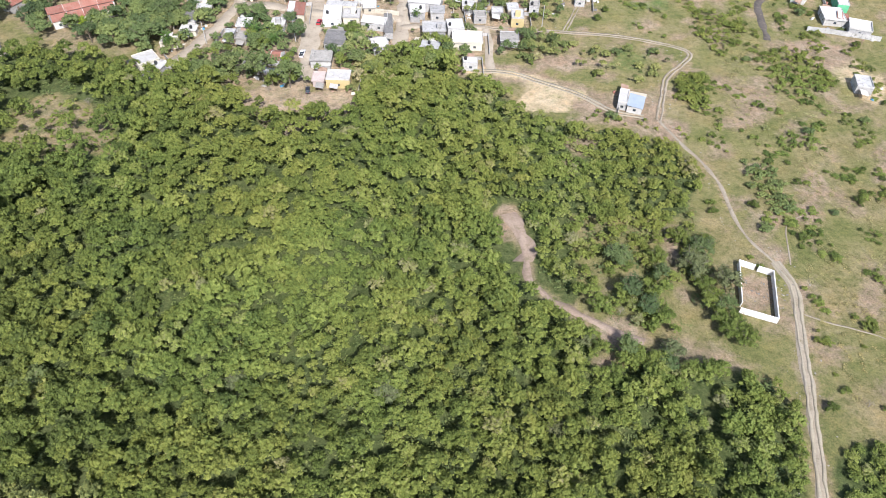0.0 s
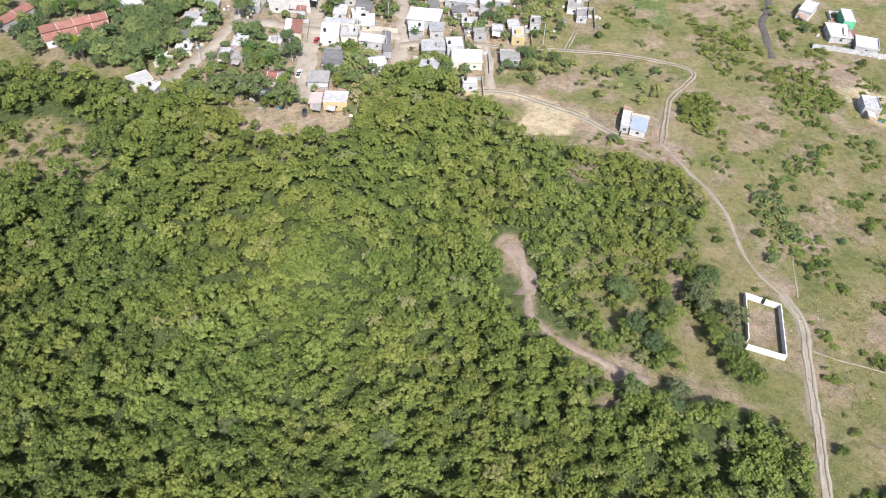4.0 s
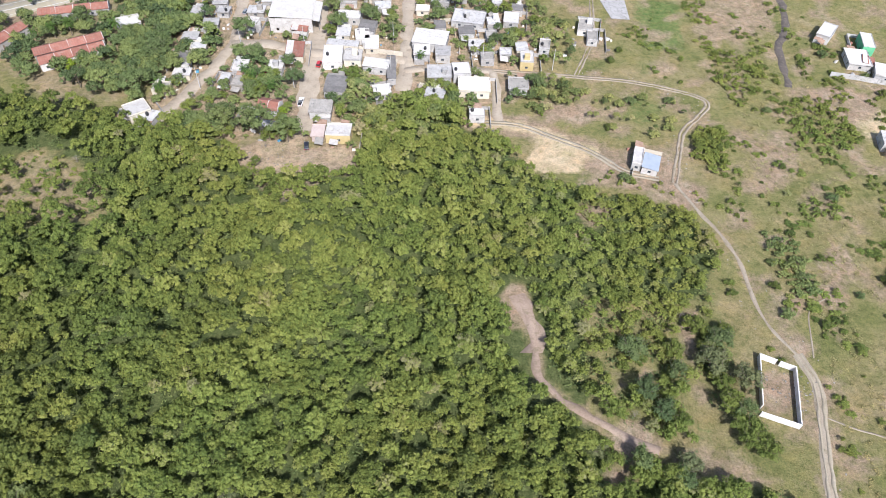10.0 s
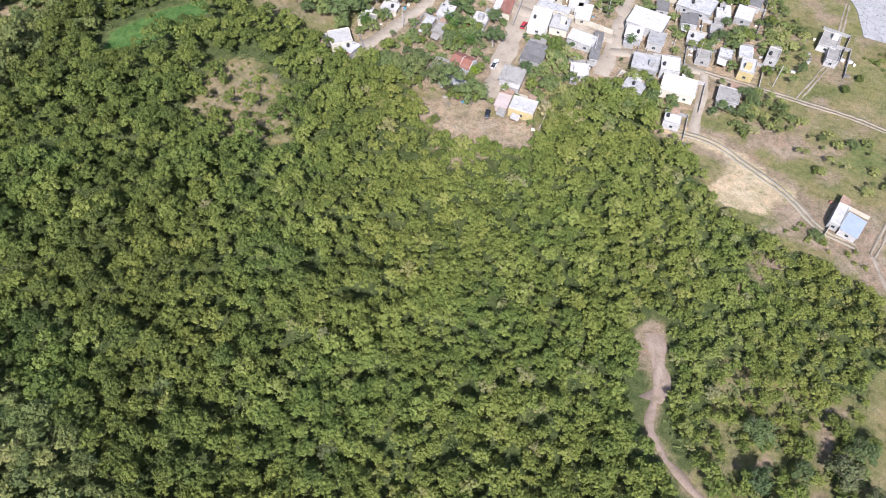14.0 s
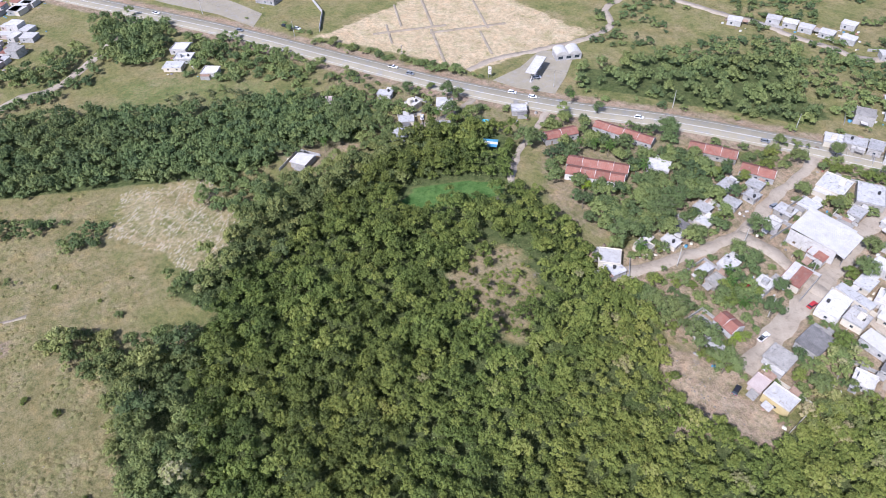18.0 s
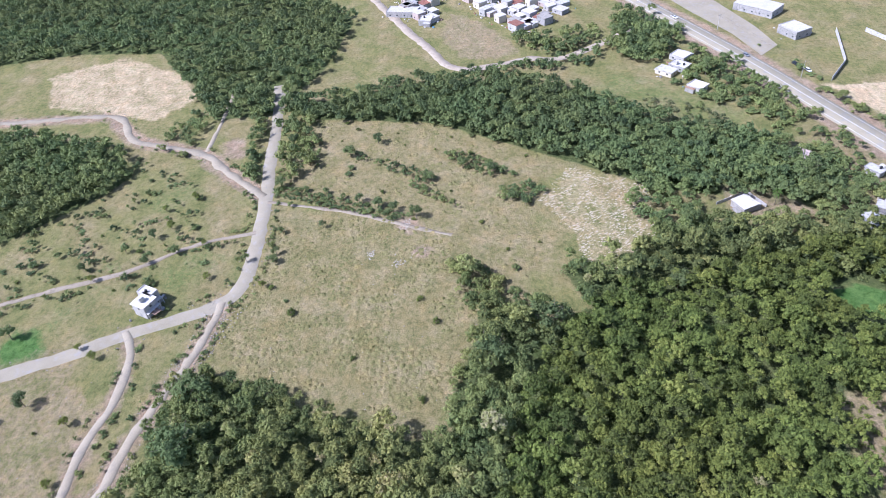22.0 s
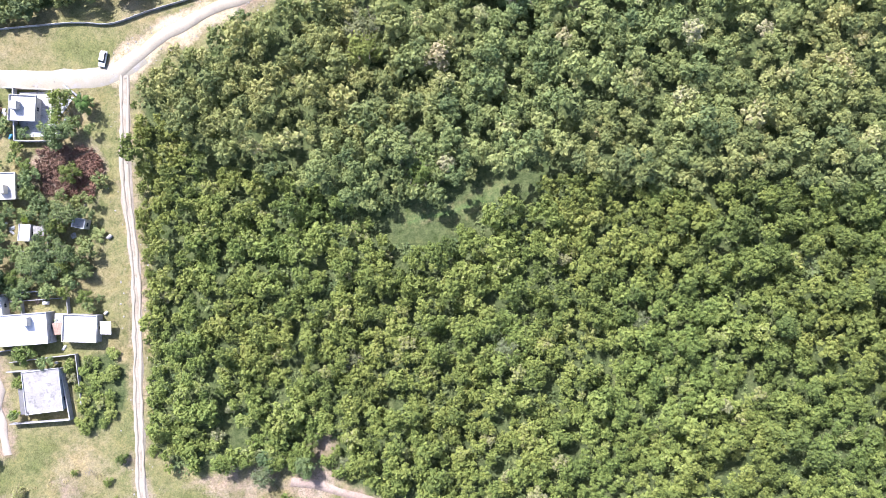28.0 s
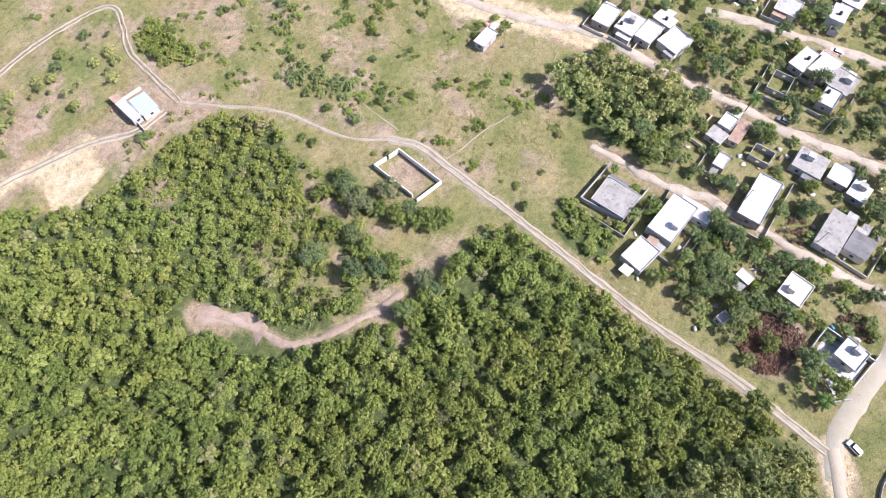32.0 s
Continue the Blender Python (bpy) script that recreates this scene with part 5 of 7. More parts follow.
town_rng = random.Random(58)
for poly, seed in (([(-502, 22), (-511, 60), (-484, 97), (-454, 90), (-430, 68), (-452, 48)], 51), ([(-544, -17), (-545, 12), (-494, 5), (-457, 6), (-463, -4), (-481, -20)], 52), ([(-560, 40), (-520, 70), (-500, 108), (-560, 110)], 59)):
    for x, y in scatter(poly, 9.6, seed):
        roof = town_rng.choice((WHITE, PALE, PALE, GREY, WHITE, RED, ZINC))
        label = {id(WHITE): "small white flat-roofed town house", id(PALE): "small weathered cement town house", id(GREY): "small grey cement town house", id(RED): "small town house with a red roof", id(ZINC): "small town house with a sheet roof"}[id(roof)]
        row = (round(x, 1), round(y, 1), town_rng.uniform(5, 8.5), town_rng.uniform(5, 8), 40 + town_rng.uniform(-8, 8), town_rng.choice((2.6, 2.8, 3.0, 4.6)), roof)
        town_house(*row[:6], town_rng.choice((WHITE, PALE, CREAM, PINK)), roof, label)
        ALL_HOUSES.append((*row[:6], "town"))
fill_houses([(-110, 345), (-40, 375), (-30, 420), (-110, 410)], 15.0, 115, 53, ("white", "pale", "grey"))
fill_houses([(206, 40), (235, 40), (240, -60), (206, -60)], 13.0, 170, 54, ("white", "pale", "grey", "white"))
fill_houses([(168, -28), (196, -28), (196, -60), (168, -60)], 13.0, 170, 55, ("white", "pale", "grey"))
fill_houses([(-50, 282), (-28, 282), (-30, 304), (-52, 306)], 13.0, 95, 56, ("white", "pale", "grey"))
fill_houses([(-15, 272), (25, 285), (40, 330), (8, 330), (4, 296), (-15, 296)], 14.0, 90, 57, ("white", "pale", "grey"))
fill_houses([(-112, 214), (-72, 222), (-30, 224), (30, 236), (36, 262), (26, 300), (-60, 310), (-112, 300)], 8.4, 92, 59, ("pale", "grey", "white", "dark", "pale"), 3.9, (4.2, 6.8), 5.2)
fill_houses([(126, -34), (155, -36), (152, -58), (124, -50)], 13.0, 170, 58, ("white", "pale", "grey"))

for x, y, turn in ((-182, 419, 20), (-173, 421, 20), (-164, 422, 15), (-153, 424, 10), (-142, 426, 10), (-150, 442, 10), (-120, 424, 40), (-196, 402, 25)):
    town_house(x, y, 7.5, 6.0, turn, 3.0, PALE, WHITE, "small white house beside the far road")
    ALL_HOUSES.append((x, y, 7.5, 6.0, turn, 3.0, "town"))

# rooftop water tanks
tank_root = new("water_tank")
tagged(tank_root, "black plastic water tank on a flat roof", "water tank", "rooftop tanks")
bm = bmesh.new()
bmesh.ops.create_cone(bm, cap_ends=True, segments=14, radius1=0.55, radius2=0.55, depth=1.1, matrix=Matrix.Translation((0, 0, 0.55)))
for z in (0.3, 0.55, 0.8):
    bmesh.ops.create_cone(bm, cap_ends=True, segments=14, radius1=0.585, radius2=0.585, depth=0.06, matrix=Matrix.Translation((0, 0, z)))
bmesh.ops.create_cone(bm, cap_ends=True, segments=14, radius1=0.55, radius2=0.22, depth=0.26, matrix=Matrix.Translation((0, 0, 1.23)))
part("tank", bm, BLACK, tank_root)
bm = bmesh.new()
bmesh.ops.create_cone(bm, cap_ends=True, segments=12, radius1=0.25, radius2=0.22, depth=0.1, matrix=Matrix.Translation((0, 0, 1.4)))
part("lid", bm, BLACK, tank_root)
rr_ = random.Random(9)
first = True
for x, y, w, d, turn, top in ROOFED:
    if rr_.random() < 0.2 and min(w, d) > 4:
        m = pose(x, y, top, 0, 0, turn) @ pose(rr_.uniform(-w / 3, w / 3), rr_.uniform(-d / 3, d / 3), 0)
        if first:
            tank_root.matrix_basis = m
            first = False
        else:
            copy_thing(tank_root, m)

# ---------------------------------------------------------------- walls round lots


def lot_wall(name, pts, h, mat, label, gaps=(), cap=None):
    """A wall round a lot, a panel from corner to corner with piers at its joints."""
    root = tagged(new(name), label, "wall")
    root.matrix_basis = Matrix.Translation((pts[0][0], pts[0][1], 0))
    o = Vector((pts[0][0], pts[0][1], 0))
    for k in range(len(pts) - 1):
        if k in gaps:
            continue
        a, c = Vector((*pts[k], 0)) - o, Vector((*pts[k + 1], 0)) - o
        ln = (c - a).length
        m = Matrix.Translation(a) @ pose(0, 0, 0, 0, 0, math.degrees(math.atan2(c.y - a.y, c.x - a.x)))
        panel = part("panel", box(bmesh.new(), 0.1, ln - 0.1, -0.08, 0.08, -0.12, h), mat, root, at=m)
        part("coping", box(bmesh.new(), 0.1, ln - 0.1, -0.14, 0.14, h, h + 0.1, 0.02), cap or mat, panel)
        for i in range(int(ln / 3.2) + 1):
            part("pier", box(bmesh.new(), i * ln / max(1, int(ln / 3.2)) - 0.13, i * ln / max(1, int(ln / 3.2)) + 0.13, -0.13, 0.13, -0.12, h + 0.14), mat, root, at=m)
    return root


lot_wall("enclosure_wall", [(88.6, 105.6), (84.6, 107.4), (81.2, 92.0)], 2.1, LIMEWASH, "white concrete wall round an empty lot")
lot_wall("enclosure_wall", [(89.6, 105.1), (93.2, 103.6), (89.4, 86.6), (80.4, 89.8)], 2.1, LIMEWASH, "white concrete wall round an empty lot")
lot_wall("block_enclosure", [(105, 47.2), (120.6, 44.1), (118, 30.5), (104, 33.4), (105, 47.2)], 2.0, BLOCK, "grey block wall round a house lot", gaps=(1,))
lot_wall("yard_wall", [(97.5, -43), (100.7, -29), (91, -26.4), (86, -31), (81.5, -36.5), (84, -40)], 1.8, PALE, "pale block wall round a yard", gaps=(3,))
lot_wall("side_wall", [(118.5, 9.5), (104.5, 11.8)], 2.0, BLOCK, "grey block wall behind a white house")
lot_wall("village_wall", [(-45, 249.5), (-22.5, 245.8)], 2.0, CREAM, "long cream wall along the cross street")
lot_wall("works_wall", [(-412, 246), (-372, 236), (-353, 222)], 2.4, PALE, "pale wall beside the sand site")
lot_wall("works_wall", [(-410, 262), (-352, 288)], 2.4, PALE, "pale wall beside the sand site")
lot_wall("north_wall", [(178, 236), (160, 241), (150, 243)], 2.0, PALE, "white wall at the edge of the fields")


def slab(name, poly, z, mat, label, category):
    """A flat slab over a polygon, sunk into the ground."""
    bm = bmesh.new()
    f = bm.faces.new([bm.verts.new((x, y, z)) for x, y in poly])
    f.normal_update()
    if f.normal.z < 0:
        f.normal_flip()
    ex = bmesh.ops.extrude_face_region(bm, geom=[f])
    bmesh.ops.translate(bm, verts=[q for q in ex["geom"] if isinstance(q, bmesh.types.BMVert)], vec=(0, 0, -0.35))
    bmesh.ops.recalc_face_normals(bm, faces=bm.faces[:])
    return tagged(part(name, bm, mat), label, category, kind="structure")


slab("concrete_yard", [(-36.7, 341.9), (-16.2, 355.7), (-6, 326), (2, 303), (-10, 301.2), (-25, 314)], 0.14, WHITE, "wide white concrete yard beside the highway", "pavement")
slab("concrete_yard", [(57.6, 309.7), (74.9, 312.5), (75, 280.7), (67, 281.2), (63.5, 297.8)], 0.14, PALE, "pale concrete yard at the village edge", "pavement")
slab("house_yard", [(91.5, -28), (100, -30.2), (97, -42), (88, -39.8), (83, -36.8), (88, -32.5)], 0.1, PALE, "pale concrete yard inside block walls", "pavement")
slab("court", [(-58.8, 321.9), (-47.3, 327.5), (-43.5, 315.1), (-55.4, 313.6)], 0.12, PALE, "grey concrete court", "court")
slab("court", [(-45.1, 326.6), (-33.7, 331.7), (-28.9, 316.3), (-40.7, 315.3)], 0.12, PALE, "grey concrete court", "court")
slab("forecourt", [(-475.5, 163), (-470.1, 190), (-425.5, 203.8), (-398.3, 208.6), (-386, 196), (-416.9, 188), (-454.6, 171)], 0.12, PAVED, "grey forecourt of the workshops along the highway", "pavement")
lot_wall("court_wall", [(-59.6, 322.8), (-46.4, 329.4), (-33, 333.4), (-27.6, 317.4)], 1.3, WHITE, "low white wall round the courts")

# long fence of posts and wire beside the gravel track
FENCE = [(30, -56.5), (42, -54.6), (58, -54.0), (68, -53.4), (78, -56.4), (98, -60)]
fence = tagged(new("boundary_fence"), "long grey block fence beside the gravel track", "fence")
fl = smooth_line(FENCE, 2.4)
fence.matrix_basis = Matrix.Translation((fl[0][0], fl[0][1], 0))
for (ax, ay), (bx, by) in zip(fl, fl[1:]):
    ln = math.hypot(bx - ax, by - ay)
    m = pose(ax - fl[0][0], ay - fl[0][1], 0, 0, 0, math.degrees(math.atan2(by - ay, bx - ax)))
    part("post", box(bmesh.new(), -0.1, 0.1, -0.1, 0.1, -0.12, 1.2, 0.02), PALE, fence, at=m)
    part("panel", box(bmesh.new(), 0.1, ln - 0.1, -0.05, 0.05, -0.12, 1.0), PALE, fence, at=m)

# ---------------------------------------------------------------- petrol station
station = tagged(new("petrol_station"), "white petrol station canopy with pumps beside the highway", "petrol station")
station.matrix_basis = pose(-232, 279, 0.14, 0, 0, 117)
part("canopy", box(bmesh.new(), -9, 9, -2.7, 2.7, 5.2, 6.1, 0.1), WHITE, station, "white flat canopy")
part("fascia", box(bmesh.new(), -9.06, 9.06, -2.76, 2.76, 5.35, 5.7), PALE, station)
for xx in (-6.5, 0, 6.5):
    part("column", box(bmesh.new(), xx - 0.3, xx + 0.3, -0.3, 0.3, 0, 5.2), WHITE, station)
    isl = part("pump_island", box(bmesh.new(), xx - 2.0, xx + 2.0, -0.8, 0.8, 0, 0.18, 0.03), PALE, station)
    for s in (-1.2, 1.2):
        part("pump", box(bmesh.new(), xx + s - 0.35, xx + s + 0.35, -0.25, 0.25, 0.18, 1.8, 0.05), WHITE, isl)
shop = tagged(new("station_shop"), "low shop with two barrel-vaulted grey roofs", "shop")
shop.matrix_basis = pose(-234.5, 305, 0.1, 0, 0, 60)
part("wall", box(bmesh.new(), -7, 7, -4, 4, -0.15, 3.2), PALE, shop)
for xx in (-3.5, 3.5):
    bm = bmesh.new()
    bmesh.ops.create_cone(bm, cap_ends=True, segments=20, radius1=3.4, radius2=3.4, depth=8.4, matrix=Matrix.Translation((xx, 0, 3.204)) @ Matrix.Diagonal((1, 1, 0.55, 1)) @ pose(0, 0, 0, 90, 0, 0))
    bmesh.ops.bisect_plane(bm, geom=bm.verts[:] + bm.edges[:] + bm.faces[:], plane_co=(0, 0, 3.204), plane_no=(0, 0, -1), clear_outer=True)
    bmesh.ops.holes_fill(bm, edges=bm.edges[:])
    part("vault", bm, ZINC, shop)
for xx in (-4.5, 0, 4.5):
    part("window", box(bmesh.new(), xx - 1.3, xx + 1.3, -4.05, -4.004, 0.9, 2.4), GLASS, shop)
sign = tagged(new("station_sign"), "tall white price sign on two posts", "sign")
sign.matrix_basis = pose(-246, 259.5, 0, 0, 0, 30)
part("board", box(bmesh.new(), -0.9, 0.9, -0.15, 0.15, 2.2, 6.5, 0.05), WHITE, sign)
for xx in (-0.7, 0.7):
    part("post", rod(bmesh.new(), (xx, 0, -0.1), (xx, 0, 2.2), 0.1, 0.1, 8), STEEL, sign)
for z in (3.0, 3.9, 4.8):
    part("bar", box(bmesh.new(), -0.65, 0.65, -0.17, -0.153, z, z + 0.35), GREY, sign)


# ---------------------------------------------------------------- yards: lean-tos, low walls, clutter
yard_rng = random.Random(31)


def lean_to(x, y, w, d, turn, mat, label):
    root = tagged(new("lean_to"), label, "shed", "yard lean-tos")
    root.matrix_basis = pose(x, y, 0, 0, 0, turn)
    part("roof_sheet", sheet(w, d, 2.1, 2.6, int(w / 0.4)), mat, root)
    for sx in (-1, 1):
        for sy in (-1, 1):
            part("post", rod(bmesh.new(), (sx * (w / 2 - 0.15), sy * (d / 2 - 0.15), -0.1), (sx * (w / 2 - 0.15), sy * (d / 2 - 0.15), 2.08 if sy < 0 else 2.52), 0.06, 0.06, 5), WOOD, root)
    return root


SHED_LABELS = {id(ZINC): "open lean-to under a zinc sheet roof", id(BROWN): "open lean-to under a rusty sheet roof", id(GREY): "open lean-to under a grey sheet roof", id(WHITE): "open lean-to under a white sheet roof"}
for row in [r_ for r_ in ALL_HOUSES if r_[0] > -300 and r_[6] not in ("red", "hall")]:
    x, y, w, d, turn = row[:5]
    a = radians(turn)
    for _ in range(2 if x < 40 and y > 190 else 1):
        if yard_rng.random() > 0.62:
            continue
        side = yard_rng.choice((-1, 1))
        sw, sd = yard_rng.uniform(2.4, 4.2), yard_rng.uniform(2.2, 3.6)
        u, v = side * (w / 2 + sw / 2 + 0.5), yard_rng.uniform(-d / 4, d / 4)
        px_, py_ = x + u * math.cos(a) - v * math.sin(a), y + u * math.sin(a) + v * math.cos(a)
        if off_houses(np.array(px_), np.array(py_), 1.2) and clear_of_roads(np.array([px_]), np.array([py_]), 5.0)[0]:
            mat = yard_rng.choice((ZINC, BROWN, GREY, WHITE))
            lean_to(px_, py_, sw, sd, turn, mat, SHED_LABELS[id(mat)])
    if yard_rng.random() < 0.5:
        mat = yard_rng.choice((BLOCK, PALE, CREAM))
        e, f_ = w / 2 + yard_rng.uniform(2.5, 4.5), d / 2 + yard_rng.uniform(2.0, 4.0)
        sg = yard_rng.choice((-1, 1))
        root = tagged(new("yard_wall"), "low block wall round a house yard", "wall", "yard walls")
        root.matrix_basis = pose(x, y, 0, 0, 0, turn)
        part("panel", box(bmesh.new(), -e, e, sg * f_ - 0.08, sg * f_ + 0.08, -0.12, 1.5), mat, root)
        part("panel", box(bmesh.new(), e - 0.16, e, *sorted((sg * (f_ - 0.09), -sg * f_ * 0.6)), -0.12, 1.45), mat, root)


def clutter(name, spots, label, seed):
    """Small boxes, sheets and heaps of many colours in the yards, in one mesh of several materials."""
    q = np.random.default_rng(seed)
    mats = [WHITE, GREY, BROWN, TANK_BLUE, RED, DARK, ZINC, WOOD, PALE, CREAM]
    vs, fs, mi = [], [], []
    cube = np.array([(x, y, z) for x in (-1, 1) for y in (-1, 1) for z in (0, 1)], float)
    quad = np.array([(0, 1, 3, 2), (4, 6, 7, 5), (0, 4, 5, 1), (2, 3, 7, 6), (1, 5, 7, 3)])
    for k, (x, y) in enumerate(spots):
        s = np.array([q.uniform(0.2, 0.9), q.uniform(0.2, 0.7), q.uniform(0.15, 1.0)])
        a = q.uniform(0, 6.28)
        v = cube * s * np.array([1, 1, 1]) * (1 + q.normal(0, 0.1, (8, 1)))
        v = np.column_stack([v[:, 0] * np.cos(a) - v[:, 1] * np.sin(a) + x, v[:, 0] * np.sin(a) + v[:, 1] * np.cos(a) + y, v[:, 2] - 0.06])
        vs.append(v)
        fs.append(quad + 8 * k)
        mi += [int(q.integers(0, len(mats)))] * 5
    me = numpy_mesh(name, np.concatenate(vs), np.concatenate(fs), mats[0])
    for m_ in mats[1:]:
        me.materials.append(m_)
    me.polygons.foreach_set("material_index", np.array(mi, np.int32))
    return tagged(new(name, me), label, "yard clutter", kind="stuff")


def yard_spots(n, seed, reach=5.0):
    q = np.random.default_rng(seed)
    rows = [r_ for r_ in ALL_HOUSES if r_[6] != "red"]
    out = []
    for k in q.integers(0, len(rows), n):
        x, y, w, d, turn = rows[k][:5]
        out.append((x + q.uniform(-1, 1) * (w / 2 + reach), y + q.uniform(-1, 1) * (d / 2 + reach)))
    out = np.array(out)
    return out[off_houses(out[:, 0], out[:, 1], 0.7) & clear_of_roads(out[:, 0], out[:, 1], 3.6)]


clutter("yard_clutter", yard_spots(1500, 141), "scrap, crates and plastic things lying in the yards", 142)

# straw left in rows on the harvested field
q = np.random.default_rng(150)
vs, fs, k = [], [], 0
ca, sa = math.cos(radians(118)), math.sin(radians(118))
for off in np.arange(-40, 40, 0.95):
    for u in np.arange(-40, 40, 1.25):
        x, y = -245 + u * ca - (off + q.normal(0, 0.35)) * sa, 83 + u * sa + off * ca + q.normal(0, 0.4)
        if q.random() < 0.42 + 0.42 * float(waves(np.array([x]), np.array([y]), 16, 152)[0]) and inward(np.array([x]), np.array([y]), FIELD)[0] > 1.5:
            ln, wd, hh = q.uniform(0.3, 1.0), q.uniform(0.1, 0.3), q.uniform(0.06, 0.2)
            loc = np.array([(-ln, -wd, -0.05), (-ln, wd, -0.05), (ln, wd, -0.05), (ln, -wd, -0.05), (-ln * 0.8, 0, hh), (ln * 0.8, 0, hh)])
            loc = loc + q.normal(0, 0.06, loc.shape)
            vs.append(np.column_stack([x + loc[:, 0] * ca - loc[:, 1] * sa, y + loc[:, 0] * sa + loc[:, 1] * ca, loc[:, 2]]))
            fs.append(np.array([(0, 3, 5, 4), (1, 4, 5, 2), (0, 4, 1, 1), (3, 2, 5, 5)])[:2] + 6 * k)
            k += 1
STRAW = surface("straw", (0.42, 0.36, 0.26), (0.56, 0.5, 0.38), 0.5, 5.0, 0.95, 0.1)
tagged(new("straw_rows", numpy_mesh("straw_rows", np.concatenate(vs), np.concatenate(fs), STRAW)), "pale straw lying in rows on the harvested field", "straw", kind="stuff")

# ---------------------------------------------------------------- single trees


def tint_of(mesh_verts, value):
    return np.full(len(mesh_verts), value)


def trunk_mesh(r, h, spread, limbs, seed, mat):
    g = random.Random(seed)
    bm = bmesh.new()
    rod(bm, (0, 0, -0.15), (g.uniform(-0.1, 0.1), g.uniform(-0.1, 0.1), h * 0.5), r, r * 0.7, 8)
    for k in range(limbs):
        a = 6.28 * k / limbs + g.uniform(-0.4, 0.4)
        mid = Vector((math.cos(a) * spread * 0.4, math.sin(a) * spread * 0.4, h * g.uniform(0.62, 0.75)))
        rod(bm, (0, 0, h * 0.42), mid, r * 0.6, r * 0.35, 6)
        for s in (-0.5, 0.5):
            rod(bm, mid, (math.cos(a + s) * spread * 0.75, math.sin(a + s) * spread * 0.75, h * g.uniform(0.78, 0.92)), r * 0.35, r * 0.12, 5)
    return mesh_of(bm, "trunk", mat)


def tree_proto(name, template, radius, height, leaf, seed, label, category, value, r=0.16, limbs=5, bark=BARK, deep=None):
    root = tagged(new(name), label, category, name + "s")
    part("trunk", trunk_mesh(r, height, radius, limbs, seed, bark), None, root)
    deep = deep or min(radius * 1.3, height * 0.85)
    v = template * np.array([radius, radius, deep / 1.25]) + np.array([0, 0, height - deep])
    part("crown", numpy_mesh("crown", v, np.arange(len(v)).reshape(-1, 3), leaf, tint_of(v, value)), None, root)
    return root


BROAD = [tree_proto("broadleaf_tree", RICH_CROWNS[k], (3.4, 4.0, 2.9, 4.6)[k], (6.5, 7.5, 5.8, 8.5)[k], LEAF_DARK, 400 + k, "broad dark green tree with a dense rounded crown", "tree", (0.25, 0.4, 0.55, 0.3)[k]) for k in range(4)]
LIGHT = [tree_proto("light_tree", RICH_CROWNS[4 + k], (2.8, 3.4)[k], (5.4, 6.4)[k], LEAF, 410 + k, "yellow-green tree with an open crown", "tree", (0.5, 0.3)[k]) for k in range(2)]
LIME = tree_proto("lime_tree", RICH_CROWNS[6], 2.4, 4.6, LEAF_LIME, 420, "bright lime green tree beside houses", "tree", 0.4)
SHRUB = [tree_proto("shrub", RICH_CROWNS[k], (1.3, 1.7, 1.0)[k], (1.5, 2.0, 1.2)[k], (LEAF, LEAF_DARK, LEAF)[k], 430 + k, "low rounded shrub in dry grass", "shrub", (0.35, 0.4, 0.15)[k], 0.05, 4, deep=(1.45, 1.9, 1.15)[k]) for k in range(3)]

GREY_TREE = tree_proto("grey_tree", RICH_CROWNS[3], 4.2, 6.2, LEAF_GREY, 422, "spreading grey-green tree in the clearing", "tree", 0.4, 0.2)
FLOWER = tree_proto("flowering_tree", RICH_CROWNS[7], 2.9, 6.0, LEAF_PALE, 421, "pale yellow flowering tree above the forest", "tree", 0.4)

# a leafless grey tree
DRY = tagged(new("dry_tree"), "leafless grey tree with thin twigs", "tree", "dry_trees")
part("trunk", trunk_mesh(0.14, 5.0, 2.4, 6, 440, BARE), None, DRY)
g = random.Random(441)
bm = bmesh.new()
for k in range(150):
    a, rr = g.uniform(0, 6.28), math.sqrt(g.random()) * 2.6
    z = 2.6 + g.uniform(0, 2.4) * (1 - rr / 4)
    p0 = Vector((math.cos(a) * rr, math.sin(a) * rr, z))
    rod(bm, p0, p0 + Vector((g.uniform(-0.7, 0.7), g.uniform(-0.7, 0.7), g.uniform(0.1, 0.7))), 0.03, 0.01, 3)
part("branching", bm, BARE, DRY)

# a palm
PALM = tagged(new("palm_tree"), "palm tree with arching fronds", "palm", "palm_trees")
bm = bmesh.new()
for k in range(5):
    rod(bm, (0.05 * k * k * 0.3, 0, -0.15 + k * 1.15), (0.05 * (k + 1) ** 2 * 0.3, 0, 1.0 + k * 1.15), 0.17 - 0.015 * k, 0.155 - 0.015 * k, 8)
part("trunk", bm, BARK, PALM)
bm = bmesh.new()
line = [(0.15 + 0.33 * k, 0.55 * math.sin(k / 7 * 2.4) * 1.4 - 0.02 * k * k) for k in range(8)]
for k in range(7):
    (x0, z0), (x1, z1) = line[k], line[k + 1]
    for s in (-1, 1):
        for q in range(2):
            xa = x0 + (x1 - x0) * q / 2
            za = z0 + (z1 - z0) * q / 2
            wd = 0.62 * math.sin((k + q / 2 + 0.8) / 8.2 * 3.14)
            vs = [bm.verts.new(c) for c in ((xa, 0, za), (xa + 0.14, 0, za), (xa + 0.34, s * wd, za - wd * 0.45), (xa + 0.24, s * wd, za - wd * 0.45))]
            bm.faces.new(vs)
frond = mesh_of(bm, "frond", LEAF_PALM)
for k in range(15):
    part("frond", frond, None, PALM, at=Matrix.Translation((0.38, 0, 5.6)) @ pose(0, 0, 0, 0, -18 + 34 * (k % 3), k * 24))
placed = {}


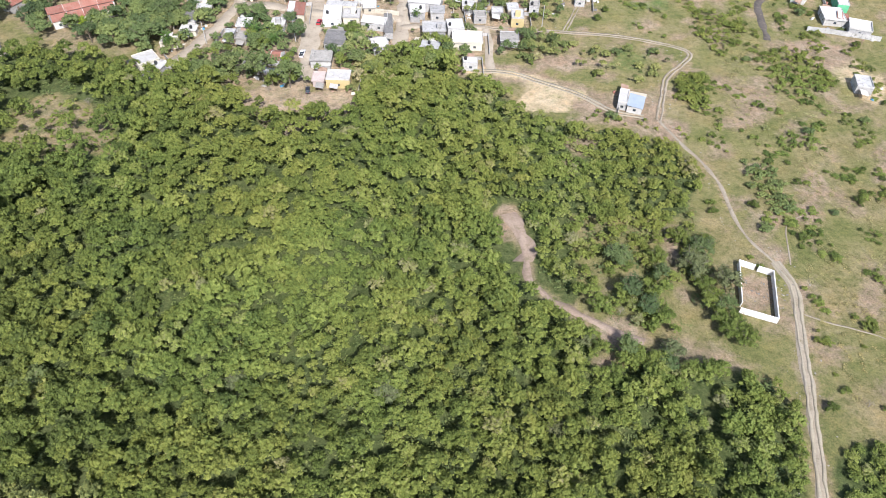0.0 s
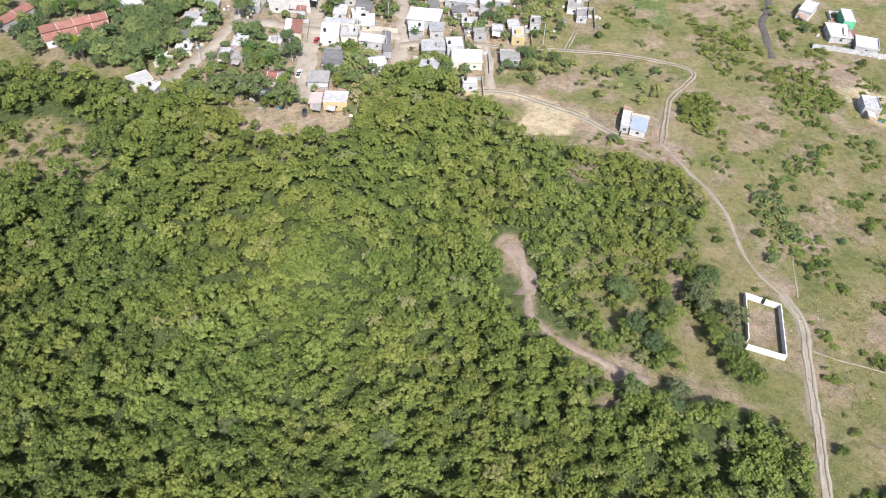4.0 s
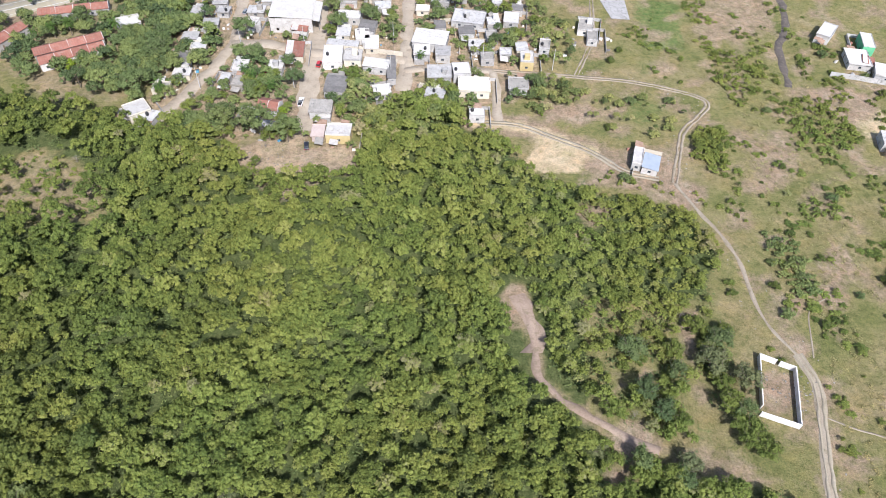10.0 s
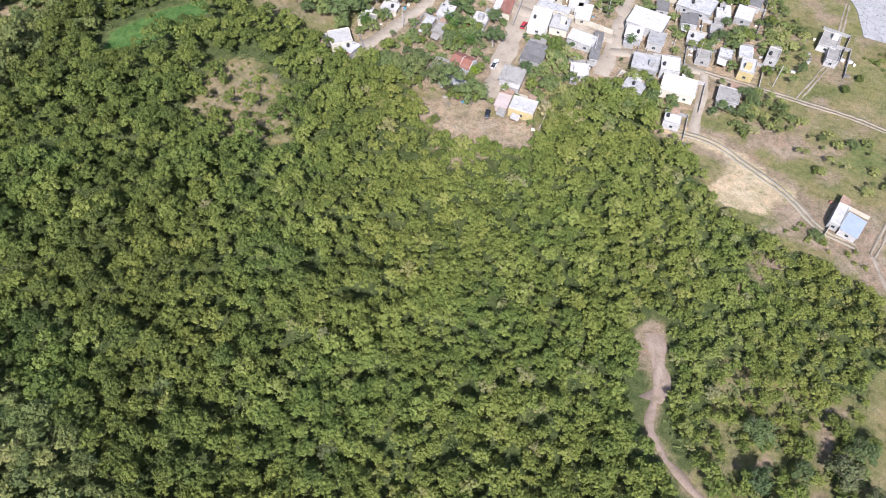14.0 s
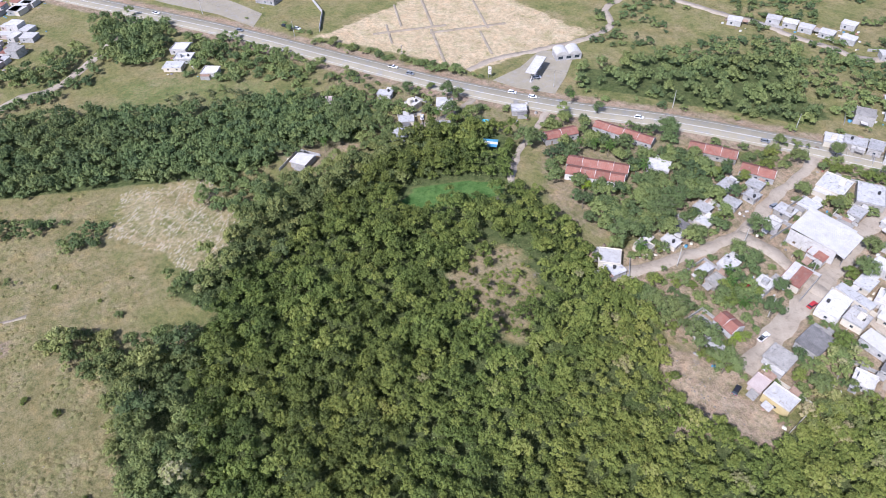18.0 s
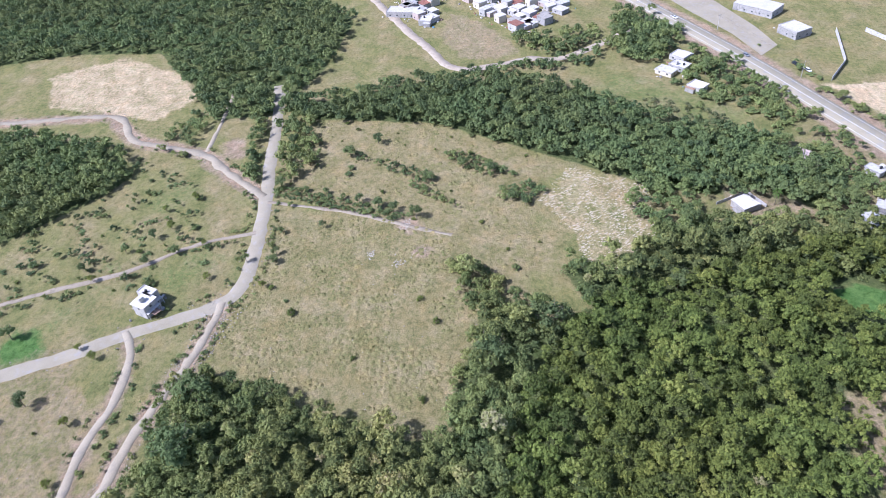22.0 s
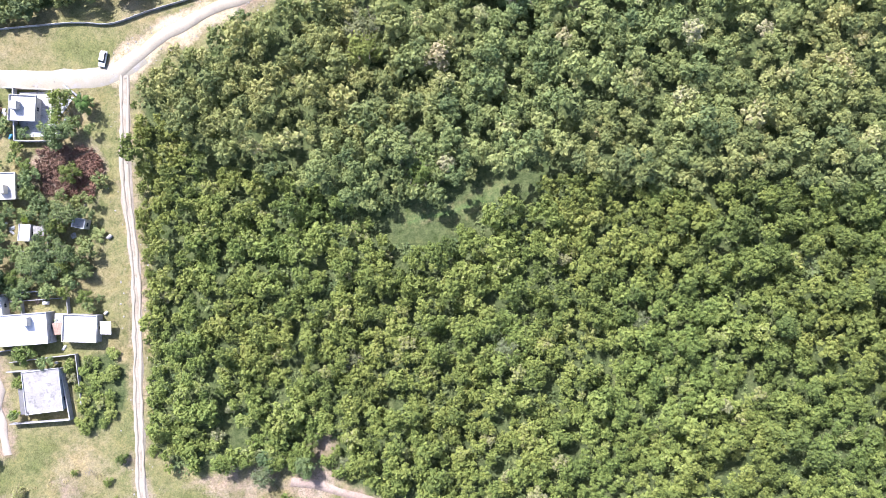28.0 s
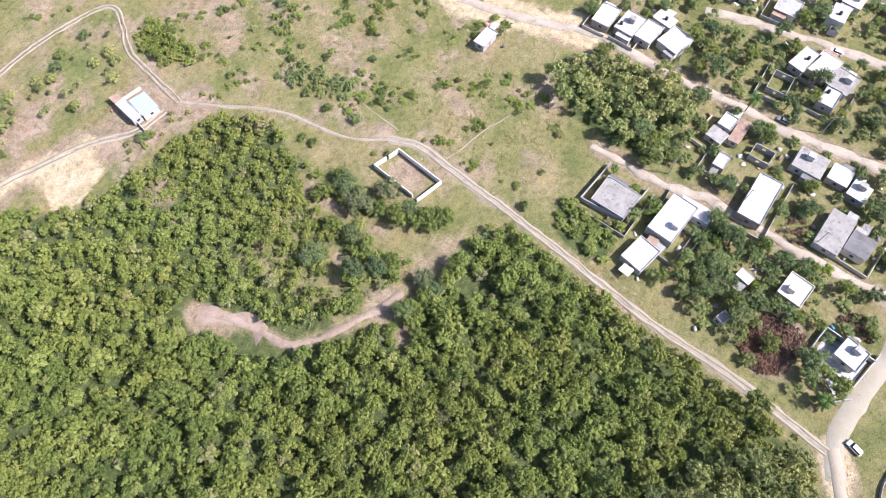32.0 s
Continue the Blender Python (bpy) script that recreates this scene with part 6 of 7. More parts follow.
def plant(proto, x, y, scale=1.0, turn=None, z=-0.04):
    """The first call sets the tree itself, later ones a copy."""
    turn = tree_rng.uniform(0, 360) if turn is None else turn
    m = pose(x, y, z, 0, 0, turn) @ Matrix.Diagonal((scale, scale, scale * tree_rng.uniform(0.88, 1.12), 1))
    if proto not in placed:
        placed[proto] = True
        proto.matrix_basis = m
    else:
        copy_thing(proto, m)


tree_rng = random.Random(77)


def plant_all(poly, space, seed, protos, lo=0.75, hi=1.2, margin=1.8, road=3.0):
    spots = scatter(poly, space, seed)
    ok = off_houses(spots[:, 0], spots[:, 1], margin) & clear_of_roads(spots[:, 0], spots[:, 1], road)
    for x, y in spots[ok]:
        plant(tree_rng.choice(protos), x, y, tree_rng.uniform(lo, hi))


plant(GREY_TREE, 78.8, 98.6, 1.15)
for x, y, k in ((70.3, 103.8, 1.1), (58.8, 74.8, 0.85), (37.5, 78, 0.6)):
    plant(GREY_TREE, x, y, k)
ENCLOSURE_TREES = [(74, 110.8), (71.3, 108.8), (69.2, 115.6), (74.6, 106.2), (76, 114), (72.6, 97.6), (73.4, 93.2), (71.6, 90.4), (75.4, 89.2), (73.6, 86.4), (76.4, 84.6), (74.8, 82), (78, 81.4), (79, 79.2), (50, 73.6), (53.4, 71.8), (47.4, 75.2), (62.6, 69.6), (57, 71), (66.6, 68.8), (43.6, 68.4), (36.5, 86.2), (42.2, 89.4), (51, 93.6), (57.2, 93.4), (49.4, 106.4), (60.4, 100.2), (61, 107.4), (58.6, 85.6), (54.8, 88)]
for x, y in ENCLOSURE_TREES:
    if clear_of_roads(np.array([x]), np.array([y]), 3.2)[0]:
        plant(tree_rng.choice(BROAD[:3] + LIGHT * 2), x, y, tree_rng.uniform(0.85, 1.2))
ORCHARD = [(-108.7, -112), (-118.7, -98), (-141.4, -102.7), (-239, -108.4), (-230, -118), (-246, -103), (-259, -110), (-267, -98), (-228, -147.7), (-222, -156), (-218.5, -132), (-222, -106), (-228.5, -95), (-234, -84), (-212, -76), (-212, -125), (-226, -50), (-240, -51), (-259, -51), (-243, -33), (-206, -51), (-221, -50), (-175, -114), (-170, -106)]
for x, y, s in ((-149.2, -121.7, 0.95), (-141.2, -132.3, 0.8), (-129.3, -146, 1.25), (-180.9, -143.9, 0.95), (-119.3, -133.3, 0.7), (-222, -62, 0.6)):
    plant(BROAD[0], x, y, s)
for x, y in ORCHARD:
    plant(tree_rng.choice(BROAD[:3] + LIGHT[:1]), x, y, tree_rng.uniform(0.5, 0.75))
ROADSIDE = [(-275, -58.8), (-271, -46), (-268.5, -36), (-264, -27), (-260.6, -19), (-257, -10), (-253, -2.5), (-248, 8), (-286, 27.5), (-280, 41), (-276, 12), (-299, -29), (-310, -16), (-216, 24), (-212, 33), (-278, -74.6), (-287, -76), (-298, -79), (-297, -61.5), (-312, -60), (-318, -80), (-327, -64), (-333, -84), (-258, 50), (-254, 56)]
for x, y in ROADSIDE:
    if clear_of_roads(np.array([x]), np.array([y]), 4.6)[0]:
        plant(tree_rng.choice(BROAD[:3]), x, y, tree_rng.uniform(0.6, 0.95))
MOTEL_TREES = [(-152.8, 231), (-147.7, 228), (-134, 249), (-143, 217), (-135.5, 225.5), (-130, 236.8), (-119, 259.8), (-108, 266.9), (-106, 248), (-117.6, 235), (-119.4, 213.4), (-106, 223.7), (-103, 236), (-109, 260.5), (-91, 197.5), (-88.6, 190), (-84, 197), (-68.7, 191.5), (-58.9, 190), (-42.4, 214), (-45, 229), (-178, 256), (-194, 238.5), (-189.5, 230.3), (-186, 275), (-152, 271.6), (-152.5, 284), (-127, 263), (-88, 254), (-36, 206), (-40, 212), (-38, 222)]
for x, y in MOTEL_TREES:
    if off_houses(np.array(x), np.array(y), 2.6) and clear_of_roads(np.array([x]), np.array([y]), 2.5)[0]:
        plant(tree_rng.choice(BROAD), x, y, tree_rng.uniform(0.95, 1.3))
HIGHWAY_TREES = [(-302, 188), (-272, 189), (-263, 177), (-240, 233), (-230, 220), (-215, 222), (-258, 230), (-272, 204), (-225, 233), (-213, 250), (-151, 283), (-102, 308), (-428, 139.5), (-416, 121), (-408, 155), (-394, 159), (-354, 168), (-339, 175), (-384, 165), (-366, 160), (-245, 230), (-262, 218), (-221, 205), (-247, 190), (-230, 180), (-256, 200)]
for x, y in HIGHWAY_TREES:
    if off_houses(np.array(x), np.array(y), 1.0):
        plant(tree_rng.choice(BROAD), x, y, tree_rng.uniform(0.75, 1.1))
EAST_TREES = [(116.3, 9), (114, 6.5), (106.7, 9), (113.3, 2.9), (113, -4), (104, 4.8), (97.6, 14), (96.6, 7), (95.5, -5), (91, 10), (92.8, 17), (115.6, -5.8), (110, 7), (90.6, -6), (85, -28), (115, -18.7), (98.4, -12), (100, 3), (159, 64), (141, 48.6), (158, 28.6), (180, 26), (186, 16), (196, 14), (212, 0), (178, 33), (135.6, 40.5), (135, 28.8), (175, -3), (168, 3), (196, -21.5), (168, -14), (130, 13.8), (155, 6), (115.6, -38), (88, -31.4), (155.7, -31), (153, 8)]
for x, y in EAST_TREES:
    if off_houses(np.array(x), np.array(y), 0.8) and clear_of_roads(np.array([x]), np.array([y]), 2.5)[0]:
        plant(tree_rng.choice(BROAD[:3] + LIGHT), x, y, tree_rng.uniform(0.7, 1.05))
for x, y, s in ((116.5, -23.5, 1.0), (102.6, -8, 0.7), (143, -29, 0.7), (-63.5, 204, 0.9), (-73.5, 196.5, 0.7), (-150, 226, 1.3), (-146, 229, 1.2), (-120, 236, 0.9), (-58, 193, 0.6), (101.5, 21.0, 0.5), (118.5, 42, 0.6)):
    plant(LIME, x, y, s)
for x, y in ((-78, 221), (-82, 226), (-70, 218), (-15, 241), (-160, 252), (-166, 250), (-172, 246), (-140, 252), (161, 14), (79, -33), (-233, 214), (-200, 272), (-76, 262), (-248, 160), (-110, 212)):
    plant(PALM, x, y, tree_rng.uniform(0.85, 1.15))
for x, y in ((-75, 180), (-66, 186), (66, 120), (48, 88), (-170, 195), (-54, 160), (60, 66), (104, 62), (-150, 168), (-128, 175)):
    plant(DRY, x, y, tree_rng.uniform(0.6, 0.95))
grove("orchard_trees", (lambda q_: q_[off_houses(q_[:, 0], q_[:, 1], 2.0) & clear_of_roads(q_[:, 0], q_[:, 1], 4.0)])(scatter([(-160, 218), (-104, 203), (-98, 240), (-101, 268), (-120, 282), (-200, 262), (-190, 240)], 8.8, 60)), lambda s, g: g.uniform(2.8, 5.2, len(s)), lambda s, g: g.uniform(4.5, 8.5, len(s)), RICH_CROWNS, LEAF_DARK, 63, "dense orchard trees between the motel and the lane", 0.5, 0.3)
plant_all(VILLAGE, 8.6, 61, BROAD[:3] + LIGHT * 2, 0.65, 1.2, 1.6, 4.6)
plant_all(VILLAGE_EAST, 10.2, 62, BROAD[:3] + LIGHT * 2, 0.65, 1.15, 1.6, 4.0)
YARD_N = [(-36.7, 341.9), (-16.2, 355.7), (-6, 326), (2, 303), (-10, 301.2), (-25, 314), (-60, 312), (-60, 326)]
open_spot = lambda q_, road=3.4: q_[~inside(q_[:, 0], q_[:, 1], YARD_N) & off_houses(q_[:, 0], q_[:, 1], 1.6) & clear_of_roads(q_[:, 0], q_[:, 1], road)]
grove("garden_trees", (lambda q_: q_[~inside(q_[:, 0], q_[:, 1], BURN)])(open_spot(scatter(VILLAGE_EAST, 6.2, 64))), lambda s, g: g.uniform(1.2, 2.9, len(s)), lambda s, g: g.uniform(1.6, 5.0, len(s)), NEAR_CROWNS, LEAF_DARK, 64, "garden trees and bushes between the eastern houses", 0.55, 0.25)
grove("garden_trees", (lambda q_: q_[~inside(q_[:, 0], q_[:, 1], BURN)])(open_spot(scatter([(118, 12), (100, 16), (88, 12), (84, -20), (100, -25), (118, -25)], 4.4, 65))), lambda s, g: g.uniform(1.6, 3.2, len(s)), lambda s, g: g.uniform(2.6, 6.0, len(s)), NEAR_CROWNS, LEAF_DARK, 65, "dense garden trees beside a white house", 0.5, 0.25)
grove("garden_trees", open_spot(scatter(VILLAGE, 4.8, 66), 4.4), lambda s, g: g.uniform(1.0, 2.8, len(s)), lambda s, g: g.uniform(1.4, 4.6, len(s)), NEAR_CROWNS, LEAF_DARK, 66, "garden trees and bushes between the village houses", 0.55, 0.25)
for poly, sp, r0, r1, sd, mt, lab in (
    ([(-202, 258), (-192, 236), (-160, 218), (-128, 214), (-104, 262), (-100, 296), (-150, 284)], 8.4, 2.6, 4.8, 160, LEAF_DARK, "tall dark trees among the red-roofed buildings"),
    ([(-139.4, 250.2), (-129.4, 278), (-106.5, 268), (-97, 249.8), (-103, 226.9), (-108, 210.5), (-129.5, 214.4), (-142.6, 219.1)], 7.0, 2.8, 5.2, 161, LEAF_DARK, "dense dark trees of the old orchard"),
    ([(-102.8, 196.6), (-94.8, 205.2), (-85.9, 201.9), (-82, 190.7), (-91.6, 187.9)], 4.2, 2.0, 3.6, 162, LEAF_DARK, "round dark trees at the forest edge"),
    ([(-82.9, 298.9), (-70.8, 311.4), (-61.7, 298.6), (-67, 288.1), (-78.1, 289.2)], 4.6, 2.0, 3.8, 163, LEAF_DARK, "dark trees behind the hall"),
    ([(-46.1, 217.8), (-35.8, 230.2), (-28, 222.5), (-25, 212), (-9.4, 211.1), (-12.6, 225.4), (8.6, 212), (-37, 186), (-33.8, 198.5)], 4.4, 1.8, 3.6, 164, LEAF_MIX, "trees growing into the village from the forest"),
    ([(-88.7, 220.2), (-91.8, 236.9), (-76.8, 237.1), (-66.8, 234), (-68, 215.5), (-76.8, 211.3)], 4.4, 1.8, 3.4, 165, LEAF_DARK, "dark garden trees beside the sandy lane"),
    ([(-34.5, 269), (-24.5, 282.1), (-21.7, 263), (-29.2, 260)], 4.4, 1.8, 3.4, 166, LEAF_DARK, "dark garden trees beside the long street"),
    ([(29, 233), (46.8, 234.5), (45.8, 216.7), (27.6, 205.2)], 4.2, 1.4, 3.0, 167, LEAF_MIX, "green trees and bushes below the last houses"),
    ([(47.8, 226.2), (91, 221), (85.8, 207.6), (70.1, 199.2), (47.9, 204.1)], 6.4, 0.9, 2.6, 168, LEAF_MIX, "bushes in the grass inside the bend of the track"),
    ([(86.2, 201.6), (98.4, 203.4), (92.9, 181.7), (83.2, 191.2)], 3.6, 1.2, 2.6, 169, LEAF, "dense green bushes beside the track"),
    ([(29.5, 279.8), (44.2, 279), (50.9, 254.2), (44.2, 240.4), (32.5, 259.5)], 5.0, 1.4, 3.2, 170, LEAF_MIX, "green trees at the village edge"),
    ([(-0.7, 260.2), (16.8, 268.5), (24.6, 255.8), (9.6, 242.8)], 4.6, 1.8, 3.4, 171, LEAF_DARK, "dark garden trees between white houses"),
    ([(-346.2, -79.8), (-372.8, -76.8), (-343.9, -55.5), (-291, -43.6), (-276.1, -55.8), (-282.6, -60), (-306.7, -66)], 5.4, 2.4, 4.4, 172, LEAF_DARK, "tall dark trees along the paved road"),
    ([(-365, -93.3), (-373.3, -84), (-333.9, -79.5), (-279.8, -71.5), (-283.6, -78), (-315.4, -84.6)], 5.0, 2.0, 4.0, 173, LEAF_DARK, "dark trees along the paved road"),
    ([(-388.6, 24), (-386, 44), (-392, 64), (-389, 80), (-380, 84), (-384, 60), (-378, 36)], 4.6, 1.8, 3.6, 175, LEAF_DARK, "dark trees along the town road"),
    ([(-429.9, 46.5), (-429.4, 73.2), (-434.1, 109.5), (-408, 106.5), (-402, 88), (-411.2, 62)], 6.2, 2.4, 4.4, 176, LEAF_DARK, "tall trees at the edge of the town"),
    ([(-304, 17.6), (-291.9, 39), (-276.4, 52.9), (-276.7, 37.8), (-293.8, 17.8)], 3.4, 1.2, 2.4, 177, LEAF_DARK, "dark bushes in the upper meadow"),
    ([(-264.6, 44.9), (-271.5, 58.5), (-263.4, 63.9), (-255.6, 59.3), (-258.7, 45.3)], 3.2, 1.3, 2.6, 178, LEAF_DARK, "dark bushes beside the harvested field"),
    ([(-302.5, -27.1), (-290, -4.9), (-278.5, 15.6), (-269.6, 14.2), (-283.1, -5.6), (-297.9, -27.2)], 3.4, 0.9, 1.9, 179, LEAF_DARK, "row of low bushes in the upper meadow"),
    ([(-275.7, 4.3), (-255.8, 27.3), (-252, 25), (-269.9, 0.5)], 3.2, 0.9, 1.8, 181, LEAF_DARK, "row of low bushes in the upper meadow"),
    ([(-445.0, 122.0), (-459.0, 134.0), (-426.0, 160.0), (-383.0, 142.0), (-382.0, 125.0), (-405.0, 109.0)], 6.4, 2.4, 4.8, 240, LEAF_DARK, "tall dark trees beside the highway"),
    ([(-425.0, 74.0), (-406.0, 108.0), (-384.0, 101.0), (-395.0, 72.0)], 6.4, 2.2, 4.4, 241, LEAF_DARK, "dark trees along the town road"),
    ([(-371.0, 137.0), (-394.0, 160.0), (-389.0, 180.0), (-362.0, 184.0), (-322.0, 201.0), (-309.0, 186.0), (-331.0, 157.0), (-358.0, 137.0)], 6.6, 1.6, 4.0, 242, LEAF_DARK, "garden trees round the highway houses"),
    ([(-150.0, 369.0), (-142.0, 408.0), (-114.0, 408.0), (-96.0, 374.0), (-108.0, 351.0), (-138.0, 358.0)], 8.0, 1.8, 4.4, 243, LEAF_DARK, "trees in the gardens north of the highway"),
    ([(-345.0, 122.0), (-342.0, 134.0), (-320.0, 161.0), (-304.0, 159.0), (-297.0, 146.0), (-320.0, 121.0)], 4.6, 0.9, 2.2, 244, LEAF_GREY, "grey leafless brush in the green field"),
    ([(-291.0, 181.0), (-287.0, 193.0), (-261.0, 206.0), (-235.0, 211.0), (-237.0, 192.0), (-269.0, 181.0)], 5.4, 1.2, 3.2, 245, LEAF_MIX, "bushes on the bare bank below the highway"),
    ([(-335, -112), (-300, -118), (-318, -138), (-352, -126)], 5.2, 1.6, 3.2, 174, LEAF_DARK, "dark bushes beside the quarry lane"),
):
    grove("tree_group", open_spot(scatter(poly, sp, sd), 3.2), lambda s, g: g.uniform(r0, r1, len(s)), lambda s, g: g.uniform(1.2, 2.3, len(s)) * (r0 + r1) / 2, NEAR_CROWNS if sd < 172 else FAR_CROWNS, mt, sd, lab, 0.42, 0.26)
MEADOW_EAST = [(88, 110), (100, 60), (128, 62), (160, 100), (185, 160), (170, 240), (150, 300), (100, 300), (60, 262), (84, 236), (100, 220), (84, 196), (80, 178), (92, 150)]
patchy = lambda q_, size, sd, lim: open_spot(q_[waves(q_[:, 0], q_[:, 1], size, sd) > lim], 2.2)
grove("meadow_scrub", patchy(scatter(MEADOW_EAST, 3.2, 67), 26, 68, 0.34), lambda s, g: g.uniform(0.7, 2.1, len(s)), lambda s, g: g.uniform(0.5, 2.0, len(s)), NEAR_CROWNS, LEAF, 67, "low bushes and weeds in clumps over the meadow", 0.36, 0.2)
FAR_SCRUB = [(-235, 325), (-120, 352), (-60, 372), (0, 400), (0, 520), (-260, 520), (-320, 420), (-270, 370)]
grove("far_scrub", patchy(scatter(FAR_SCRUB, 6.5, 69), 50, 70, -0.1), lambda s, g: g.uniform(1.5, 3.6, len(s)), lambda s, g: g.uniform(1.5, 5.0, len(s)), FAR_CROWNS, LEAF_DARK, 69, "scrub and trees beyond the highway", 0.4, 0.25)
WEST_SCRUB = [(-352, 158), (-318, 140), (-300, 168), (-250, 200), (-258, 232), (-320, 205), (-395, 172), (-380, 150)]
grove("far_scrub", patchy(scatter(WEST_SCRUB, 5.5, 71), 40, 72, 0.15), lambda s, g: g.uniform(1.5, 3.8, len(s)), lambda s, g: g.uniform(1.8, 6.0, len(s)), FAR_CROWNS, LEAF_DARK, 71, "scattered trees between the wood and the highway", 0.4, 0.25)
# big crowns that stand out of the forest
for x, y, s, p_ in ((55, -24, 1.3, FLOWER), (-86, 175, 0.8, FLOWER), (-2, 9, 1.7, LIGHT[1]), (3.6, -26.7, 1.8, LIGHT[0]), (-40, -30, 1.5, BROAD[1]), (-128, -58, 1.5, BROAD[3]), (-150, -60, 1.35, BROAD[3]), (-180, 60, 1.3, BROAD[3]), (-200, 110, 1.25, BROAD[1]), (-165, 40, 1.2, BROAD[3]), (-97, 60, 1.2, BROAD[1]), (-60, -48, 1.25, BROAD[3])):
    plant(p_, x, y, s)
MEADOW_SHRUBS = [(103, 171), (102.5, 148.7), (97.7, 141.4), (104.4, 140.5), (105.6, 136), (107.3, 130.5), (106.7, 119), (105.4, 115), (96, 132.3), (96.7, 122), (83, 133), (82.6, 129), (58, 177), (60.5, 175), (56, 204), (31.6, 211), (45.7, 224.5), (66, 220), (81, 221), (66.5, 255), (62, 247), (94.5, 61), (100, 66), (120.5, 130), (130, 136), (151, 245), (164, 243), (166, 231), (151, 257), (-168, -9), (-197, 13), (-191, -36), (-185, 20)]
for x, y in MEADOW_SHRUBS:
    if off_houses(np.array(x), np.array(y), 1.0):
        plant(tree_rng.choice(SHRUB), x, y, tree_rng.uniform(0.9, 1.7))
for poly, sp, sd in (([(100, 60), (128, 62), (150, 120), (150, 230), (112, 250), (100, 180), (104, 110)], 19, 71), (MEADOW, 48, 72), (MEADOW_UP, 21, 73), ([(-160, -100), (-100, -95), (-60, -120), (-60, -200), (-140, -190)], 34, 74), ([(-300, -130), (-250, -85), (-200, -110), (-190, -180), (-240, -140)], 24, 75)):
    for x, y in scatter(poly, sp, sd, lambda a, c: clear_of_roads(a, c, 4.0)):
        plant(tree_rng.choice(SHRUB), x, y, tree_rng.uniform(0.5, 1.3))

# the wood that fills the ground between the tree belt, the small houses and the hill
WOOD_LOTS = [(-286.8, 118.5), (-305.7, 139), (-296, 172), (-284, 196), (-263.9, 209.7), (-241, 222), (-222.5, 229.4), (-202.5, 218), (-200.4, 191.6), (-205.5, 166.3), (-222, 140), (-224.7, 107), (-253, 100)]
CLEARING = [(-264.9, 141), (-259.9, 163.2), (-250, 177.7), (-240.2, 173.7), (-238.4, 152.8), (-232.5, 133.5), (-244, 128)]
lots = open_spot(scatter(WOOD_LOTS, 4.6, 210), 3.4)
lots = lots[~inside(lots[:, 0], lots[:, 1], CLEARING) & ~inside(lots[:, 0], lots[:, 1], POND) & (np.hypot(lots[:, 0] + 198, lots[:, 1] - 219) > 7) & (off_line(lots[:, 0], lots[:, 1], LANE_POND) > 4)]
grove("forest_lots", lots, lambda s, g: g.uniform(1.8, 4.0, len(s)), lambda s, g: g.uniform(2.6, 8.0, len(s)), NEAR_CROWNS, LEAF_DARK, 211, "mixed green wood round small houses near the highway", 0.55, 0.2)
spur = open_spot(scatter([(-221, 21), (-214, 36), (-196, 54), (-186, 56), (-186, 36), (-200, 27)], 4.0, 212), 2.0)
grove("forest_spur", spur, lambda s, g: g.uniform(1.2, 3.2, len(s)), lambda s, g: g.uniform(1.8, 5.5, len(s)), NEAR_CROWNS, LEAF_MIX, 213, "spur of small trees reaching into the meadow", 0.35, 0.2)

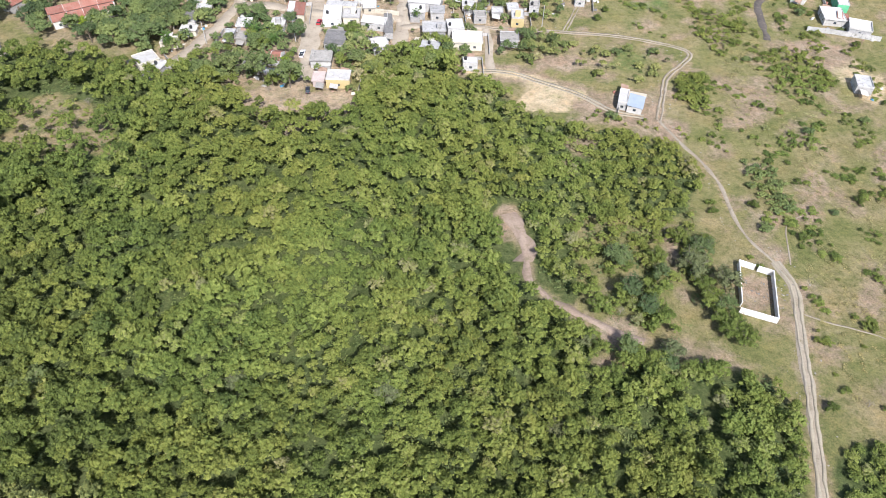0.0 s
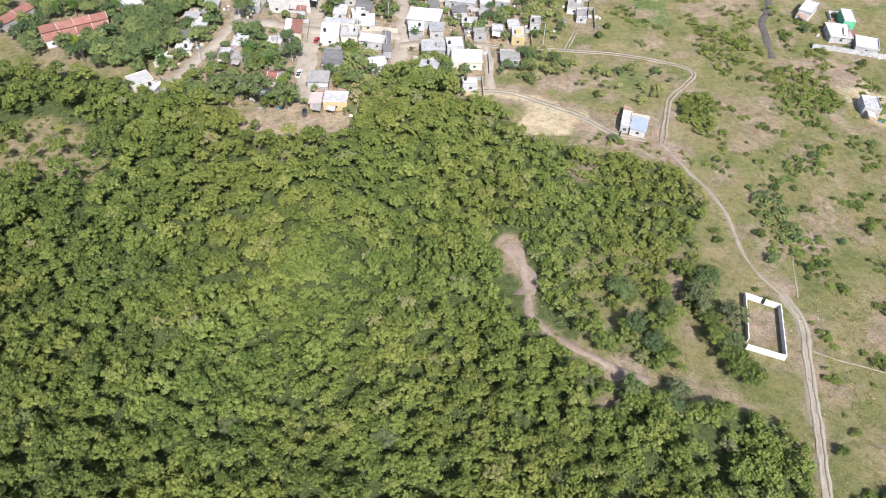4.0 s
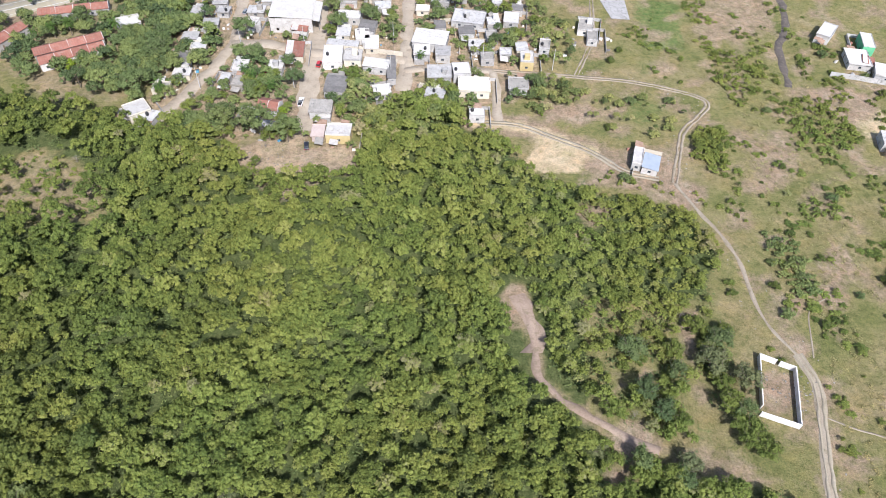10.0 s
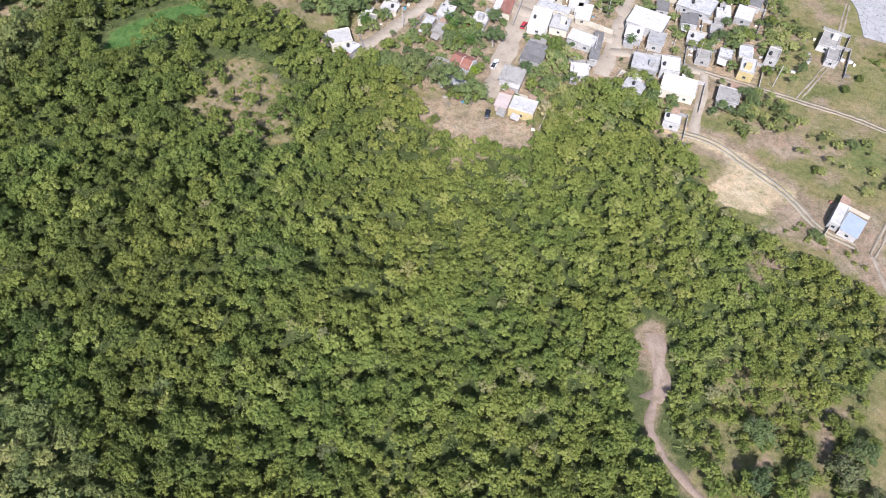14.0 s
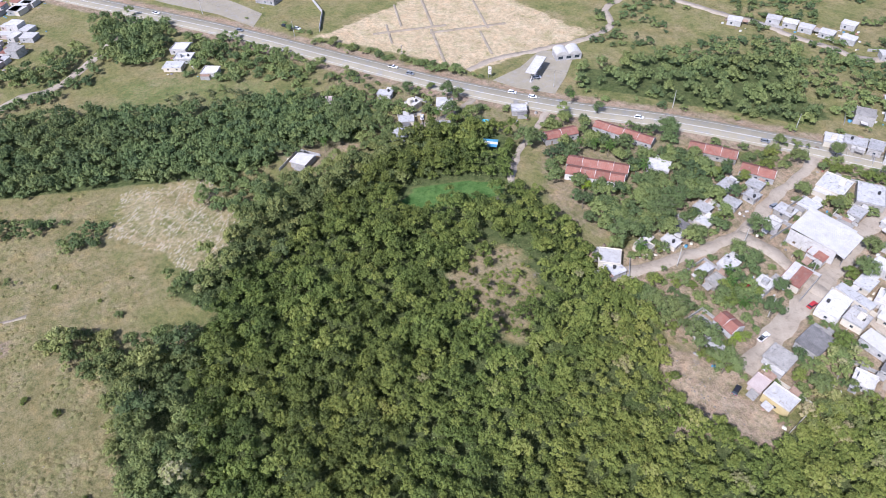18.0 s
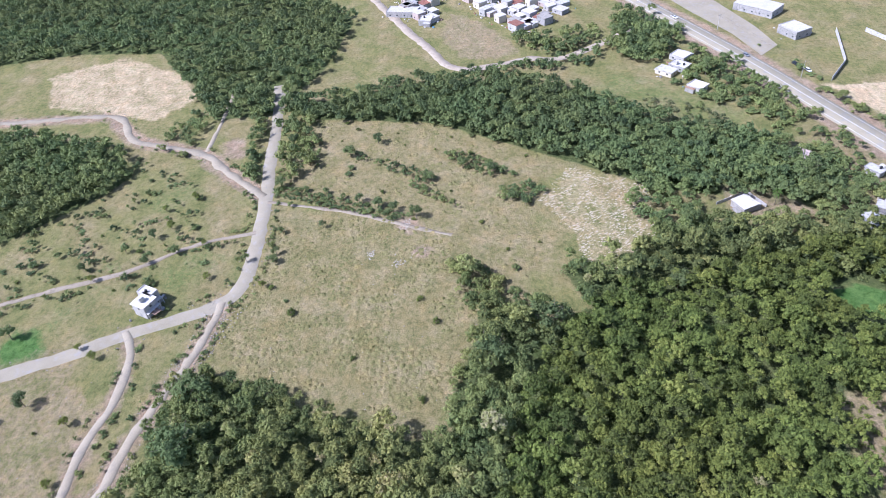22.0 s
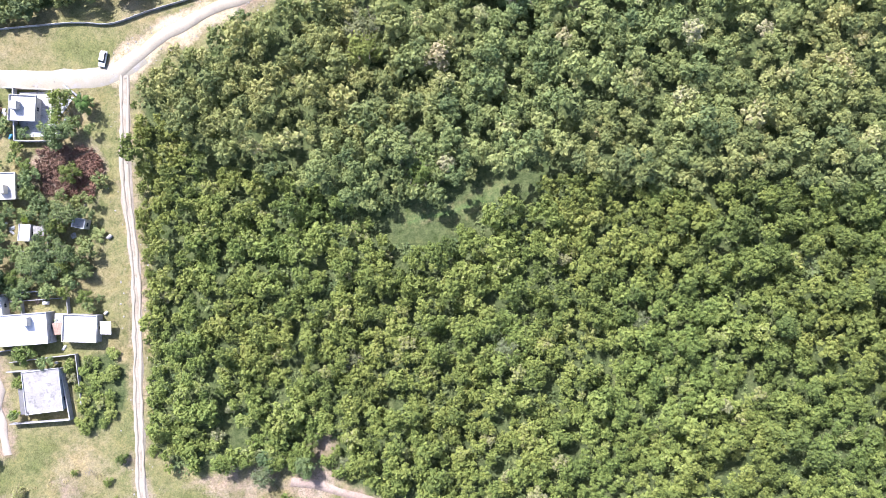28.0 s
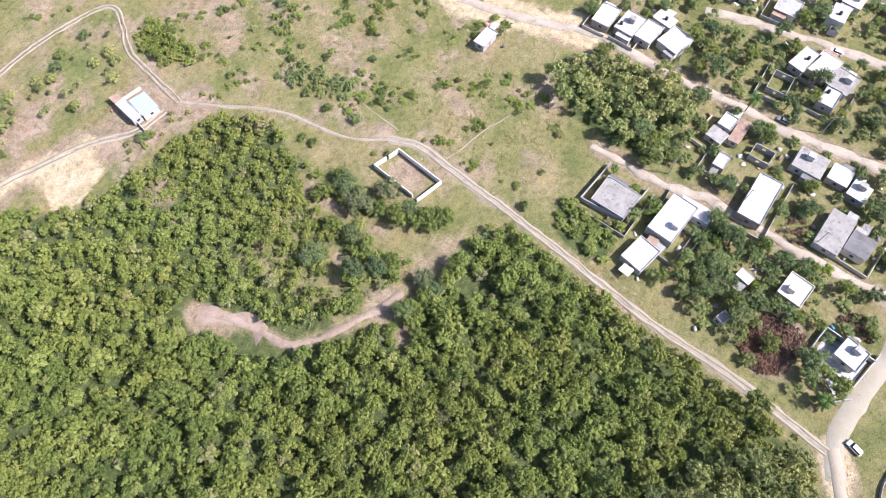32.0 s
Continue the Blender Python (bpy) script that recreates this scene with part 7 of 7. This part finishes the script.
# thickets too dense to count
for nm, poly, sp, sd, lab, mt, r0, r1 in (
    ("thicket", [(98.5, 153.5), (108.7, 151.4), (109, 130.6), (102, 129.3), (98, 139)], 2.8, 81, "patchy green thicket in the meadow", LEAF_DARK, 1.2, 2.0),
    ("thicket", [(87, 206), (97, 205), (94, 182), (88, 181)], 2.8, 82, "green thicket beside the dirt track", LEAF, 1.3, 2.2),
    ("thicket", [(130, 228), (145, 225), (147, 201), (130, 188), (126, 200)], 3.4, 83, "bright green thicket in the meadow", LEAF, 1.2, 2.2),
    ("thicket", [(105, 255), (126, 260), (121, 236), (107, 217), (103, 235)], 3.6, 84, "bright green thicket in the meadow", LEAF, 1.0, 2.0),
    ("thicket", [(116, 170), (130, 170), (124, 160), (111, 160)], 3.0, 85, "green thicket in the meadow", LEAF, 1.0, 1.8),
    ("dry_brush", BURN, 1.45, 86, "dry reddish brush beside the dirt track", BURNT, 0.8, 1.5),
    ("dry_brush", [(104.8, -30), (110.5, -34.7), (107.3, -43), (102.5, -42.4)], 1.6, 186, "dry reddish brush behind a walled yard", BURNT, 0.6, 1.2),
    ("dry_brush", [(122, -8), (131, -8), (132, -17), (123, -18)], 2.0, 87, "dry reddish brush in a yard", BURNT, 0.6, 1.2),
    ("weed_edge", [(70, -8), (73.5, -8), (82, 40), (88, 62), (84, 62), (77, 40)], 2.2, 88, "low weeds along the dirt track", LEAF, 0.7, 1.3),
    ("hill_scrub", HILLTOP, 3.6, 89, "low dry scrub on the bare hilltop", LEAF, 0.7, 1.4),
    ("meadow_bushes", [(-276, -60), (-250, 6), (-244, 2), (-268, -62)], 2.6, 90, "row of bushes between two meadows", LEAF_DARK, 1.0, 1.8),
    ("slope_scrub", [(46, 176), (74, 168), (84, 158), (86, 168), (72, 180), (58, 184)], 4.2, 91, "thin scrub on the slope under the house", LEAF, 0.7, 1.3),
    ("pond_reeds", [(-235, 195), (-228, 165), (-222, 168), (-216, 226), (-226, 222)], 3.4, 92, "tall bushes beside the small houses", LEAF_DARK, 1.4, 2.4),
):
    grove(nm, scatter(poly, sp, sd, lambda x, y: clear_of_roads(x, y, 2.6) & off_houses(x, y, 1.0)), lambda s, g: g.uniform(r0, r1, len(s)), lambda s, g: g.uniform(r0, r1, len(s)) * 1.3, FAR_CROWNS, mt, sd, lab, 0.45)

# grass tussocks of the meadow
g = np.random.default_rng(95)
tus = np.concatenate([scatter(MEADOW, 3.8, 96), scatter([(100, 60), (128, 62), (150, 120), (150, 230), (112, 250), (100, 180), (104, 110)], 3.4, 97), scatter(MEADOW_UP, 3.6, 98)])
tus = tus[clear_of_roads(tus[:, 0], tus[:, 1], 3.0) & (waves(tus[:, 0], tus[:, 1], 26, 99) > -0.35)]
TUFT = foliage("dry_tufts", [(0.0, (0.29, 0.25, 0.12)), (0.5, (0.34, 0.3, 0.15)), (1.0, (0.3, 0.28, 0.13))], 0.1)
grove("grass_tussocks", tus[tus[:, 0] > 0], lambda s, g: g.uniform(0.5, 1.15, len(s)), lambda s, g: g.uniform(0.15, 0.36, len(s)), [crown_template(500 + k, 2, 22, 0.34, 0.6, False) for k in range(3)], TUFT, 97, "dry grass tussocks in the meadow", 0.3)

# ---------------------------------------------------------------- poles, cables, cars, rubble
pole = tagged(new("utility_pole"), "grey concrete utility pole with a crossarm", "utility pole", "utility poles")
part("shaft", rod(bmesh.new(), (0, 0, -0.2), (0, 0, 9.5), 0.17, 0.1, 8), PALE, pole)
part("crossarm", box(bmesh.new(), -1.1, 1.1, -0.06, 0.06, 8.8, 8.95), WOOD, pole)
for xx in (-1.0, 0, 1.0):
    part("insulator", rod(bmesh.new(), (xx, 0, 8.95), (xx, 0, 9.2), 0.05, 0.04, 6), DARK, pole)
HIGHWAY_POLES = [(-424, 181), (-358, 208), (-291, 236.5), (-217, 277), (-165, 305), (-115.6, 329)]
VILLAGE_POLES = [(-97.9, 219), (-88, 246), (-62.5, 222), (-63, 250), (-26, 232), (-27, 256), (10, 242), (38, 240)]
EAST_POLES = [(126.9, 27), (127.2, 4), (124.3, -19), (166.5, 40), (166.1, 14), (164.5, -10), (164.2, -30)]
first = True
CABLE_RUNS = []
for run, turn in ((HIGHWAY_POLES, 27), (VILLAGE_POLES, 90), (EAST_POLES, 0)):
    for x, y in run:
        m = pose(x, y, 0, 0, 0, turn + 90)
        if first:
            pole.matrix_basis, first = m, False
        else:
            copy_thing(pole, m)
    CABLE_RUNS.append(run)
for run in CABLE_RUNS:
    for (x0, y0), (x1, y1) in zip(run, run[1:]):
        if math.hypot(x1 - x0, y1 - y0) > 90:
            continue
        px_, py_ = -(y1 - y0), x1 - x0
        q = math.hypot(px_, py_)
        for o in (-0.9, 0.9):
            bm, last = bmesh.new(), None
            for k in range(9):
                u = k / 8
                c = Vector((x0 + (x1 - x0) * u + px_ / q * o, y0 + (y1 - y0) * u + py_ / q * o, 9.15 - 3.2 * u * (1 - u)))
                ring = [bm.verts.new(c + Vector((px_ / q * math.cos(w) * 0.02, py_ / q * math.cos(w) * 0.02, math.sin(w) * 0.02))) for w in (0.5, 2.6, 4.7)]
                for i in range(3 if last else 0):
                    bm.faces.new([last[i], last[(i + 1) % 3], ring[(i + 1) % 3], ring[i]])
                last = ring
            tagged(part("overhead_cable", bm, BLACK), "thin black overhead cable between poles", "cable", "overhead cables")


def car(paint, label, length=4.3, pickup=False):
    root = tagged(new("car"), label, "car", "parked cars")
    bm = bmesh.new()
    prof = [(-0.5, 0.35), (-0.5, 0.8), (-0.47, 0.92), (-0.2, 0.98), (0.28, 0.95), (0.47, 0.82), (0.5, 0.6), (0.5, 0.35)]
    a = [bm.verts.new((x * length, -0.86, z)) for x, z in prof]
    c = [bm.verts.new((x * length, 0.86, z)) for x, z in prof]
    bm.faces.new(a)
    bm.faces.new(c[::-1])
    for k in range(len(prof)):
        bm.faces.new([a[k], c[k], c[(k + 1) % len(prof)], a[(k + 1) % len(prof)]])
    bmesh.ops.recalc_face_normals(bm, faces=bm.faces[:])
    bmesh.ops.bevel(bm, geom=bm.edges[:], offset=0.05, segments=2, affect="EDGES")
    body = part("body", bm, paint, root)
    bm = bmesh.new()
    b0, b1 = (-0.12, 0.24) if pickup else (-0.44, 0.27)
    lo = [(b0 * length, 0.95), (b1 * length, 0.95)]
    hi = [((b0 + 0.06) * length, 1.48), ((b1 - 0.13) * length, 1.48)]
    vs = [bm.verts.new((x, s * w, z)) for (x, z), w in zip(lo + hi[::-1], (0.8, 0.8, 0.62, 0.62)) for s in (-1, 1)]
    for f_ in ((0, 1, 3, 2), (2, 3, 5, 4), (4, 5, 7, 6), (6, 7, 1, 0), (0, 2, 4, 6), (1, 7, 5, 3)):
        bm.faces.new([vs[i] for i in f_])
    bmesh.ops.recalc_face_normals(bm, faces=bm.faces[:])
    part("cabin_glass", bm, GLASS, root, "dark tinted windows")
    part("roof_panel", box(bmesh.new(), (b0 + 0.055) * length, (b1 - 0.125) * length, -0.63, 0.63, 1.47, 1.53, 0.02), paint, root)
    if pickup:
        part("load_bed", box(bmesh.new(), -0.48 * length, -0.14 * length, -0.7, 0.7, 0.975, 1.0), BLACK, root)
    for sx in (-0.31, 0.31):
        for sy in (-0.8, 0.8):
            bm = bmesh.new()
            bmesh.ops.create_cone(bm, cap_ends=True, segments=16, radius1=0.33, radius2=0.33, depth=0.22, matrix=pose(sx * length, sy, 0.33, 90, 0, 0))
            wheel = part("wheel", bm, RUBBER, root)
            bm = bmesh.new()
            bmesh.ops.create_cone(bm, cap_ends=True, segments=12, radius1=0.2, radius2=0.2, depth=0.24, matrix=pose(sx * length, sy, 0.33, 90, 0, 0))
            part("rim", bm, STEEL, wheel)
    for sy in (-0.6, 0.6):
        part("headlight", box(bmesh.new(), 0.49 * length, 0.505 * length, sy - 0.16, sy + 0.16, 0.62, 0.76), PAINT, root)
        part("tail_light", box(bmesh.new(), -0.505 * length, -0.49 * length, sy - 0.16, sy + 0.16, 0.66, 0.84), CAR_RED, root)
    return root


CARS = [car(CAR_WHITE, "white hatchback standing at the road junction"), car(CAR_WHITE, "white pickup on the highway", 5.2, True), car(CAR_GREY, "grey car on the highway"), car(CAR_RED, "red car parked in the street"), car(CAR_BLACK, "black car parked in a yard")]
used = set()
for k, x, y, turn, z in ((0, 72.5, -44.6, 65, 0.045), (1, -289, 228.6, 25, 0.16), (2, -277, 231.0, 25, 0.16), (2, -386.5, 187.5, 25, 0.16), (0, -217, 262.0, 32, 0.16), (0, -227, 257.5, 30, 0.16), (1, -445, 159.5, 26, 0.16), (3, -75, 228.5, 95, 0.0), (4, -52, 187.6, 100, 0.0), (1, -58.3, 212.5, 88, 0.045), (3, -55.3, 237.5, 85, 0.045), (4, -39, 210, 100, 0.0), (0, -229, 277, 62, 0.15), (0, -170, 286, 30, 0.16), (2, -120, 312, 26, 0.16), (0, -240, 210, 140, 0.0), (2, -93, 275, 80, 0.045), (0, -365, 214, 20, 0.0), (2, -369, 212, 20, 0.0), (4, -373, 210, 20, 0.0), (2, 163, 2, 85, 0.045), (0, 199, -5, 88, 0.045)):
    m = pose(x, y, z, 0, 0, turn)
    if k not in used:
        used.add(k)
        CARS[k].matrix_basis = m
    else:
        copy_thing(CARS[k], m)
boat = tagged(new("covered_stall"), "long stall under blue plastic sheets", "stall")
boat.matrix_basis = pose(-200, 218, 0, 0, 0, 40)
for k in range(3):
    part("blue_sheet", sheet(7.0, 1.7, 2.4, 2.7, 10), TANK_BLUE if k != 1 else WHITE, boat, at=pose(0, -1.9 + 1.9 * k, 0))
for xx in (-3.2, 3.2):
    for yy in (-2.4, 0, 2.4):
        part("post", rod(bmesh.new(), (xx, yy, -0.1), (xx, yy, 2.4), 0.05, 0.05, 6), WOOD, boat)
cover = tagged(new("teal_roof"), "small stall with a teal roof", "stall")
cover.matrix_basis = pose(-214, 227, 0, 0, 0, 40)
part("roof_sheet", sheet(4.5, 4.5, 2.5, 2.9, 8), TEAL, cover)
for xx in (-2, 2):
    for yy in (-2, 2):
        part("post", rod(bmesh.new(), (xx, yy, -0.1), (xx, yy, 2.55), 0.06, 0.06, 6), WOOD, cover)

# rubble dumped along the gravel track and stones in the fields
g = np.random.default_rng(120)
bmr = bmesh.new()
bmesh.ops.create_icosphere(bmr, subdivisions=1, radius=1.0)
ico_v = np.array([v.co for v in bmr.verts])
ico_f = np.array([[v.index for v in f_.verts] for f_ in bmr.faces])
bmr.free()


def rubble(name, spots, lo, hi, label, mat=RUBBLE, category="rubble", flat=1.0):
    vs, fs = [], []
    for k, (x, y) in enumerate(spots):
        s = g.uniform(lo, hi) * np.array([g.uniform(0.7, 1.4), g.uniform(0.7, 1.4), g.uniform(0.25, 0.6) * flat])
        v = ico_v * (1 + g.normal(0, 0.24, (len(ico_v), 1))) * s
        vs.append(v + (x, y, s[2] * 0.3))
        fs.append(ico_f + k * len(ico_v))
    return tagged(new(name, numpy_mesh(name, np.concatenate(vs), np.concatenate(fs), mat)), label, category, kind="stuff")


def along(line, n, off0, off1, seed):
    q = np.random.default_rng(seed)
    p_ = smooth_line(line)
    i = q.integers(0, len(p_) - 1, n)
    d = p_[np.minimum(i + 1, len(p_) - 1)] - p_[i]
    d /= np.linalg.norm(d, axis=1)[:, None] + 1e-9
    o = q.uniform(off0, off1, n) * q.choice((-1, 1), n)
    return p_[i] + np.stack([-d[:, 1], d[:, 0]], 1) * o[:, None] + d * q.uniform(-1.2, 1.2, (n, 1))


for x, y, k in ((-16.5, -60.5, 1.1), (-20, -50.5, 1.1), (-27, -58.8, 1.05), (-31, -53, 1.2), (-40, -56.5, 1.1), (-49, -61.4, 1.0), (-57, -66, 1.0), (-67, -66.5, 0.85), (-9, -48, 0.8), (2, -33, 1.35), (-76.5, -43.5, 1.25), (0.4, 1.5, 1.35), (-88, -71, 0.7), (-12, 60, 0.9), (28, 52, 0.8), (-48, 62, 0.85)):
    plant(GREY_TREE, x, y, k)
for x, y, k in ((-33.5, -64.6, 0.95), (-38, -66.8, 0.8), (-46.5, -70, 0.6), (-61.5, -33.6, 0.9), (-23, -63.5, 0.8)):
    plant(BROAD[1], x, y, k)
roadside = np.concatenate([along(HIGHWAY[3:10], 150, 10.5, 21.0, 220), along(SAND_SITE[-3:] + SAND_SITE[:1], 60, 3.0, 9.0, 222)])
roadside = roadside[off_houses(roadside[:, 0], roadside[:, 1], 1.2) & clear_of_roads(roadside[:, 0], roadside[:, 1], 4.0) & ~inside(roadside[:, 0], roadside[:, 1], APRON) & ~inside(roadside[:, 0], roadside[:, 1], SAND_SITE) & ~inside(roadside[:, 0], roadside[:, 1], YARD_N)]
grove("roadside_trees", roadside, lambda s, g: g.uniform(1.0, 3.4, len(s)), lambda s, g: g.uniform(1.2, 5.5, len(s)), NEAR_CROWNS, LEAF_DARK, 221, "trees and bushes along the highway verges", 0.45, 0.25)


def hummocks(name, spots, label, seed):
    """Low grassy mounds of the meadow's own turf."""
    q = np.random.default_rng(seed)
    seg, rings = 9, ((1.0, -0.06), (0.72, 0.34), (0.4, 0.8), (0.0, 1.0))
    vs, fs = [], []
    for k, (x, y) in enumerate(spots):
        r, h, a, long = q.uniform(0.8, 1.7), q.uniform(0.2, 0.5), q.uniform(0, 6.28), q.uniform(0.7, 1.0)
        w_ = np.arange(seg) * 2 * np.pi / seg
        v = [np.column_stack([r * f_ * np.cos(w_), r * long * f_ * np.sin(w_), np.full(seg, h * z_)]) * (1 + q.normal(0, 0.08, (seg, 1))) for f_, z_ in rings[:3]] + [np.array([(0, 0, h)])]
        v = np.concatenate(v)
        vs.append(np.column_stack([x + v[:, 0] * math.cos(a) - v[:, 1] * math.sin(a), y + v[:, 0] * math.sin(a) + v[:, 1] * math.cos(a), v[:, 2]]))
        o = k * (3 * seg + 1)
        i_ = np.arange(seg)
        n_ = (i_ + 1) % seg
        for b_ in (0, seg):
            fs += [np.stack([o + b_ + i_, o + b_ + n_, o + b_ + seg + n_], 1), np.stack([o + b_ + i_, o + b_ + seg + n_, o + b_ + seg + i_], 1)]
        fs.append(np.stack([o + 2 * seg + i_, o + 2 * seg + n_, np.full(seg, o + 3 * seg)], 1))
    vs, fs = np.concatenate(vs), np.concatenate(fs)
    me = numpy_mesh(name, vs, fs, GROUND)
    me.attributes.new("dry", "FLOAT", "POINT").data.foreach_set("value", np.full(len(vs), 0.5, np.float32))
    me.polygons.foreach_set("use_smooth", [True] * len(fs))
    return tagged(new(name, me), label, "grass", kind="stuff")


mound_spots = np.concatenate([scatter(MEADOW, 3.1, 136), scatter(MEADOW_UP, 5.0, 137)])
mound_spots = mound_spots[clear_of_roads(mound_spots[:, 0], mound_spots[:, 1], 4.0) & (waves(mound_spots[:, 0], mound_spots[:, 1], 34, 138) > -0.25)]
hummocks("grass_hummocks", mound_spots, "rounded grassy hummocks of the meadow", 139)
rubble("dumped_rubble", (lambda q_: q_[clear_of_roads(q_[:, 0], q_[:, 1], 2.0)])(scatter([(-185.6, -68.5), (-197, -54.8), (-187.1, -55), (-166.6, -63.5), (-160, -68.6), (-150, -72)], 1.5, 139)), 0.1, 0.4, "pale broken concrete dumped beside the gravel track")
rubble("roadside_rubble", np.concatenate([along(TRACK_W2, 420, 2.0, 5.0, 1), along(TRACK_W2[:4], 200, 2.2, 6.0, 2)]), 0.1, 0.3, "pale rubble and rubbish dumped beside the gravel track")
west_scrub = scatter([(-312, -140), (-282, -104), (-248, -80), (-226, -74), (-200, -110), (-190, -180), (-236, -182), (-262, -150)], 4.6, 230)
west_scrub = west_scrub[(waves(west_scrub[:, 0], west_scrub[:, 1], 28, 231) > 0.1) & clear_of_roads(west_scrub[:, 0], west_scrub[:, 1], 3.6) & off_houses(west_scrub[:, 0], west_scrub[:, 1], 3.0)]
grove("west_scrub", west_scrub, lambda s, g: g.uniform(0.7, 2.4, len(s)), lambda s, g: g.uniform(0.8, 3.2, len(s)), FAR_CROWNS, LEAF_DARK, 232, "patchy dark scrub between the dirt lanes", 0.45, 0.22)
verge = np.concatenate([along(ROAD_PAVED[5:13], 120, 4.2, 7.5, 6), along(TRACK_W1, 60, 2.6, 5.0, 7), along(TRACK_W2[:10], 120, 2.8, 5.5, 8), along(LANE_NW, 60, 3.2, 6.0, 9), along(LANE_W, 70, 2.4, 4.5, 10)])
verge = verge[clear_of_roads(verge[:, 0], verge[:, 1], 2.4) & off_houses(verge[:, 0], verge[:, 1], 1.0)]
grove("verge_bushes", verge, lambda s, g: g.uniform(0.4, 1.5, len(s)), lambda s, g: g.uniform(0.5, 1.8, len(s)), FAR_CROWNS, LEAF_DARK, 190, "low bushes and weeds along the road verges", 0.45, 0.25)
rubble("roadside_stones", along(TRACK_EAST, 140, 2.0, 5.0, 3), 0.1, 0.28, "small stones beside the dirt track")
rubble("road_edge_stones", np.concatenate([along(ROAD_PAVED, 160, 3.6, 6.0, 4), along(LANE_NW, 100, 2.4, 6, 5)]), 0.12, 0.4, "stones and litter along the road edge")
rubble("rubble_heap", np.concatenate([g.normal(0, 1, (60, 2)) * (2.0, 1.4) + (-219, 3), g.normal(0, 1, (40, 2)) * (1.4, 1.0) + (-224, -9), g.normal(0, 1, (50, 2)) * (2.2, 1.2) + (-242, 4)]), 0.15, 0.4, "pale heaps of rubble in the meadow")
rubble("yard_debris", np.concatenate([g.normal(0, 1, (40, 2)) * (7, 3) + (-60, 178), g.normal(0, 1, (60, 2)) * (5, 3) + (88, 97), g.normal(0, 1, (60, 2)) * (4, 4) + (90, -35)]), 0.12, 0.35, "scattered stones and scrap on bare earth")
field = np.concatenate([scatter(MEADOW, 9, 131), scatter([(-160, -100), (-100, -95), (-60, -120), (-60, -200), (-140, -190)], 8, 132)])
rubble("field_stones", field, 0.1, 0.28, "scattered pale stones in the dry field")

# earth banks and parcel kerbs on the sand site
for k, (x, y, w, d, turn) in enumerate(((-318, 262, 44, 2.2, 62), (-296, 288, 46, 2.2, 62), (-330, 284, 2.2, 44, 62), (-292, 262, 2.2, 40, 62), (-306, 306, 40, 2.0, 152), (-338, 268, 30, 1.8, 152), (-322, 250, 24, 1.8, 152), (-276, 284, 28, 2.0, 152))):
    bm = bmesh.new()
    box(bm, -w / 2, w / 2, -d / 2, d / 2, -0.3, 0.9)
    bmesh.ops.subdivide_edges(bm, edges=[e for e in bm.edges if e.calc_length() > 5], cuts=14)
    for v in bm.verts:
        if v.co.z > 0:
            v.co.z *= 0.8 + 0.4 * noise.noise(Vector((v.co.x * 0.4, v.co.y * 0.7, k)))
            v.co.x *= 0.97 if w > d else 0.45
            v.co.y *= 0.45 if w > d else 0.97
    tagged(part("earth_bank", bm, DIRT, at=pose(x, y, 0, 0, 0, turn)), "low bank of brown earth on the sand site", "earth bank", "sand site banks")
